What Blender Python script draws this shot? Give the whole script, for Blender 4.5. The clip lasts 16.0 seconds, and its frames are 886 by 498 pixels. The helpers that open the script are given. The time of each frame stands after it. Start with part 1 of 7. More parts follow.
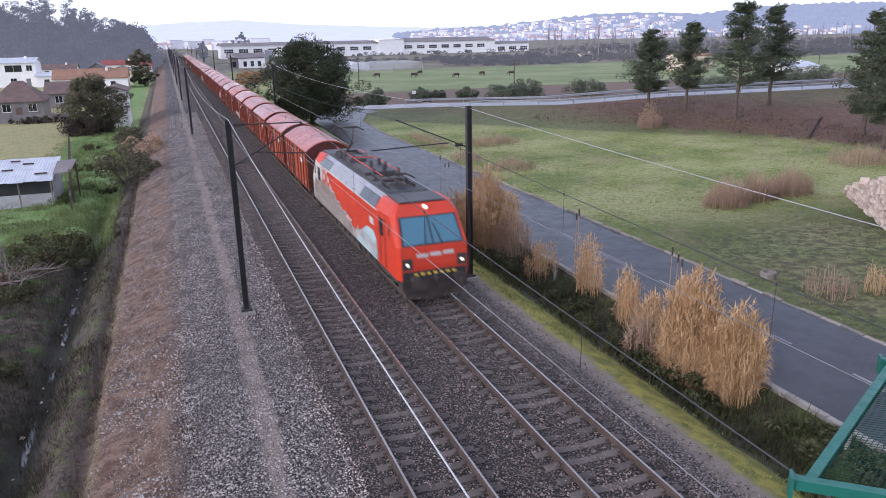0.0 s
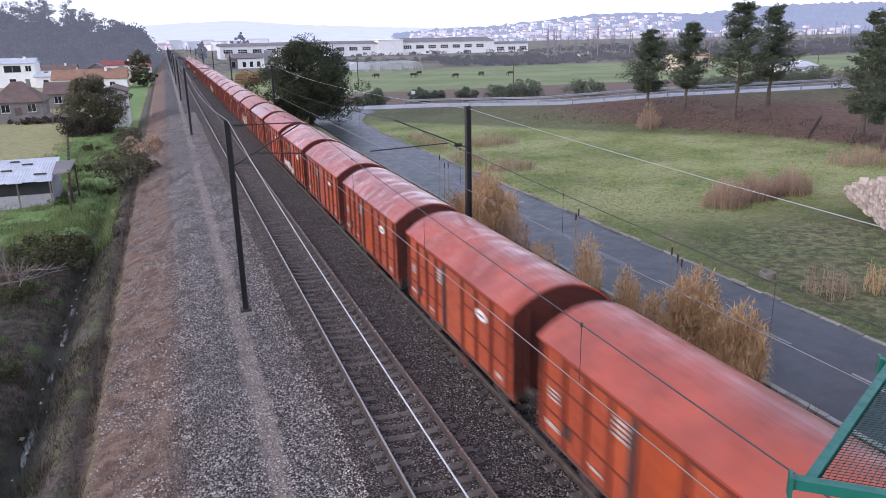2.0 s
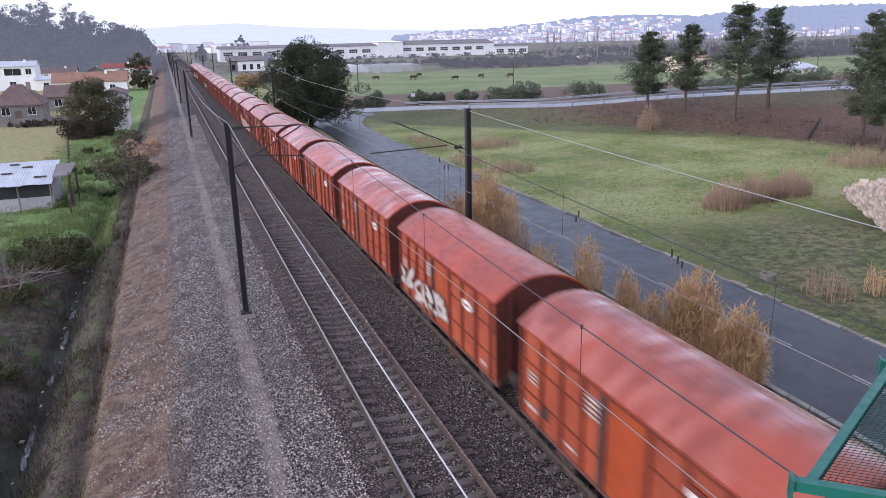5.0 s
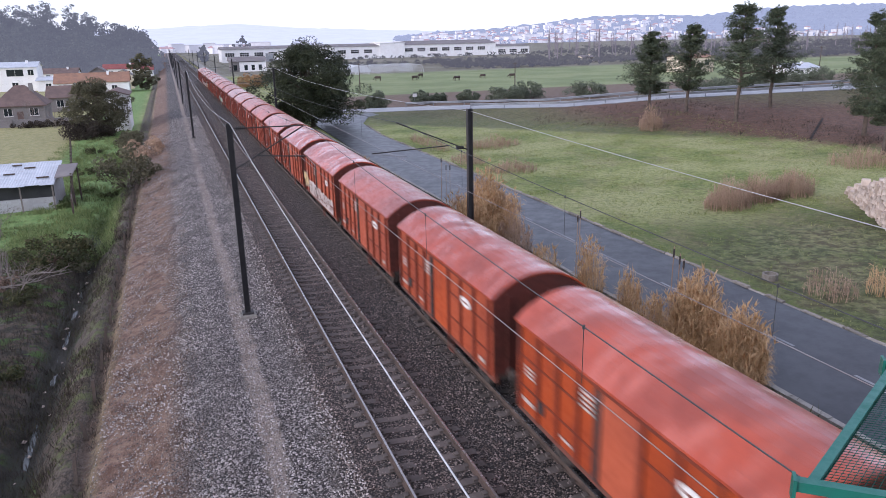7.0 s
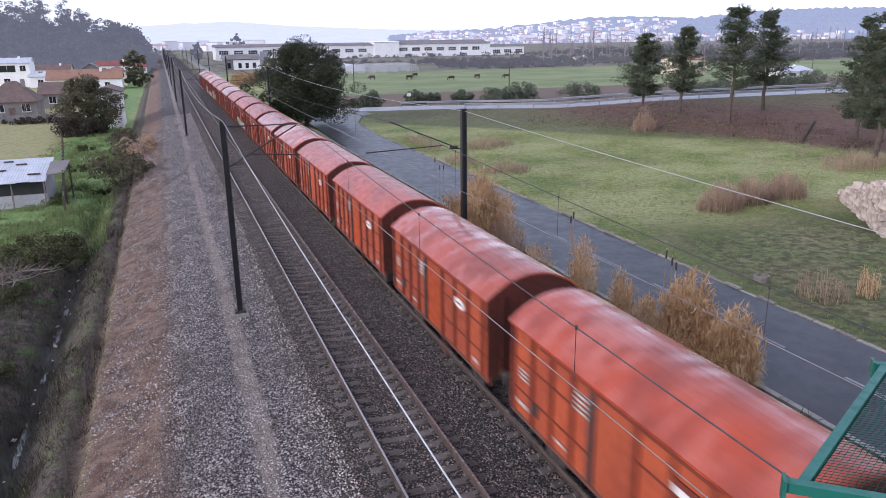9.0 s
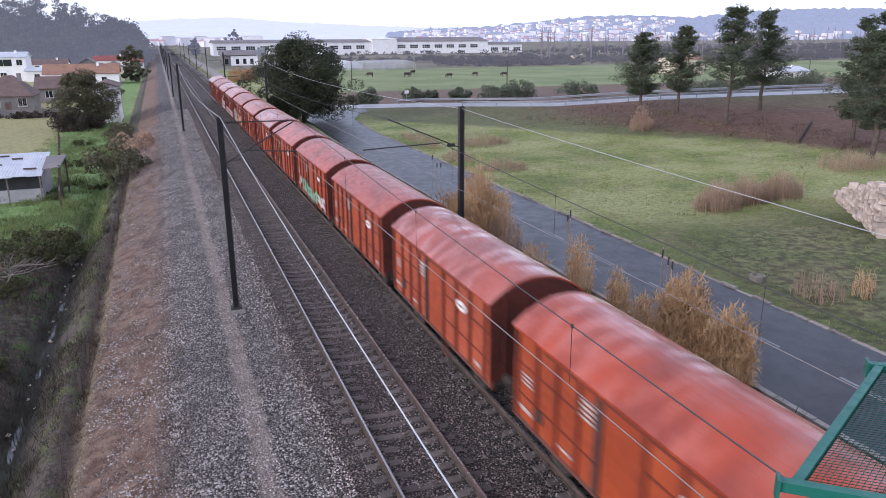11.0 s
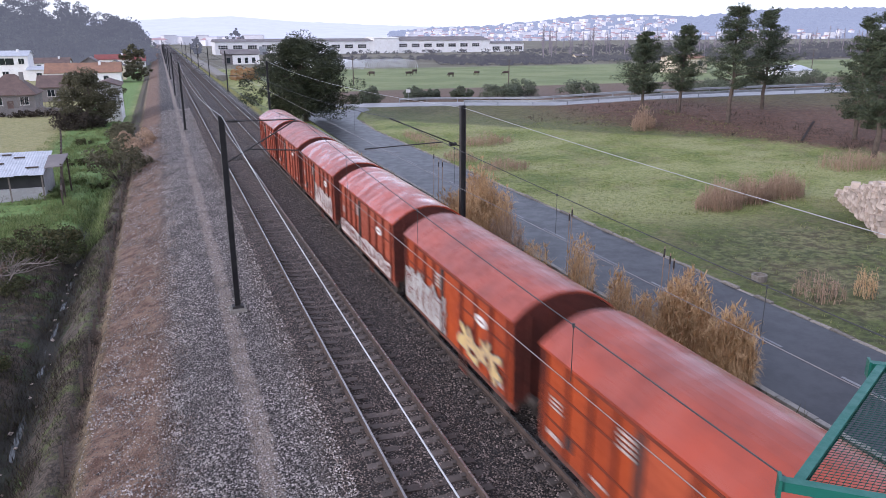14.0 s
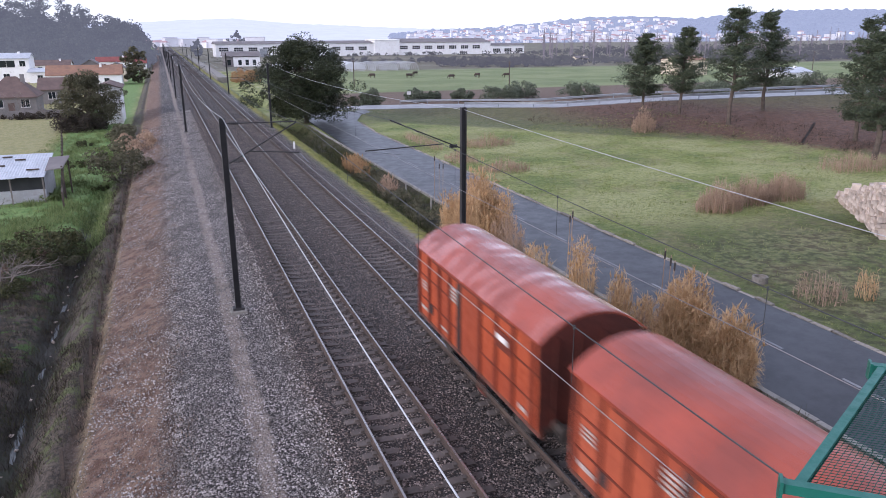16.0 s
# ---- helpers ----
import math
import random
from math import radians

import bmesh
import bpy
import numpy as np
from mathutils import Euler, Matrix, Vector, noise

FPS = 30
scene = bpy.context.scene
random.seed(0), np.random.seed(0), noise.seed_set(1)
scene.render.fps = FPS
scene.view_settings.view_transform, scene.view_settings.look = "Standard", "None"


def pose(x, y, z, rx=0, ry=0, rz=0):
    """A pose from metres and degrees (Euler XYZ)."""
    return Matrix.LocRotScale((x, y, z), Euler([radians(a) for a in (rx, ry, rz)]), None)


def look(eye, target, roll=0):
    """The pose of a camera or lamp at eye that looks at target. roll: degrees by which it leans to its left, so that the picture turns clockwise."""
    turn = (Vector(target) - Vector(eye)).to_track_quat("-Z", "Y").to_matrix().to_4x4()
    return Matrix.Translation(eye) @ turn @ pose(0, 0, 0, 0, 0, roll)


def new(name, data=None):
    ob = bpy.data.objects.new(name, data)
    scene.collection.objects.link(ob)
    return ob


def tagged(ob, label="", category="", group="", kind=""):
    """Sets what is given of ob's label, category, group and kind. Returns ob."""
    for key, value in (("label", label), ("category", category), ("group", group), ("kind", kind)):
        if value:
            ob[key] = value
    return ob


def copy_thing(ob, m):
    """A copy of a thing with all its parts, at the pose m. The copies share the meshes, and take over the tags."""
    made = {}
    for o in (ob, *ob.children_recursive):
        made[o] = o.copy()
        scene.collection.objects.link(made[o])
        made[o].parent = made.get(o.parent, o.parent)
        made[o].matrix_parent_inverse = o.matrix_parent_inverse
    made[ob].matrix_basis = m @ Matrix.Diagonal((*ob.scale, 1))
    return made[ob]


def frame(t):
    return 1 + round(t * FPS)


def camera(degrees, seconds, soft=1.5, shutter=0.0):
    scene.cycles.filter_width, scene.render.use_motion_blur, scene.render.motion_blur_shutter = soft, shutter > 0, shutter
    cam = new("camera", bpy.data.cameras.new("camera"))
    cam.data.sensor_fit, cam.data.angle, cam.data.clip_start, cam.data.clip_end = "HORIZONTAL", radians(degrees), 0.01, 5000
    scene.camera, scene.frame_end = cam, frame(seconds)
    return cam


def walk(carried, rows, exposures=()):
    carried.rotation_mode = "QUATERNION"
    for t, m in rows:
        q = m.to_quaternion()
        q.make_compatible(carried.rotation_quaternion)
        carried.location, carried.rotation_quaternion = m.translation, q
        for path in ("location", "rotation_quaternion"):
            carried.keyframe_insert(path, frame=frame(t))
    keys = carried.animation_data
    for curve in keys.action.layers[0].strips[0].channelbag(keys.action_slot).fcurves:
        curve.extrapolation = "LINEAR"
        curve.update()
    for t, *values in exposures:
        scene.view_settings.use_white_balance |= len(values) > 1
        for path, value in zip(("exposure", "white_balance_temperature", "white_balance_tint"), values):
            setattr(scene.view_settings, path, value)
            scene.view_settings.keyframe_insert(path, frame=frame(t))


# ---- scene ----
EYE = (0.0, 0.0, 10.055)
# seconds, heading to the right of the track, dip below the horizon, lean
GAZE = [(0.0, 20.12, 16.50, -1.04), (0.5, 20.11, 16.51, -1.07), (1.0, 20.12, 16.52, -1.08), (1.5, 20.15, 16.51, -1.07),
        (2.0, 20.17, 16.48, -1.07), (2.5, 20.19, 16.44, -1.05), (3.0, 20.195, 16.385, -1.06), (3.5, 20.19, 16.38, -1.10),
        (4.0, 20.22, 16.335, -1.12), (5.2, 20.15, 16.31, -1.16), (6.5, 20.05, 16.30, -1.20), (7.0, 20.02, 16.285, -1.24),
        (7.5, 20.05, 16.275, -1.14), (8.0, 20.21, 16.255, -1.06), (8.5, 20.47, 16.28, -0.80), (9.0, 20.58, 16.31, -0.70),
        (10.2, 20.77, 16.42, -0.42), (11.5, 20.87, 16.525, -0.19), (12.0, 20.81, 16.54, -0.25), (12.5, 20.765, 16.565, -0.24),
        (13.0, 20.757, 16.58, -0.19), (13.5, 20.75, 16.575, -0.19), (14.0, 20.73, 16.57, -0.21), (14.5, 20.695, 16.572, -0.20),
        (15.0, 20.675, 16.545, -0.23), (15.5, 20.665, 16.485, -0.255), (16.0, 20.678, 16.42, -0.25)]


def gaze(heading, dip, lean):
    h, d = radians(heading), radians(dip)
    way = Vector((math.sin(h) * math.cos(d), math.cos(h) * math.cos(d), -math.sin(d)))
    return look(EYE, Vector(EYE) + way, lean)


cam = camera(63.12, 16.0, soft=0.7, shutter=0.5)
walk(cam, [(t, gaze(h, d, lean)) for t, h, d, lean in GAZE], exposures=[(0.0, 1.0, 5640, 18), (16.0, 1.0, 5640, 18)])

# ---------------------------------------------------------------- light: a hazy winter sky, a low veiled sun
SUN_UP, SUN_SIDE = 18.0, -106.0     # elevation; bearing clockwise from +y
world = bpy.data.worlds.new("hazy_sky")
scene.world = world
world.use_nodes = True
wn = world.node_tree.nodes
sky = wn.new("ShaderNodeTexSky")
sky.sky_type = "NISHITA"
sky.sun_disc = False
sky.sun_elevation, sky.sun_rotation = radians(SUN_UP), radians(SUN_SIDE)
sky.air_density, sky.dust_density, sky.ozone_density = 1.0, 1.0, 3.0
wn["Background"].inputs["Strength"].default_value = 0.15
veil = wn.new("ShaderNodeMix")               # thin high cloud that whitens the sky all over
veil.data_type = "RGBA"
veil.inputs[0].default_value = 0.72
veil.inputs[7].default_value = (4.1, 4.0, 4.2, 1)
world.node_tree.links.new(sky.outputs["Color"], veil.inputs[6])
world.node_tree.links.new(veil.outputs[2], wn["Background"].inputs["Color"])
sun = new("sun", bpy.data.lights.new("sun", "SUN"))
sun.data.energy, sun.data.angle, sun.data.color = 1.35, radians(35), (1.0, 0.9, 0.78)
_s, _u = radians(SUN_SIDE), radians(SUN_UP)
sun.matrix_world = look((0, 0, 60), Vector((0, 0, 60)) - Vector((math.sin(_s) * math.cos(_u), math.cos(_s) * math.cos(_u), math.sin(_u))))

# ---------------------------------------------------------------- materials


class Nodes:
    """Short hand for building a node material."""

    def __init__(self, name, rough=0.8, metal=0.0, spec=0.4):
        self.m = bpy.data.materials.new(name)
        self.m.use_nodes = True
        self.t = self.m.node_tree
        self.b = self.t.nodes["Principled BSDF"]
        self.b.inputs["Roughness"].default_value = rough
        self.b.inputs["Metallic"].default_value = metal
        self.b.inputs["Specular IOR Level"].default_value = spec
        self.co = None

    def n(self, kind, **kw):
        node = self.t.nodes.new(kind)
        for k, v in kw.items():
            node.inputs[k.replace("_", " ")].default_value = v
        return node

    def link(self, a, b):
        self.t.links.new(a, b)

    def coords(self, world_space=False):
        if world_space:
            return self.n("ShaderNodeNewGeometry").outputs["Position"]
        return self.n("ShaderNodeTexCoord").outputs["Object"]

    def noise(self, co, scale, detail=5.0, rough=0.6):
        k = self.n("ShaderNodeTexNoise", Scale=scale, Detail=detail, Roughness=rough)
        self.link(co, k.inputs["Vector"])
        return k.outputs["Fac"]

    def spread(self, fac, lo, hi, a=0.0, b=1.0):
        k = self.n("ShaderNodeMapRange")
        k.interpolation_type = "SMOOTHSTEP"
        for i, v in zip((1, 2, 3, 4), (lo, hi, a, b)):
            k.inputs[i].default_value = v
        self.link(fac, k.inputs[0])
        return k.outputs[0]

    def mix(self, fac, a, b):
        k = self.t.nodes.new("ShaderNodeMix")
        k.data_type = "RGBA"
        for sock, v in ((k.inputs[0], fac), (k.inputs[6], a), (k.inputs[7], b)):
            if isinstance(v, (int, float)):
                sock.default_value = v
            elif isinstance(v, tuple):
                sock.default_value = (*v[:3], 1)
            else:
                self.link(v, sock)
        return k.outputs[2]

    def math(self, op, a, b=0.0):
        k = self.t.nodes.new("ShaderNodeMath")
        k.operation = op
        for i, v in enumerate((a, b)):
            if isinstance(v, (int, float)):
                k.inputs[i].default_value = v
            else:
                self.link(v, k.inputs[i])
        return k.outputs[0]

    def colour(self, c):
        if isinstance(c, tuple):
            self.b.inputs["Base Color"].default_value = (*c[:3], 1)
        else:
            self.link(c, self.b.inputs["Base Color"])

    def bump(self, height, strength=0.4, dist=0.02):
        k = self.n("ShaderNodeBump", Strength=strength, Distance=dist)
        self.link(height, k.inputs["Height"])
        self.link(k.outputs["Normal"], self.b.inputs["Normal"])


def surface(name, a, b, rough=0.8, metal=0.0, big=0.7, fine=9.0, bump=0.3, dist=0.01, spec=0.4, third=None, vary=0.0):
    """Two tones mixed at a large and a fine scale, with fine relief."""
    k = Nodes(name, rough, metal, spec)
    co = k.coords()
    n1, n2 = k.noise(co, big, 4), k.noise(co, fine, 6, 0.7)
    col = k.mix(k.spread(k.math("ADD", k.math("MULTIPLY", n1, 0.6), k.math("MULTIPLY", n2, 0.4)), 0.36, 0.64), a, b)
    if third:
        col = k.mix(k.spread(k.noise(co, big * 2.7, 6, 0.7), 0.56, 0.72), col, third)
    if vary:
        rnd = k.n("ShaderNodeObjectInfo").outputs["Random"]
        hs = k.n("ShaderNodeHueSaturation")
        k.link(k.spread(rnd, 0, 1, 1 - vary, 1 + vary), hs.inputs["Value"])
        k.link(col, hs.inputs["Color"])
        col = hs.outputs["Color"]
    k.colour(col)
    k.link(k.spread(n2, 0.3, 0.7, max(0.03, rough - 0.12), min(1, rough + 0.12)), k.b.inputs["Roughness"])
    if bump:
        k.bump(n2, bump, dist)
    return k.m


def leafy(name, a, b, rough=0.6, through_light=0.25):
    """Leaves, needles and dry stalks: tone varies from piece to piece."""
    k = Nodes(name, rough, 0, 0.25)
    g = k.n("ShaderNodeNewGeometry")
    co = k.coords()
    col = k.mix(g.outputs["Random Per Island"], a, b)
    dark = tuple(c * 0.55 for c in a)
    col = k.mix(k.spread(k.noise(co, 0.9, 3), 0.45, 0.7, 0, 0.6), col, dark)
    k.colour(col)
    k.b.inputs["Subsurface Weight"].default_value = 0.0
    k.b.inputs["Transmission Weight"].default_value = 0.0
    tr = k.n("ShaderNodeBsdfTranslucent")
    k.link(col, tr.inputs["Color"])
    add = k.n("ShaderNodeMixShader", Fac=through_light)
    out = k.t.nodes["Material Output"]
    k.link(k.b.outputs[0], add.inputs[1])
    k.link(tr.outputs[0], add.inputs[2])
    k.link(add.outputs[0], out.inputs["Surface"])
    return k.m


def stony(k, co, scale, tones, crisp=0.9):
    """Colour and height of loose stones of about 1/scale metres."""
    v = k.n("ShaderNodeTexVoronoi", Scale=scale, Randomness=1.0)
    k.link(co, v.inputs["Vector"])
    r = k.t.nodes.new("ShaderNodeValToRGB")
    k.link(k.math("FRACT", k.math("MULTIPLY", k.sep(v.outputs["Color"])[0], 1.0)), r.inputs[0])
    els = r.color_ramp.elements
    while len(els) < len(tones):
        els.new(0.5)
    for i, c in enumerate(tones):
        els[i].position = i / (len(tones) - 1)
        els[i].color = (*c, 1)
    # shade between the stones is painted near black into the colour
    gap_shade = k.spread(v.outputs["Distance"], 0.22, 0.62)
    col = k.mix(k.math("MULTIPLY", gap_shade, 0.95), r.outputs[0], (0.02, 0.018, 0.017))
    return col, k.math("SUBTRACT", 1.0, v.outputs["Distance"])


def sep(self, vec):
    s = self.t.nodes.new("ShaderNodeSeparateXYZ")
    self.link(vec, s.inputs[0])
    return s.outputs


Nodes.sep = sep


def land_material():
    """The one sheet of ground: ballast by the tracks, weeds and grass beside them, meadow, ploughed strip."""
    k = Nodes("land", 0.8, 0, 0.3)
    co = k.coords(True)
    x, y, z = k.sep(co)
    w1 = k.noise(co, 0.35, 5, 0.65)
    w2 = k.noise(co, 1.7, 6, 0.7)
    w3 = k.noise(co, 9.0, 5, 0.7)
    wob = k.math("ADD", k.math("MULTIPLY", k.math("SUBTRACT", w1, 0.5), 1.6), k.math("MULTIPLY", k.math("SUBTRACT", w2, 0.5), 1.6))
    xw = k.math("ADD", x, wob)
    xs = k.math("ADD", x, k.math("MULTIPLY", wob, 0.35))

    def band(v, a, b, soft):
        return k.math("MULTIPLY", k.spread(v, a - soft, a + soft), k.spread(v, b - soft, b + soft, 1, 0))

    # meadow
    grass = k.mix(k.spread(w2, 0.35, 0.65), (0.15, 0.19, 0.040), (0.29, 0.305, 0.10))
    grass = k.mix(k.spread(w1, 0.46, 0.64, 0, 0.85), grass, (0.27, 0.25, 0.115))
    grass = k.mix(k.spread(w3, 0.5, 0.68, 0, 0.7), grass, (0.08, 0.115, 0.022))
    broad = k.noise(co, 0.11, 4, 0.6)
    grass = k.mix(k.spread(broad, 0.46, 0.62, 0, 0.75), grass, (0.35, 0.35, 0.155))
    grass = k.mix(k.spread(broad, 0.34, 0.48, 0.6, 0), grass, (0.085, 0.13, 0.025))
    lump = k.noise(co, 3.2, 6, 0.75)
    grass = k.mix(k.spread(lump, 0.40, 0.52, 0.5, 0), grass, (0.065, 0.085, 0.022))
    grass = k.mix(k.spread(lump, 0.56, 0.68, 0, 0.7), grass, (0.37, 0.36, 0.19))
    brown = k.mix(k.spread(w2, 0.4, 0.65), (0.085, 0.047, 0.032), (0.14, 0.075, 0.048))
    # brown weeds at the foot of the road bank and round the marshy spots
    bank = k.math("MULTIPLY", k.spread(k.math("ADD", z, k.math("MULTIPLY", wob, 0.35)), -1.15, -0.75), k.spread(k.math("ADD", x, k.math("MULTIPLY", wob, 3.0)), 46, 58, 0.25, 1.0))
    bank = k.math("MULTIPLY", bank, k.spread(k.math("ADD", z, k.math("MULTIPLY", wob, 0.8)), 0.5, 1.7, 1, 0.45))
    slope = k.spread(k.math("ADD", k.math("ADD", y, k.math("MULTIPLY", x, 1.12)), k.math("MULTIPLY", wob, 2.5)), 126, 130)
    slope = k.math("MULTIPLY", slope, k.spread(x, 25, 29))
    rank = k.mix(k.spread(w2, 0.4, 0.62), (0.055, 0.062, 0.026), (0.095, 0.10, 0.04))
    col = k.mix(k.math("MULTIPLY", slope, 0.8), grass, rank)
    col = k.mix(bank, col, brown)
    wet = k.math("MULTIPLY", k.spread(k.math("ADD", y, k.math("MULTIPLY", wob, 2.0)), 30, 40, 1, 0), k.spread(k.math("ADD", x, k.math("MULTIPLY", y, -0.2)), 15.5, 21.0))
    wet = k.math("MULTIPLY", wet, k.spread(w2, 0.38, 0.6, 0.45, 1.0))
    col = k.mix(k.math("MULTIPLY", wet, 0.92), col, k.mix(k.spread(w1, 0.4, 0.6), (0.036, 0.046, 0.015), (0.062, 0.050, 0.026)))
    # beyond the bank: ploughed strip, then pasture
    far = k.math("MULTIPLY", k.spread(y, 108, 116), k.spread(x, 25, 27))
    low = k.spread(z, -1.9, -1.5, 1, 0)
    plough = k.mix(k.spread(w2, 0.35, 0.6), (0.105, 0.072, 0.052), (0.15, 0.105, 0.075))
    col = k.mix(k.math("MULTIPLY", far, low), col, plough)
    pasture = k.mix(k.spread(k.noise(co, 0.06, 4), 0.4, 0.6), (0.15, 0.185, 0.075), (0.205, 0.235, 0.105))
    col = k.mix(k.math("MULTIPLY", k.spread(xw, 24, 27), k.spread(k.math("ADD", y, wob), 158, 162)), col, pasture)
    scrub = k.mix(k.spread(k.noise(co, 0.03, 5), 0.4, 0.6), (0.13, 0.12, 0.085), (0.185, 0.17, 0.125))
    col = k.mix(k.spread(y, 255, 275), col, scrub)
    # gardens beside the line
    lawn = k.mix(k.spread(w2, 0.4, 0.62), (0.12, 0.20, 0.055), (0.20, 0.29, 0.095))
    dry = k.mix(k.spread(w2, 0.4, 0.6), (0.25, 0.24, 0.10), (0.33, 0.30, 0.14))
    lawn = k.mix(k.math("MULTIPLY", k.spread(xw, -13.5, -12.0, 1, 0), k.spread(y, 66, 70)), lawn, dry)
    lawn = k.mix(k.spread(w3, 0.5, 0.75, 0, 0.5), lawn, (0.045, 0.07, 0.018))
    col = k.mix(k.spread(xw, -6.5, -4.2, 1, 0), col, lawn)
    weeds = k.mix(k.spread(w2, 0.4, 0.6), (0.035, 0.034, 0.024), (0.105, 0.08, 0.06))
    weeds = k.mix(k.spread(k.noise(co, 0.8, 5, 0.7), 0.53, 0.6), weeds, (0.07, 0.12, 0.028))
    col = k.mix(k.math("MULTIPLY", band(xw, -11.0, -3.6, 0.5), k.spread(k.math("ADD", y, wob), 46, 52, 1, 0)), col, weeds)
    col = k.mix(k.math("MULTIPLY", band(xs, -6.45, -5.25, 0.2), k.spread(y, 52, 66, 0.9, 0)), col, (0.04, 0.038, 0.03))
    moss = k.mix(k.spread(w3, 0.38, 0.62), (0.040, 0.032, 0.025), (0.125, 0.098, 0.074))
    moss = k.mix(k.spread(k.noise(co, 0.9, 5, 0.7), 0.5, 0.6, 0, 0.75), moss, (0.095, 0.115, 0.035))
    col = k.mix(band(xs, -5.0, -3.4, 0.2), col, moss)
    # dead growth and stones on the shoulder
    c_light, h_light = stony(k, co, 19.0, [(0.10, 0.085, 0.078), (0.25, 0.22, 0.207), (0.34, 0.305, 0.29), (0.16, 0.13, 0.115), (0.56, 0.52, 0.50)])
    dead = k.mix(k.spread(w2, 0.35, 0.65), (0.095, 0.050, 0.034), (0.24, 0.158, 0.113))
    dead = k.mix(k.spread(w3, 0.53, 0.62), dead, c_light)
    col = k.mix(band(xs, -3.5, -0.2, 0.5), col, dead)
    shoulder = k.mix(k.spread(w2, 0.58, 0.75, 0, 0.6), c_light, (0.09, 0.068, 0.055))
    ball = band(xs, -0.9, 12.0, 0.6)
    col = k.mix(ball, col, shoulder)
    sand = k.mix(k.spread(w2, 0.4, 0.6), (0.30, 0.25, 0.21), (0.22, 0.18, 0.15))
    col = k.mix(k.math("MULTIPLY", band(xs, 1.22, 1.76, 0.10), k.spread(w2, 0.3, 0.42, 0.45, 1.0)), col, sand)
    c_dark, h_dark = stony(k, co, 18.0, [(0.07, 0.054, 0.046), (0.18, 0.142, 0.124), (0.11, 0.086, 0.074), (0.30, 0.245, 0.217), (0.06, 0.047, 0.041)])
    c_dark = k.mix(k.spread(w2, 0.5, 0.72, 0, 0.4), c_dark, (0.055, 0.043, 0.036))
    col = k.mix(band(xs, 2.75, 10.4, 0.25), col, c_dark)
    verge = k.mix(k.spread(w2, 0.4, 0.6), (0.14, 0.14, 0.030), (0.28, 0.25, 0.050))
    path2 = k.mix(k.spread(w2, 0.42, 0.6), (0.25, 0.215, 0.185), (0.185, 0.155, 0.13))
    col = k.mix(k.math("MULTIPLY", band(xs, 11.55, 12.5, 0.2), k.spread(y, 34, 44, 0.95, 0.0)), col, path2)
    col = k.mix(band(xs, 12.15, 13.75, 0.22), col, verge)
    bank2 = k.mix(k.spread(w2, 0.4, 0.6), (0.030, 0.029, 0.018), (0.065, 0.052, 0.032))
    bank2 = k.mix(k.spread(w1, 0.5, 0.62), bank2, (0.075, 0.095, 0.025))
    col = k.mix(k.math("MULTIPLY", band(xs, 13.5, 17.3, 0.2), k.spread(y, 80, 110, 1, 0)), col, bank2)
    k.colour(col)
    hgt = k.math("ADD", k.math("MULTIPLY", h_light, ball), k.math("ADD", k.math("MULTIPLY", w3, 1.2), k.math("MULTIPLY", lump, 2.5)))
    k.bump(hgt, 1.0, 0.06)
    return k.m


def tarmac(name, base, lighter):
    k = Nodes(name, 0.4, 0, 0.22)
    co = k.coords(True)
    n1, n2, n3 = k.noise(co, 0.25, 4), k.noise(co, 1.3, 5, 0.7), k.noise(co, 14, 4, 0.7)
    col = k.mix(k.spread(n1, 0.35, 0.65), base, lighter)
    col = k.mix(k.spread(n2, 0.5, 0.7, 0, 0.25), col, tuple(c * 0.75 for c in base))
    k.colour(k.mix(k.spread(n3, 0.4, 0.7, 0, 0.06), col, tuple(c * 1.5 for c in base)))
    k.link(k.spread(n2, 0.35, 0.65, 0.33, 0.42), k.b.inputs["Roughness"])
    return k.m


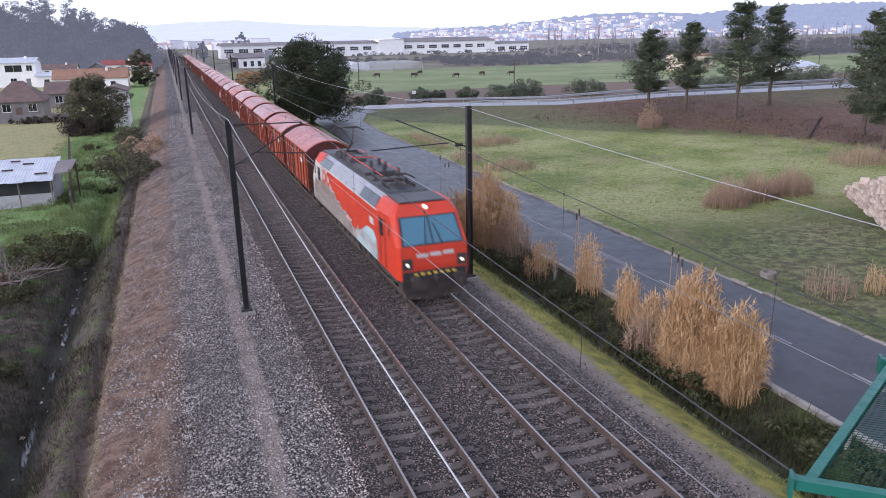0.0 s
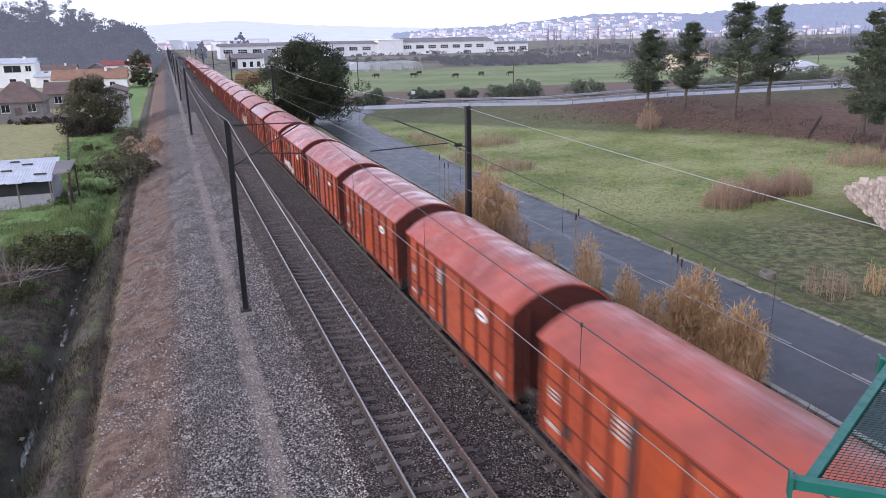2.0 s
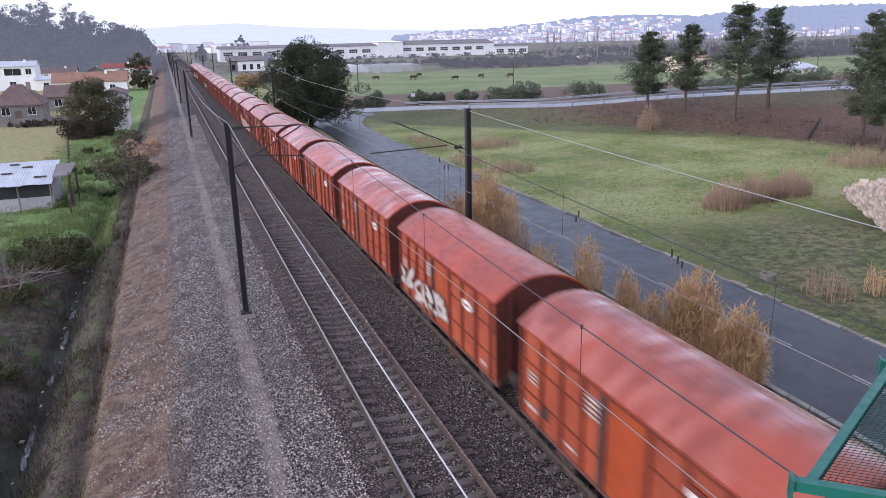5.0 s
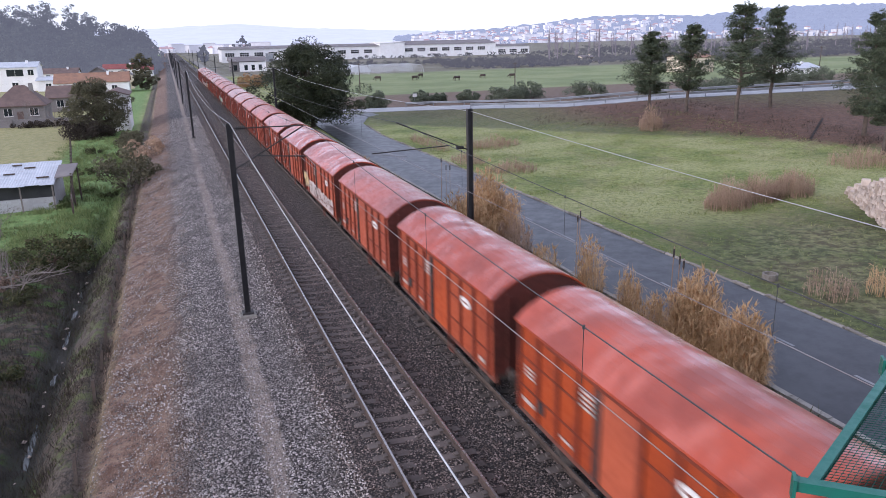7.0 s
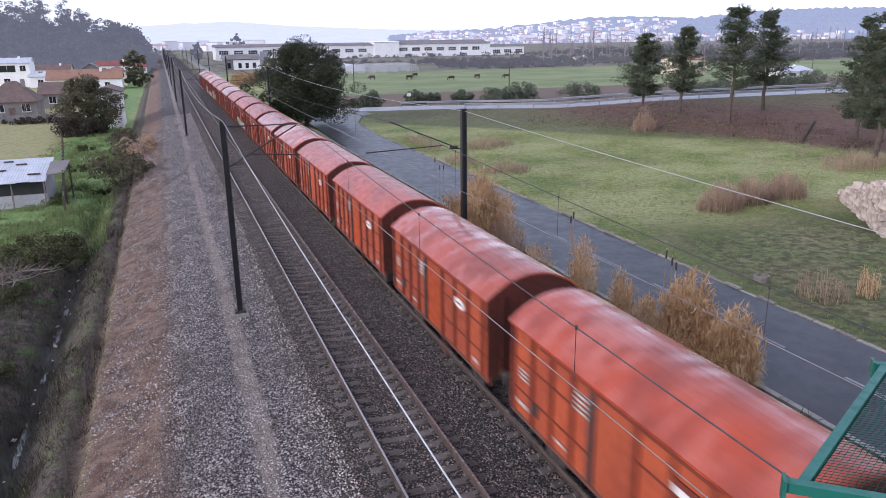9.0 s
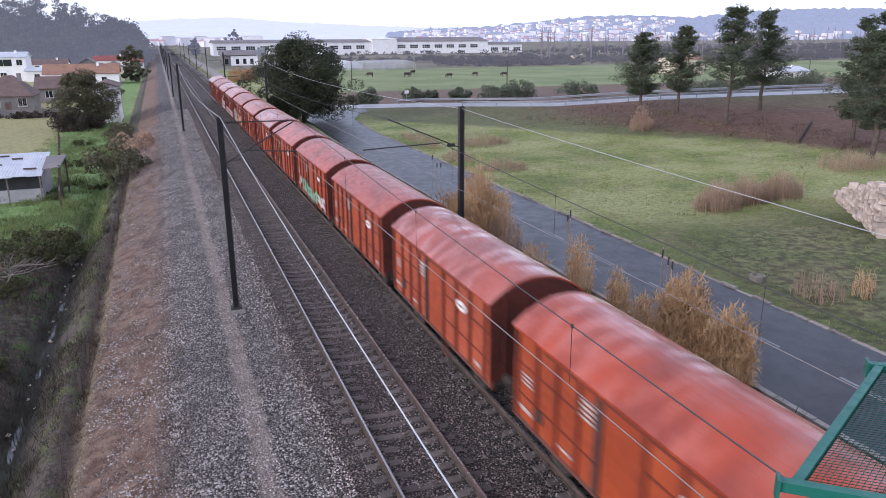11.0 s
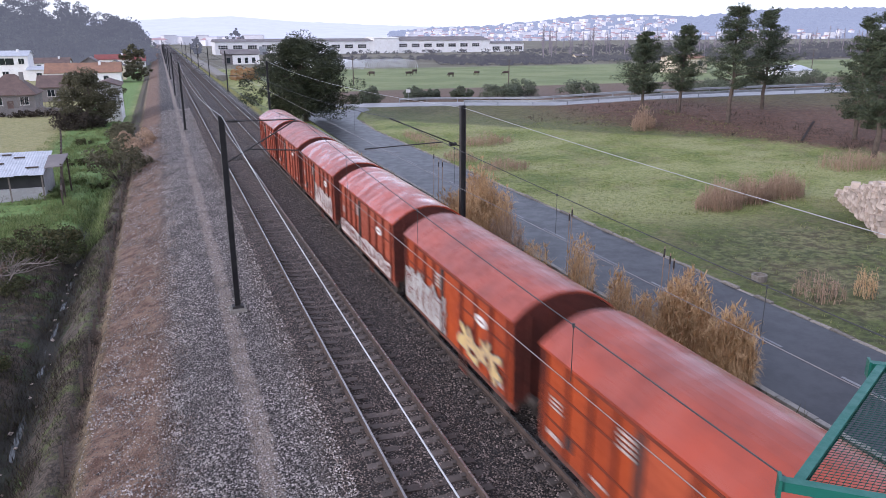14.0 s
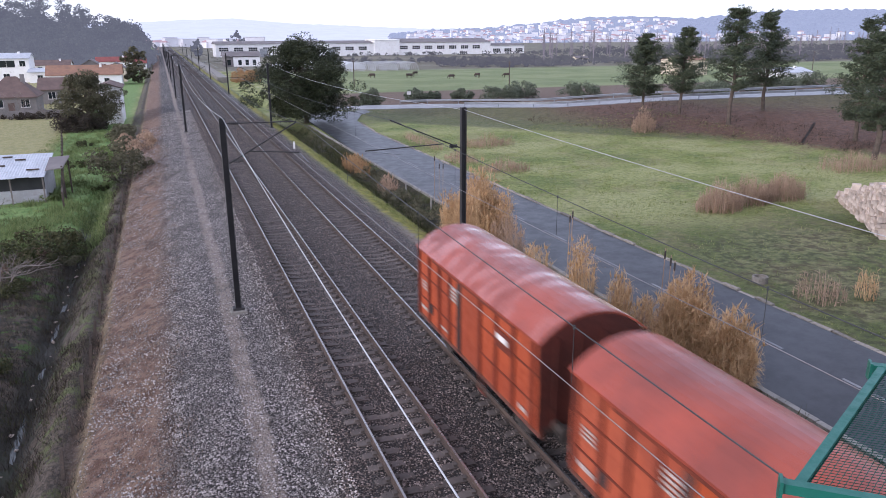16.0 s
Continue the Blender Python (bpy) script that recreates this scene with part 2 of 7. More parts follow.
def worn_paint(name, base, dark, pale, patch_lo, patch_hi, rough=0.5, streaks=True, dented=False):
    """Old wagon paint: dirt, faded patches and run-down streaks, different on every wagon."""
    k = Nodes(name, rough, 0, 0.45)
    co0 = k.coords()
    rnd = k.n("ShaderNodeObjectInfo").outputs["Random"]
    shift = k.n("ShaderNodeVectorMath")
    shift.operation = "ADD"
    comb = k.t.nodes.new("ShaderNodeCombineXYZ")
    k.link(k.math("MULTIPLY", rnd, 57.0), comb.inputs[1])
    k.link(k.math("MULTIPLY", rnd, 31.0), comb.inputs[0])
    k.link(co0, shift.inputs[0])
    k.link(comb.outputs[0], shift.inputs[1])
    co = shift.outputs[0]
    n1, n2 = k.noise(co, 0.5, 4), k.noise(co, 4.0, 6, 0.7)
    col = k.mix(k.spread(n1, 0.35, 0.65), base, dark)
    col = k.mix(k.spread(n2, 0.5, 0.75, 0, 0.35), col, tuple(c * 0.5 for c in dark))
    if streaks:
        mp = k.n("ShaderNodeMapping")
        mp.inputs["Scale"].default_value = (4, 6, 0.35)
        k.link(co, mp.inputs[0])
        col = k.mix(k.spread(k.noise(mp.outputs[0], 1.6, 5, 0.7), 0.55, 0.75, 0, 0.5), col, tuple(c * 0.45 for c in dark))
    mp2 = k.n("ShaderNodeMapping")
    mp2.inputs["Scale"].default_value = (0.55, 1.6, 0.8)
    k.link(co, mp2.inputs[0])
    amount = k.spread(rnd, 0.25, 0.75, 0.06, 1.0)
    patch = k.math("MULTIPLY", k.spread(k.noise(mp2.outputs[0], 1.5, 4, 0.55), patch_lo, patch_hi), amount)
    col = k.mix(patch, col, pale)
    hs = k.n("ShaderNodeHueSaturation")
    k.link(k.spread(k.math("FRACT", k.math("MULTIPLY", rnd, 7.3)), 0, 1, 0.93, 1.07), hs.inputs["Value"])
    k.link(k.spread(k.math("FRACT", k.math("MULTIPLY", rnd, 3.1)), 0, 1, 0.96, 1.04), hs.inputs["Saturation"])
    k.link(col, hs.inputs["Color"])
    k.colour(hs.outputs["Color"])
    shine = k.spread(n2, 0.3, 0.7, rough - 0.12, rough + 0.15)
    if dented:                                  # polished dents between dull paint
        shine = k.math("SUBTRACT", shine, k.math("MULTIPLY", patch, 0.26))
        k.b.inputs["Specular IOR Level"].default_value = 0.4
        k.link(k.math("ADD", 0.25, k.math("MULTIPLY", patch, 0.75)), k.b.inputs["Coat Weight"])
        k.link(k.math("ADD", 0.04, k.math("MULTIPLY", patch, 0.80)), k.b.inputs["Sheen Weight"])      # sheen put in for sky glare and haze on far roofs
        k.b.inputs["Sheen Roughness"].default_value = 0.22
        k.b.inputs["Sheen Tint"].default_value = (1.0, 0.88, 0.84, 1)
        k.b.inputs["Coat Roughness"].default_value = 0.17
    k.link(shine, k.b.inputs["Roughness"])
    if dented:
        k.bump(k.math("ADD", k.noise(mp2.outputs[0], 1.9, 3, 0.5), k.math("MULTIPLY", n2, 0.05)), 0.25, 0.05)
    else:
        k.bump(k.math("ADD", n1, k.math("MULTIPLY", n2, 0.3)), 0.35, 0.03)
    return k.m


def haze_glow(name, colour, glow, strength):
    """Far backdrop whose winter haze is painted in as a faint glow."""
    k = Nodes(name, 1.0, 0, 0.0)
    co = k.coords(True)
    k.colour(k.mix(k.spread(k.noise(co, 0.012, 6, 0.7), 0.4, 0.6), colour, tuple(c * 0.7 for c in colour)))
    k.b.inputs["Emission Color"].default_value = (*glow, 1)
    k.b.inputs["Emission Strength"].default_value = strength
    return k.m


LAND = land_material()
ROAD = tarmac("road_tarmac", (0.022, 0.022, 0.026), (0.036, 0.036, 0.041))
ROAD_PALE = tarmac("pale_tarmac", (0.20, 0.20, 0.21), (0.25, 0.25, 0.26))
RED = worn_paint("wagon_red", (0.36, 0.068, 0.023), (0.27, 0.050, 0.020), (0.40, 0.12, 0.062), 0.62, 0.8)
# roof patches stand for sky glare: a paler red under coat and sheen
RED_ROOF = worn_paint("wagon_roof_red", (0.35, 0.052, 0.020), (0.22, 0.038, 0.020), (0.37, 0.075, 0.040), 0.44, 0.66, 0.42, False, True)
# end walls: red darkened to carry the shade between two wagons
RED_SHADED = surface("shaded_end_red", (0.085, 0.018, 0.012), (0.050, 0.014, 0.010), 0.65, big=0.8, fine=7)
RIB = surface("rib_red", (0.17, 0.034, 0.017), (0.11, 0.025, 0.015), 0.6, big=1.5, fine=9)
GRIME = surface("running_gear_grime", (0.030, 0.026, 0.024), (0.065, 0.05, 0.042), 0.8, big=2, fine=14)
SOLEBAR = surface("solebar_red_dirt", (0.16, 0.045, 0.03), (0.09, 0.045, 0.033), 0.75, big=2, fine=12)
PANEL = surface("dull_data_panel", (0.46, 0.40, 0.37), (0.34, 0.26, 0.23), 0.6, big=3, fine=20, bump=0.1)
WHITE = surface("white_stencil", (0.70, 0.68, 0.66), (0.55, 0.52, 0.49), 0.6, big=3, fine=20, bump=0.1)
BLACK = surface("black_paint", (0.02, 0.02, 0.022), (0.04, 0.04, 0.04), 0.6)
LOCO_RED = surface("locomotive_red", (0.54, 0.042, 0.014), (0.44, 0.036, 0.014), 0.42, big=0.6, fine=6, bump=0.05, third=(0.42, 0.07, 0.04))
LOCO_WHITE = surface("locomotive_white", (0.54, 0.51, 0.48), (0.42, 0.39, 0.36), 0.4, big=0.6, fine=6, bump=0.05)
LOCO_GREY = surface("locomotive_grime_grey", (0.27, 0.23, 0.20), (0.18, 0.155, 0.135), 0.55, big=1.0, fine=7, third=(0.16, 0.14, 0.13))
LOCO_ROOF = surface("locomotive_roof_grey", (0.045, 0.044, 0.048), (0.08, 0.076, 0.078), 0.6, big=0.8, fine=8)
SILVER = surface("pale_grey_metal", (0.36, 0.36, 0.375), (0.28, 0.28, 0.29), 0.4, 0.3, big=1, fine=8)
RUSTY_GREY = surface("spray_brown_grey", (0.27, 0.21, 0.18), (0.15, 0.115, 0.095), 0.6, big=1.5, fine=6)
SPRAY_PALE = surface("spray_washed_white", (0.56, 0.50, 0.47), (0.40, 0.32, 0.29), 0.6, big=1.6, fine=6)
SPRAY_BLUE = surface("spray_blue", (0.28, 0.42, 0.46), (0.45, 0.52, 0.52), 0.5, big=1.2, fine=5)
SPRAY_GREY = surface("spray_grey", (0.30, 0.28, 0.27), (0.48, 0.46, 0.44), 0.5, big=1.5, fine=5)
SPRAY_GREEN = surface("spray_green", (0.12, 0.30, 0.16), (0.22, 0.42, 0.28), 0.5, big=1.5, fine=5)
SPRAY_YELLOW = surface("spray_yellow", (0.55, 0.40, 0.16), (0.48, 0.33, 0.18), 0.5, big=1.5, fine=5)
YELLOW = surface("warning_yellow", (0.75, 0.52, 0.05), (0.6, 0.4, 0.05), 0.5)
STEEL = surface("mast_steel", (0.030, 0.029, 0.030), (0.05, 0.046, 0.045), 0.6, 0.2, big=1.5, fine=12)
GALV = surface("galvanised_steel", (0.34, 0.35, 0.37), (0.26, 0.27, 0.28), 0.45, 0.5, big=1, fine=9)
CONCRETE = surface("weathered_concrete", (0.29, 0.27, 0.24), (0.19, 0.175, 0.155), 0.85, big=1.0, fine=10, third=(0.17, 0.16, 0.13), vary=0.12)
SLEEPER = surface("sleeper_concrete_dirty", (0.066, 0.053, 0.046), (0.11, 0.09, 0.079), 0.85, big=2.2, fine=16, vary=0.2)
RAIL_SIDE = surface("rail_rust", (0.05, 0.035, 0.028), (0.085, 0.058, 0.045), 0.8, big=2, fine=14)
RAIL_TOP = surface("rail_polished", (0.34, 0.32, 0.31), (0.25, 0.23, 0.22), 0.22, 0.7, big=0.5, fine=5, bump=0.0)
WIRE = surface("aged_messenger_wire", (0.028, 0.03, 0.032), (0.05, 0.05, 0.05), 0.6, 0.0, bump=0)
WIRE_COPPER = surface("aged_copper_wire", (0.20, 0.18, 0.17), (0.30, 0.28, 0.27), 0.4, 0.7, bump=0)
WIRE_PALE = surface("aluminium_wire", (0.54, 0.53, 0.53), (0.43, 0.43, 0.43), 0.4, 0.4, bump=0)
GREEN_PAINT = surface("green_painted_steel", (0.016, 0.125, 0.095), (0.012, 0.10, 0.075), 0.45, big=3, fine=20, bump=0.1)
GREEN_MESH = surface("green_coated_wire", (0.008, 0.060, 0.045), (0.006, 0.045, 0.034), 0.75, big=3, fine=20, bump=0, spec=0.2)
GLASS = Nodes("dark_glass", 0.08, 0, 0.6)
GLASS.colour((0.015, 0.02, 0.025))
GLASS = GLASS.m
# the sky's blue reflection is painted into this glass colour
SCREEN_GLASS = Nodes("sky_blue_cab_glass", 0.06, 0, 0.5)
SCREEN_GLASS.colour((0.055, 0.15, 0.21))
SCREEN_GLASS = SCREEN_GLASS.m
LIT = Nodes("lit_headlight", 0.3)
LIT.b.inputs["Emission Color"].default_value = (1, 0.85, 0.55, 1)
LIT.b.inputs["Emission Strength"].default_value = 0.8
LIT = LIT.m
WALL_WHITE = surface("white_render_wall", (0.84, 0.83, 0.82), (0.76, 0.74, 0.72), 0.85, big=0.4, fine=4, third=(0.5, 0.47, 0.43))
WALL_CREAM = surface("cream_render_wall", (0.68, 0.60, 0.46), (0.58, 0.50, 0.38), 0.85, big=0.4, fine=4)
WALL_GREY = surface("grey_block_wall", (0.23, 0.21, 0.205), (0.16, 0.148, 0.145), 0.9, big=0.5, fine=5)
TILE_BROWN = surface("brown_roof_tiles", (0.105, 0.072, 0.064), (0.155, 0.105, 0.09), 0.85, big=0.7, fine=6)
TILE_ORANGE = surface("orange_roof_tiles", (0.30, 0.165, 0.105), (0.21, 0.12, 0.085), 0.85, big=0.7, fine=6)
TILE_RED = surface("red_roof_tiles", (0.26, 0.075, 0.065), (0.19, 0.06, 0.055), 0.85, big=0.7, fine=6)
WALL_SHED = surface("stained_shed_wall", (0.46, 0.46, 0.47), (0.36, 0.35, 0.35), 0.85, big=0.6, fine=5, third=(0.22, 0.20, 0.18))
ROOF_GREY = surface("fibre_cement_roof", (0.135, 0.12, 0.12), (0.20, 0.18, 0.175), 0.85, big=0.2, fine=2)
TIN = surface("pale_tin_roof", (0.52, 0.54, 0.58), (0.40, 0.42, 0.46), 0.5, 0.2, big=0.8, fine=6, third=(0.35, 0.33, 0.33))
POLY = surface("greenhouse_film", (0.62, 0.64, 0.66), (0.5, 0.5, 0.52), 0.4, big=0.5, fine=4)
BARK = surface("bark", (0.060, 0.045, 0.036), (0.11, 0.085, 0.068), 0.9, big=2, fine=18, bump=0.6, dist=0.03)
OAK_LEAF = leafy("evergreen_oak_leaf", (0.028, 0.038, 0.02), (0.068, 0.074, 0.036), 0.5, 0.12)
PINE_LEAF = leafy("pine_needles", (0.046, 0.064, 0.040), (0.105, 0.118, 0.066), 0.6, 0.15)
OLIVE_LEAF = leafy("olive_leaf", (0.085, 0.10, 0.066), (0.17, 0.19, 0.13), 0.55, 0.15)
SHRUB_LEAF = leafy("scrub_leaf", (0.078, 0.080, 0.045), (0.165, 0.145, 0.09), 0.7, 0.2)
REED = leafy("dry_reed", (0.44, 0.27, 0.13), (0.64, 0.455, 0.26), 0.7, 0.3)
REED_DULL = leafy("dull_reed", (0.33, 0.225, 0.155), (0.48, 0.345, 0.245), 0.75, 0.3)
REED_RUST = leafy("rusty_reed", (0.35, 0.20, 0.095), (0.46, 0.30, 0.155), 0.75, 0.3)
BLADE = leafy("grass_blade", (0.11, 0.155, 0.033), (0.37, 0.365, 0.15), 0.7, 0.3)
WEED = leafy("bank_weed", (0.040, 0.052, 0.020), (0.115, 0.105, 0.048), 0.7, 0.3)
GARDEN_BLADE = leafy("lush_garden_blade", (0.11, 0.155, 0.05), (0.27, 0.31, 0.13), 0.65, 0.3)
TWIG = surface("bare_twig", (0.14, 0.115, 0.10), (0.22, 0.19, 0.17), 0.9, bump=0)
STRAW = leafy("dead_straw", (0.085, 0.052, 0.038), (0.36, 0.265, 0.195), 0.8, 0.2)
BRUSH = leafy("dark_brush", (0.030, 0.025, 0.020), (0.10, 0.079, 0.061), 0.85, 0.15)
WATER = Nodes("ditch_water", 0.18, 0, 0.5)
WATER.colour((0.05, 0.055, 0.05))
WATER = WATER.m
HIDE = surface("dark_hide", (0.045, 0.03, 0.025), (0.07, 0.05, 0.04), 0.8)
KERBSTONE = surface("kerb_stone", (0.28, 0.25, 0.215), (0.16, 0.14, 0.115), 0.9, big=1.2, fine=9, third=(0.13, 0.12, 0.08), vary=0.25)
STONE = surface("pale_stone", (0.50, 0.41, 0.34), (0.38, 0.31, 0.26), 0.9, big=1.5, fine=8, vary=0.2)
STRIPE = surface("road_marking", (0.24, 0.24, 0.245), (0.14, 0.14, 0.15), 0.7)
# no air in between: the bluish haze is emitted by these materials themselves
HILL_NEAR = haze_glow("hazy_wooded_hill", (0.06, 0.065, 0.07), (0.50, 0.54, 0.70), 0.36)
TOWN_WHITE = haze_glow("hazy_white_wall", (0.55, 0.53, 0.53), (0.54, 0.53, 0.61), 0.24)
TOWN_TILE = haze_glow("hazy_roof_tiles", (0.26, 0.13, 0.10), (0.5, 0.5, 0.62), 0.26)
TOWN_GREY = haze_glow("hazy_grey_roof", (0.22, 0.21, 0.21), (0.5, 0.5, 0.62), 0.26)
TOWN_PANE = haze_glow("hazy_window_pane", (0.10, 0.10, 0.11), (0.5, 0.5, 0.62), 0.22)
FAR_LEAF = haze_glow("hazy_far_woods", (0.045, 0.050, 0.038), (0.5, 0.50, 0.60), 0.13)
FAR_SCRUB = haze_glow("hazy_far_scrub", (0.060, 0.060, 0.042), (0.5, 0.48, 0.60), 0.09)
FAR_TWIG = haze_glow("hazy_far_twigs", (0.15, 0.125, 0.11), (0.5, 0.47, 0.60), 0.12)
HILL_FAR = haze_glow("hazy_far_hill", (0.10, 0.11, 0.14), (0.72, 0.73, 0.82), 0.50)

# ---------------------------------------------------------------- mesh shorthand


class Shape:
    """Collects faces for one mesh."""

    def __init__(self):
        self.v, self.f, self.s = [], [], []
        self.slot = 0

    def face(self, *pts):
        n = len(self.v)
        self.v += [tuple(p) for p in pts]
        self.f.append(tuple(range(n, n + len(pts))))
        self.s.append(self.slot)

    def box(self, x0, x1, y0, y1, z0, z1):
        n = len(self.v)
        self.v += [(x, y, z) for z in (z0, z1) for y in (y0, y1) for x in (x0, x1)]
        for q in ((0, 2, 3, 1), (4, 5, 7, 6), (0, 1, 5, 4), (2, 6, 7, 3), (0, 4, 6, 2), (1, 3, 7, 5)):
            self.f.append(tuple(n + i for i in q))
            self.s.append(self.slot)

    def beam(self, p, q, a, b=None, n=4, taper=1.0):
        """A bar from p to q, of half-widths a and b; n sides."""
        p, q = Vector(p), Vector(q)
        d = (q - p).normalized()
        u = d.cross(Vector((0, 0, 1)) if abs(d.z) < 0.95 else Vector((0, 1, 0))).normalized()
        w = d.cross(u)
        b = a if b is None else b
        k = len(self.v)
        for base, g in ((p, 1.0), (q, taper)):
            for i in range(n):
                t = 2 * math.pi * (i + 0.5) / n
                s = math.sqrt(2) if n == 4 else 1.0
                self.v.append(tuple(base + u * (math.cos(t) * a * s * g) + w * (math.sin(t) * b * s * g)))
        for i in range(n):
            j = (i + 1) % n
            self.f.append((k + i, k + j, k + n + j, k + n + i))
            self.s.append(self.slot)
        self.f.append(tuple(k + i for i in reversed(range(n))))
        self.f.append(tuple(k + n + i for i in range(n)))
        self.s += [self.slot] * 2

    def tube(self, pts, r, n=5, r2=None):
        """One unbroken tube along the points."""
        pts = [Vector(q) for q in pts]
        k, m = len(self.v), len(pts)
        for i, q in enumerate(pts):
            d = (pts[min(i + 1, m - 1)] - pts[max(i - 1, 0)]).normalized()
            u = d.cross(Vector((0, 0, 1)) if abs(d.z) < 0.95 else Vector((0, 1, 0))).normalized()
            w = d.cross(u)
            g = r if r2 is None else r + (r2 - r) * i / (m - 1)
            for j in range(n):
                t = 2 * math.pi * (j + 0.5) / n
                self.v.append(tuple(q + u * (math.cos(t) * g) + w * (math.sin(t) * g)))
        for i in range(m - 1):
            for j in range(n):
                a, b = k + i * n + j, k + i * n + (j + 1) % n
                self.f.append((a, b, b + n, a + n))
                self.s.append(self.slot)
        self.f += [tuple(k + j for j in reversed(range(n))), tuple(k + (m - 1) * n + j for j in range(n))]
        self.s += [self.slot] * 2

    def run(self, profile, y0, y1, caps=True):
        """A closed (x, z) profile drawn along y."""
        n, k = len(profile), len(self.v)
        for y in (y0, y1):
            self.v += [(x, y, z) for x, z in profile]
        for i in range(n):
            j = (i + 1) % n
            self.f.append((k + i, k + j, k + n + j, k + n + i))
            self.s.append(self.slot)
        if caps:
            self.f.append(tuple(k + i for i in reversed(range(n))))
            self.f.append(tuple(k + n + i for i in range(n)))
            self.s += [self.slot] * 2

    def blade(self, p, tip, width, bend=0.0, side=None):
        """A narrow leaf from p to tip."""
        p, tip = Vector(p), Vector(tip)
        side = side or Vector((random.uniform(-1, 1), random.uniform(-1, 1), 0)).normalized() * width
        self.face(p - side * 0.5, p + side * 0.5, tip)

    def mesh(self, name, *materials, smooth=False):
        me = bpy.data.meshes.new(name)
        me.from_pydata(self.v, [], self.f)
        for m in materials:
            me.materials.append(m)
        if len(materials) > 1:
            me.polygons.foreach_set("material_index", self.s)
        if smooth:
            me.polygons.foreach_set("use_smooth", [True] * len(self.f))
        me.update()
        return me


def part(name, shape, material, parent, label="", smooth=False, bevel=0.0):
    """Links a shape as one mesh object under a thing or a part."""
    mats = material if isinstance(material, (list, tuple)) else [material]
    ob = new(name, shape if isinstance(shape, bpy.types.Mesh) else shape.mesh(name, *mats, smooth=smooth))
    ob.parent = parent
    if bevel:
        rounded(ob, bevel)
    return tagged(ob, label) if label else ob


def thing(name, label, category, m=None, group="", kind=""):
    ob = new(name)
    ob.empty_display_size = 0.3
    ob.matrix_basis = m or Matrix()
    return tagged(ob, label, category, group, kind)


def lone(name, shape, material, label, category, kind="", m=None, group="", smooth=False, bevel=0.0):
    """A thing of one mesh."""
    mats = material if isinstance(material, (list, tuple)) else [material]
    ob = new(name, shape.mesh(name, *mats, smooth=smooth))
    ob.matrix_basis = m or Matrix()
    if bevel:
        rounded(ob, bevel)
    return tagged(ob, label, category, group, kind)


def rounded(ob, width):
    b = ob.modifiers.new("rounded", "BEVEL")
    b.width, b.segments, b.limit_method = width, 2, "ANGLE"


# ---------------------------------------------------------------- lie of the land
def ramp(v, knots):
    """Piecewise-linear height over v, from (v, height) knots."""
    if v <= knots[0][0]:
        return knots[0][1]
    for (a, za), (b, zb) in zip(knots, knots[1:]):
        if v <= b:
            return za + (zb - za) * (v - a) / (b - a)
    return knots[-1][1]


ACROSS = [(-90, -1.6), (-25, -2.2), (-7.4, -2.3), (-6.8, -2.5), (-6.1, -3.0), (-5.6, -3.0), (-4.9, -2.3), (-4.2, -1.74), (-3.9, -1.74), (-3.72, -1.86),
          (-3.5, -1.82), (-3.3, -1.55), (-3.1, -1.46), (-1.0, -0.75), (0.4, -0.46), (2.4, -0.42), (3.3, -0.212), (10.6, -0.212), (11.4, -0.44),
          (12.5, -0.52), (13.3, -0.85), (14.6, -1.6), (15.6, -1.65), (17.0, -1.12), (23.4, -1.12), (24.5, -1.2), (400, -1.2)]
FOOT = [(20, 104), (28.7, 96.4), (42.5, 81), (52, 71), (56.3, 62), (59, 56), (62, 42), (68, 33), (120, 20)]
CREST = [(20, 118), (30, 112), (40, 106.5), (54, 94.2), (66.9, 87.9), (74.4, 82.7), (89.2, 77.2), (120, 68), (170, 60)]
CREST_Z = [(26, -1.1), (40, -0.6), (54, 0.0), (66.9, 1.0), (74.4, 1.5), (89.2, 2.0), (120, 2.8), (170, 3.0)]


def land(x, y):
    """Height of the ground at (x, y)."""
    z = ramp(x, ACROSS)
    if y > 60 and x < -4:                      # the ditch runs out between the gardens
        k = min(1, (y - 60) / 25)
        z = z * (1 - k) + k * max(z, -2.2 if x > -25 else z)
    if x > 24:
        foot, crest, top = ramp(x, FOOT), ramp(x, CREST), ramp(x, CREST_Z)
        far = -2.0
        if y > crest + 7.5:
            k = min(1, (y - crest - 7.5) / 9)
            z = top * (1 - k) + far * k
        elif y > crest - 0.8:
            z = top
        elif y > foot:
            k = (y - foot) / (crest - 0.8 - foot)
            k = k * k * (3 - 2 * k) * 0.5 + k * 0.5
            z = z * (1 - k) + top * k
    elif y > 112 and x > 12:
        k = min(1, (y - 112) / 20)
        z = z * (1 - k) + k * max(z, -1.6)
    return z


def steps(spans):
    """Grid lines: (from, to, step) spans joined."""
    out = []
    for a, b, d in spans:
        n = max(1, round((b - a) / d))
        out += [a + (b - a) * i / n for i in range(n)]
    return out + [spans[-1][1]]


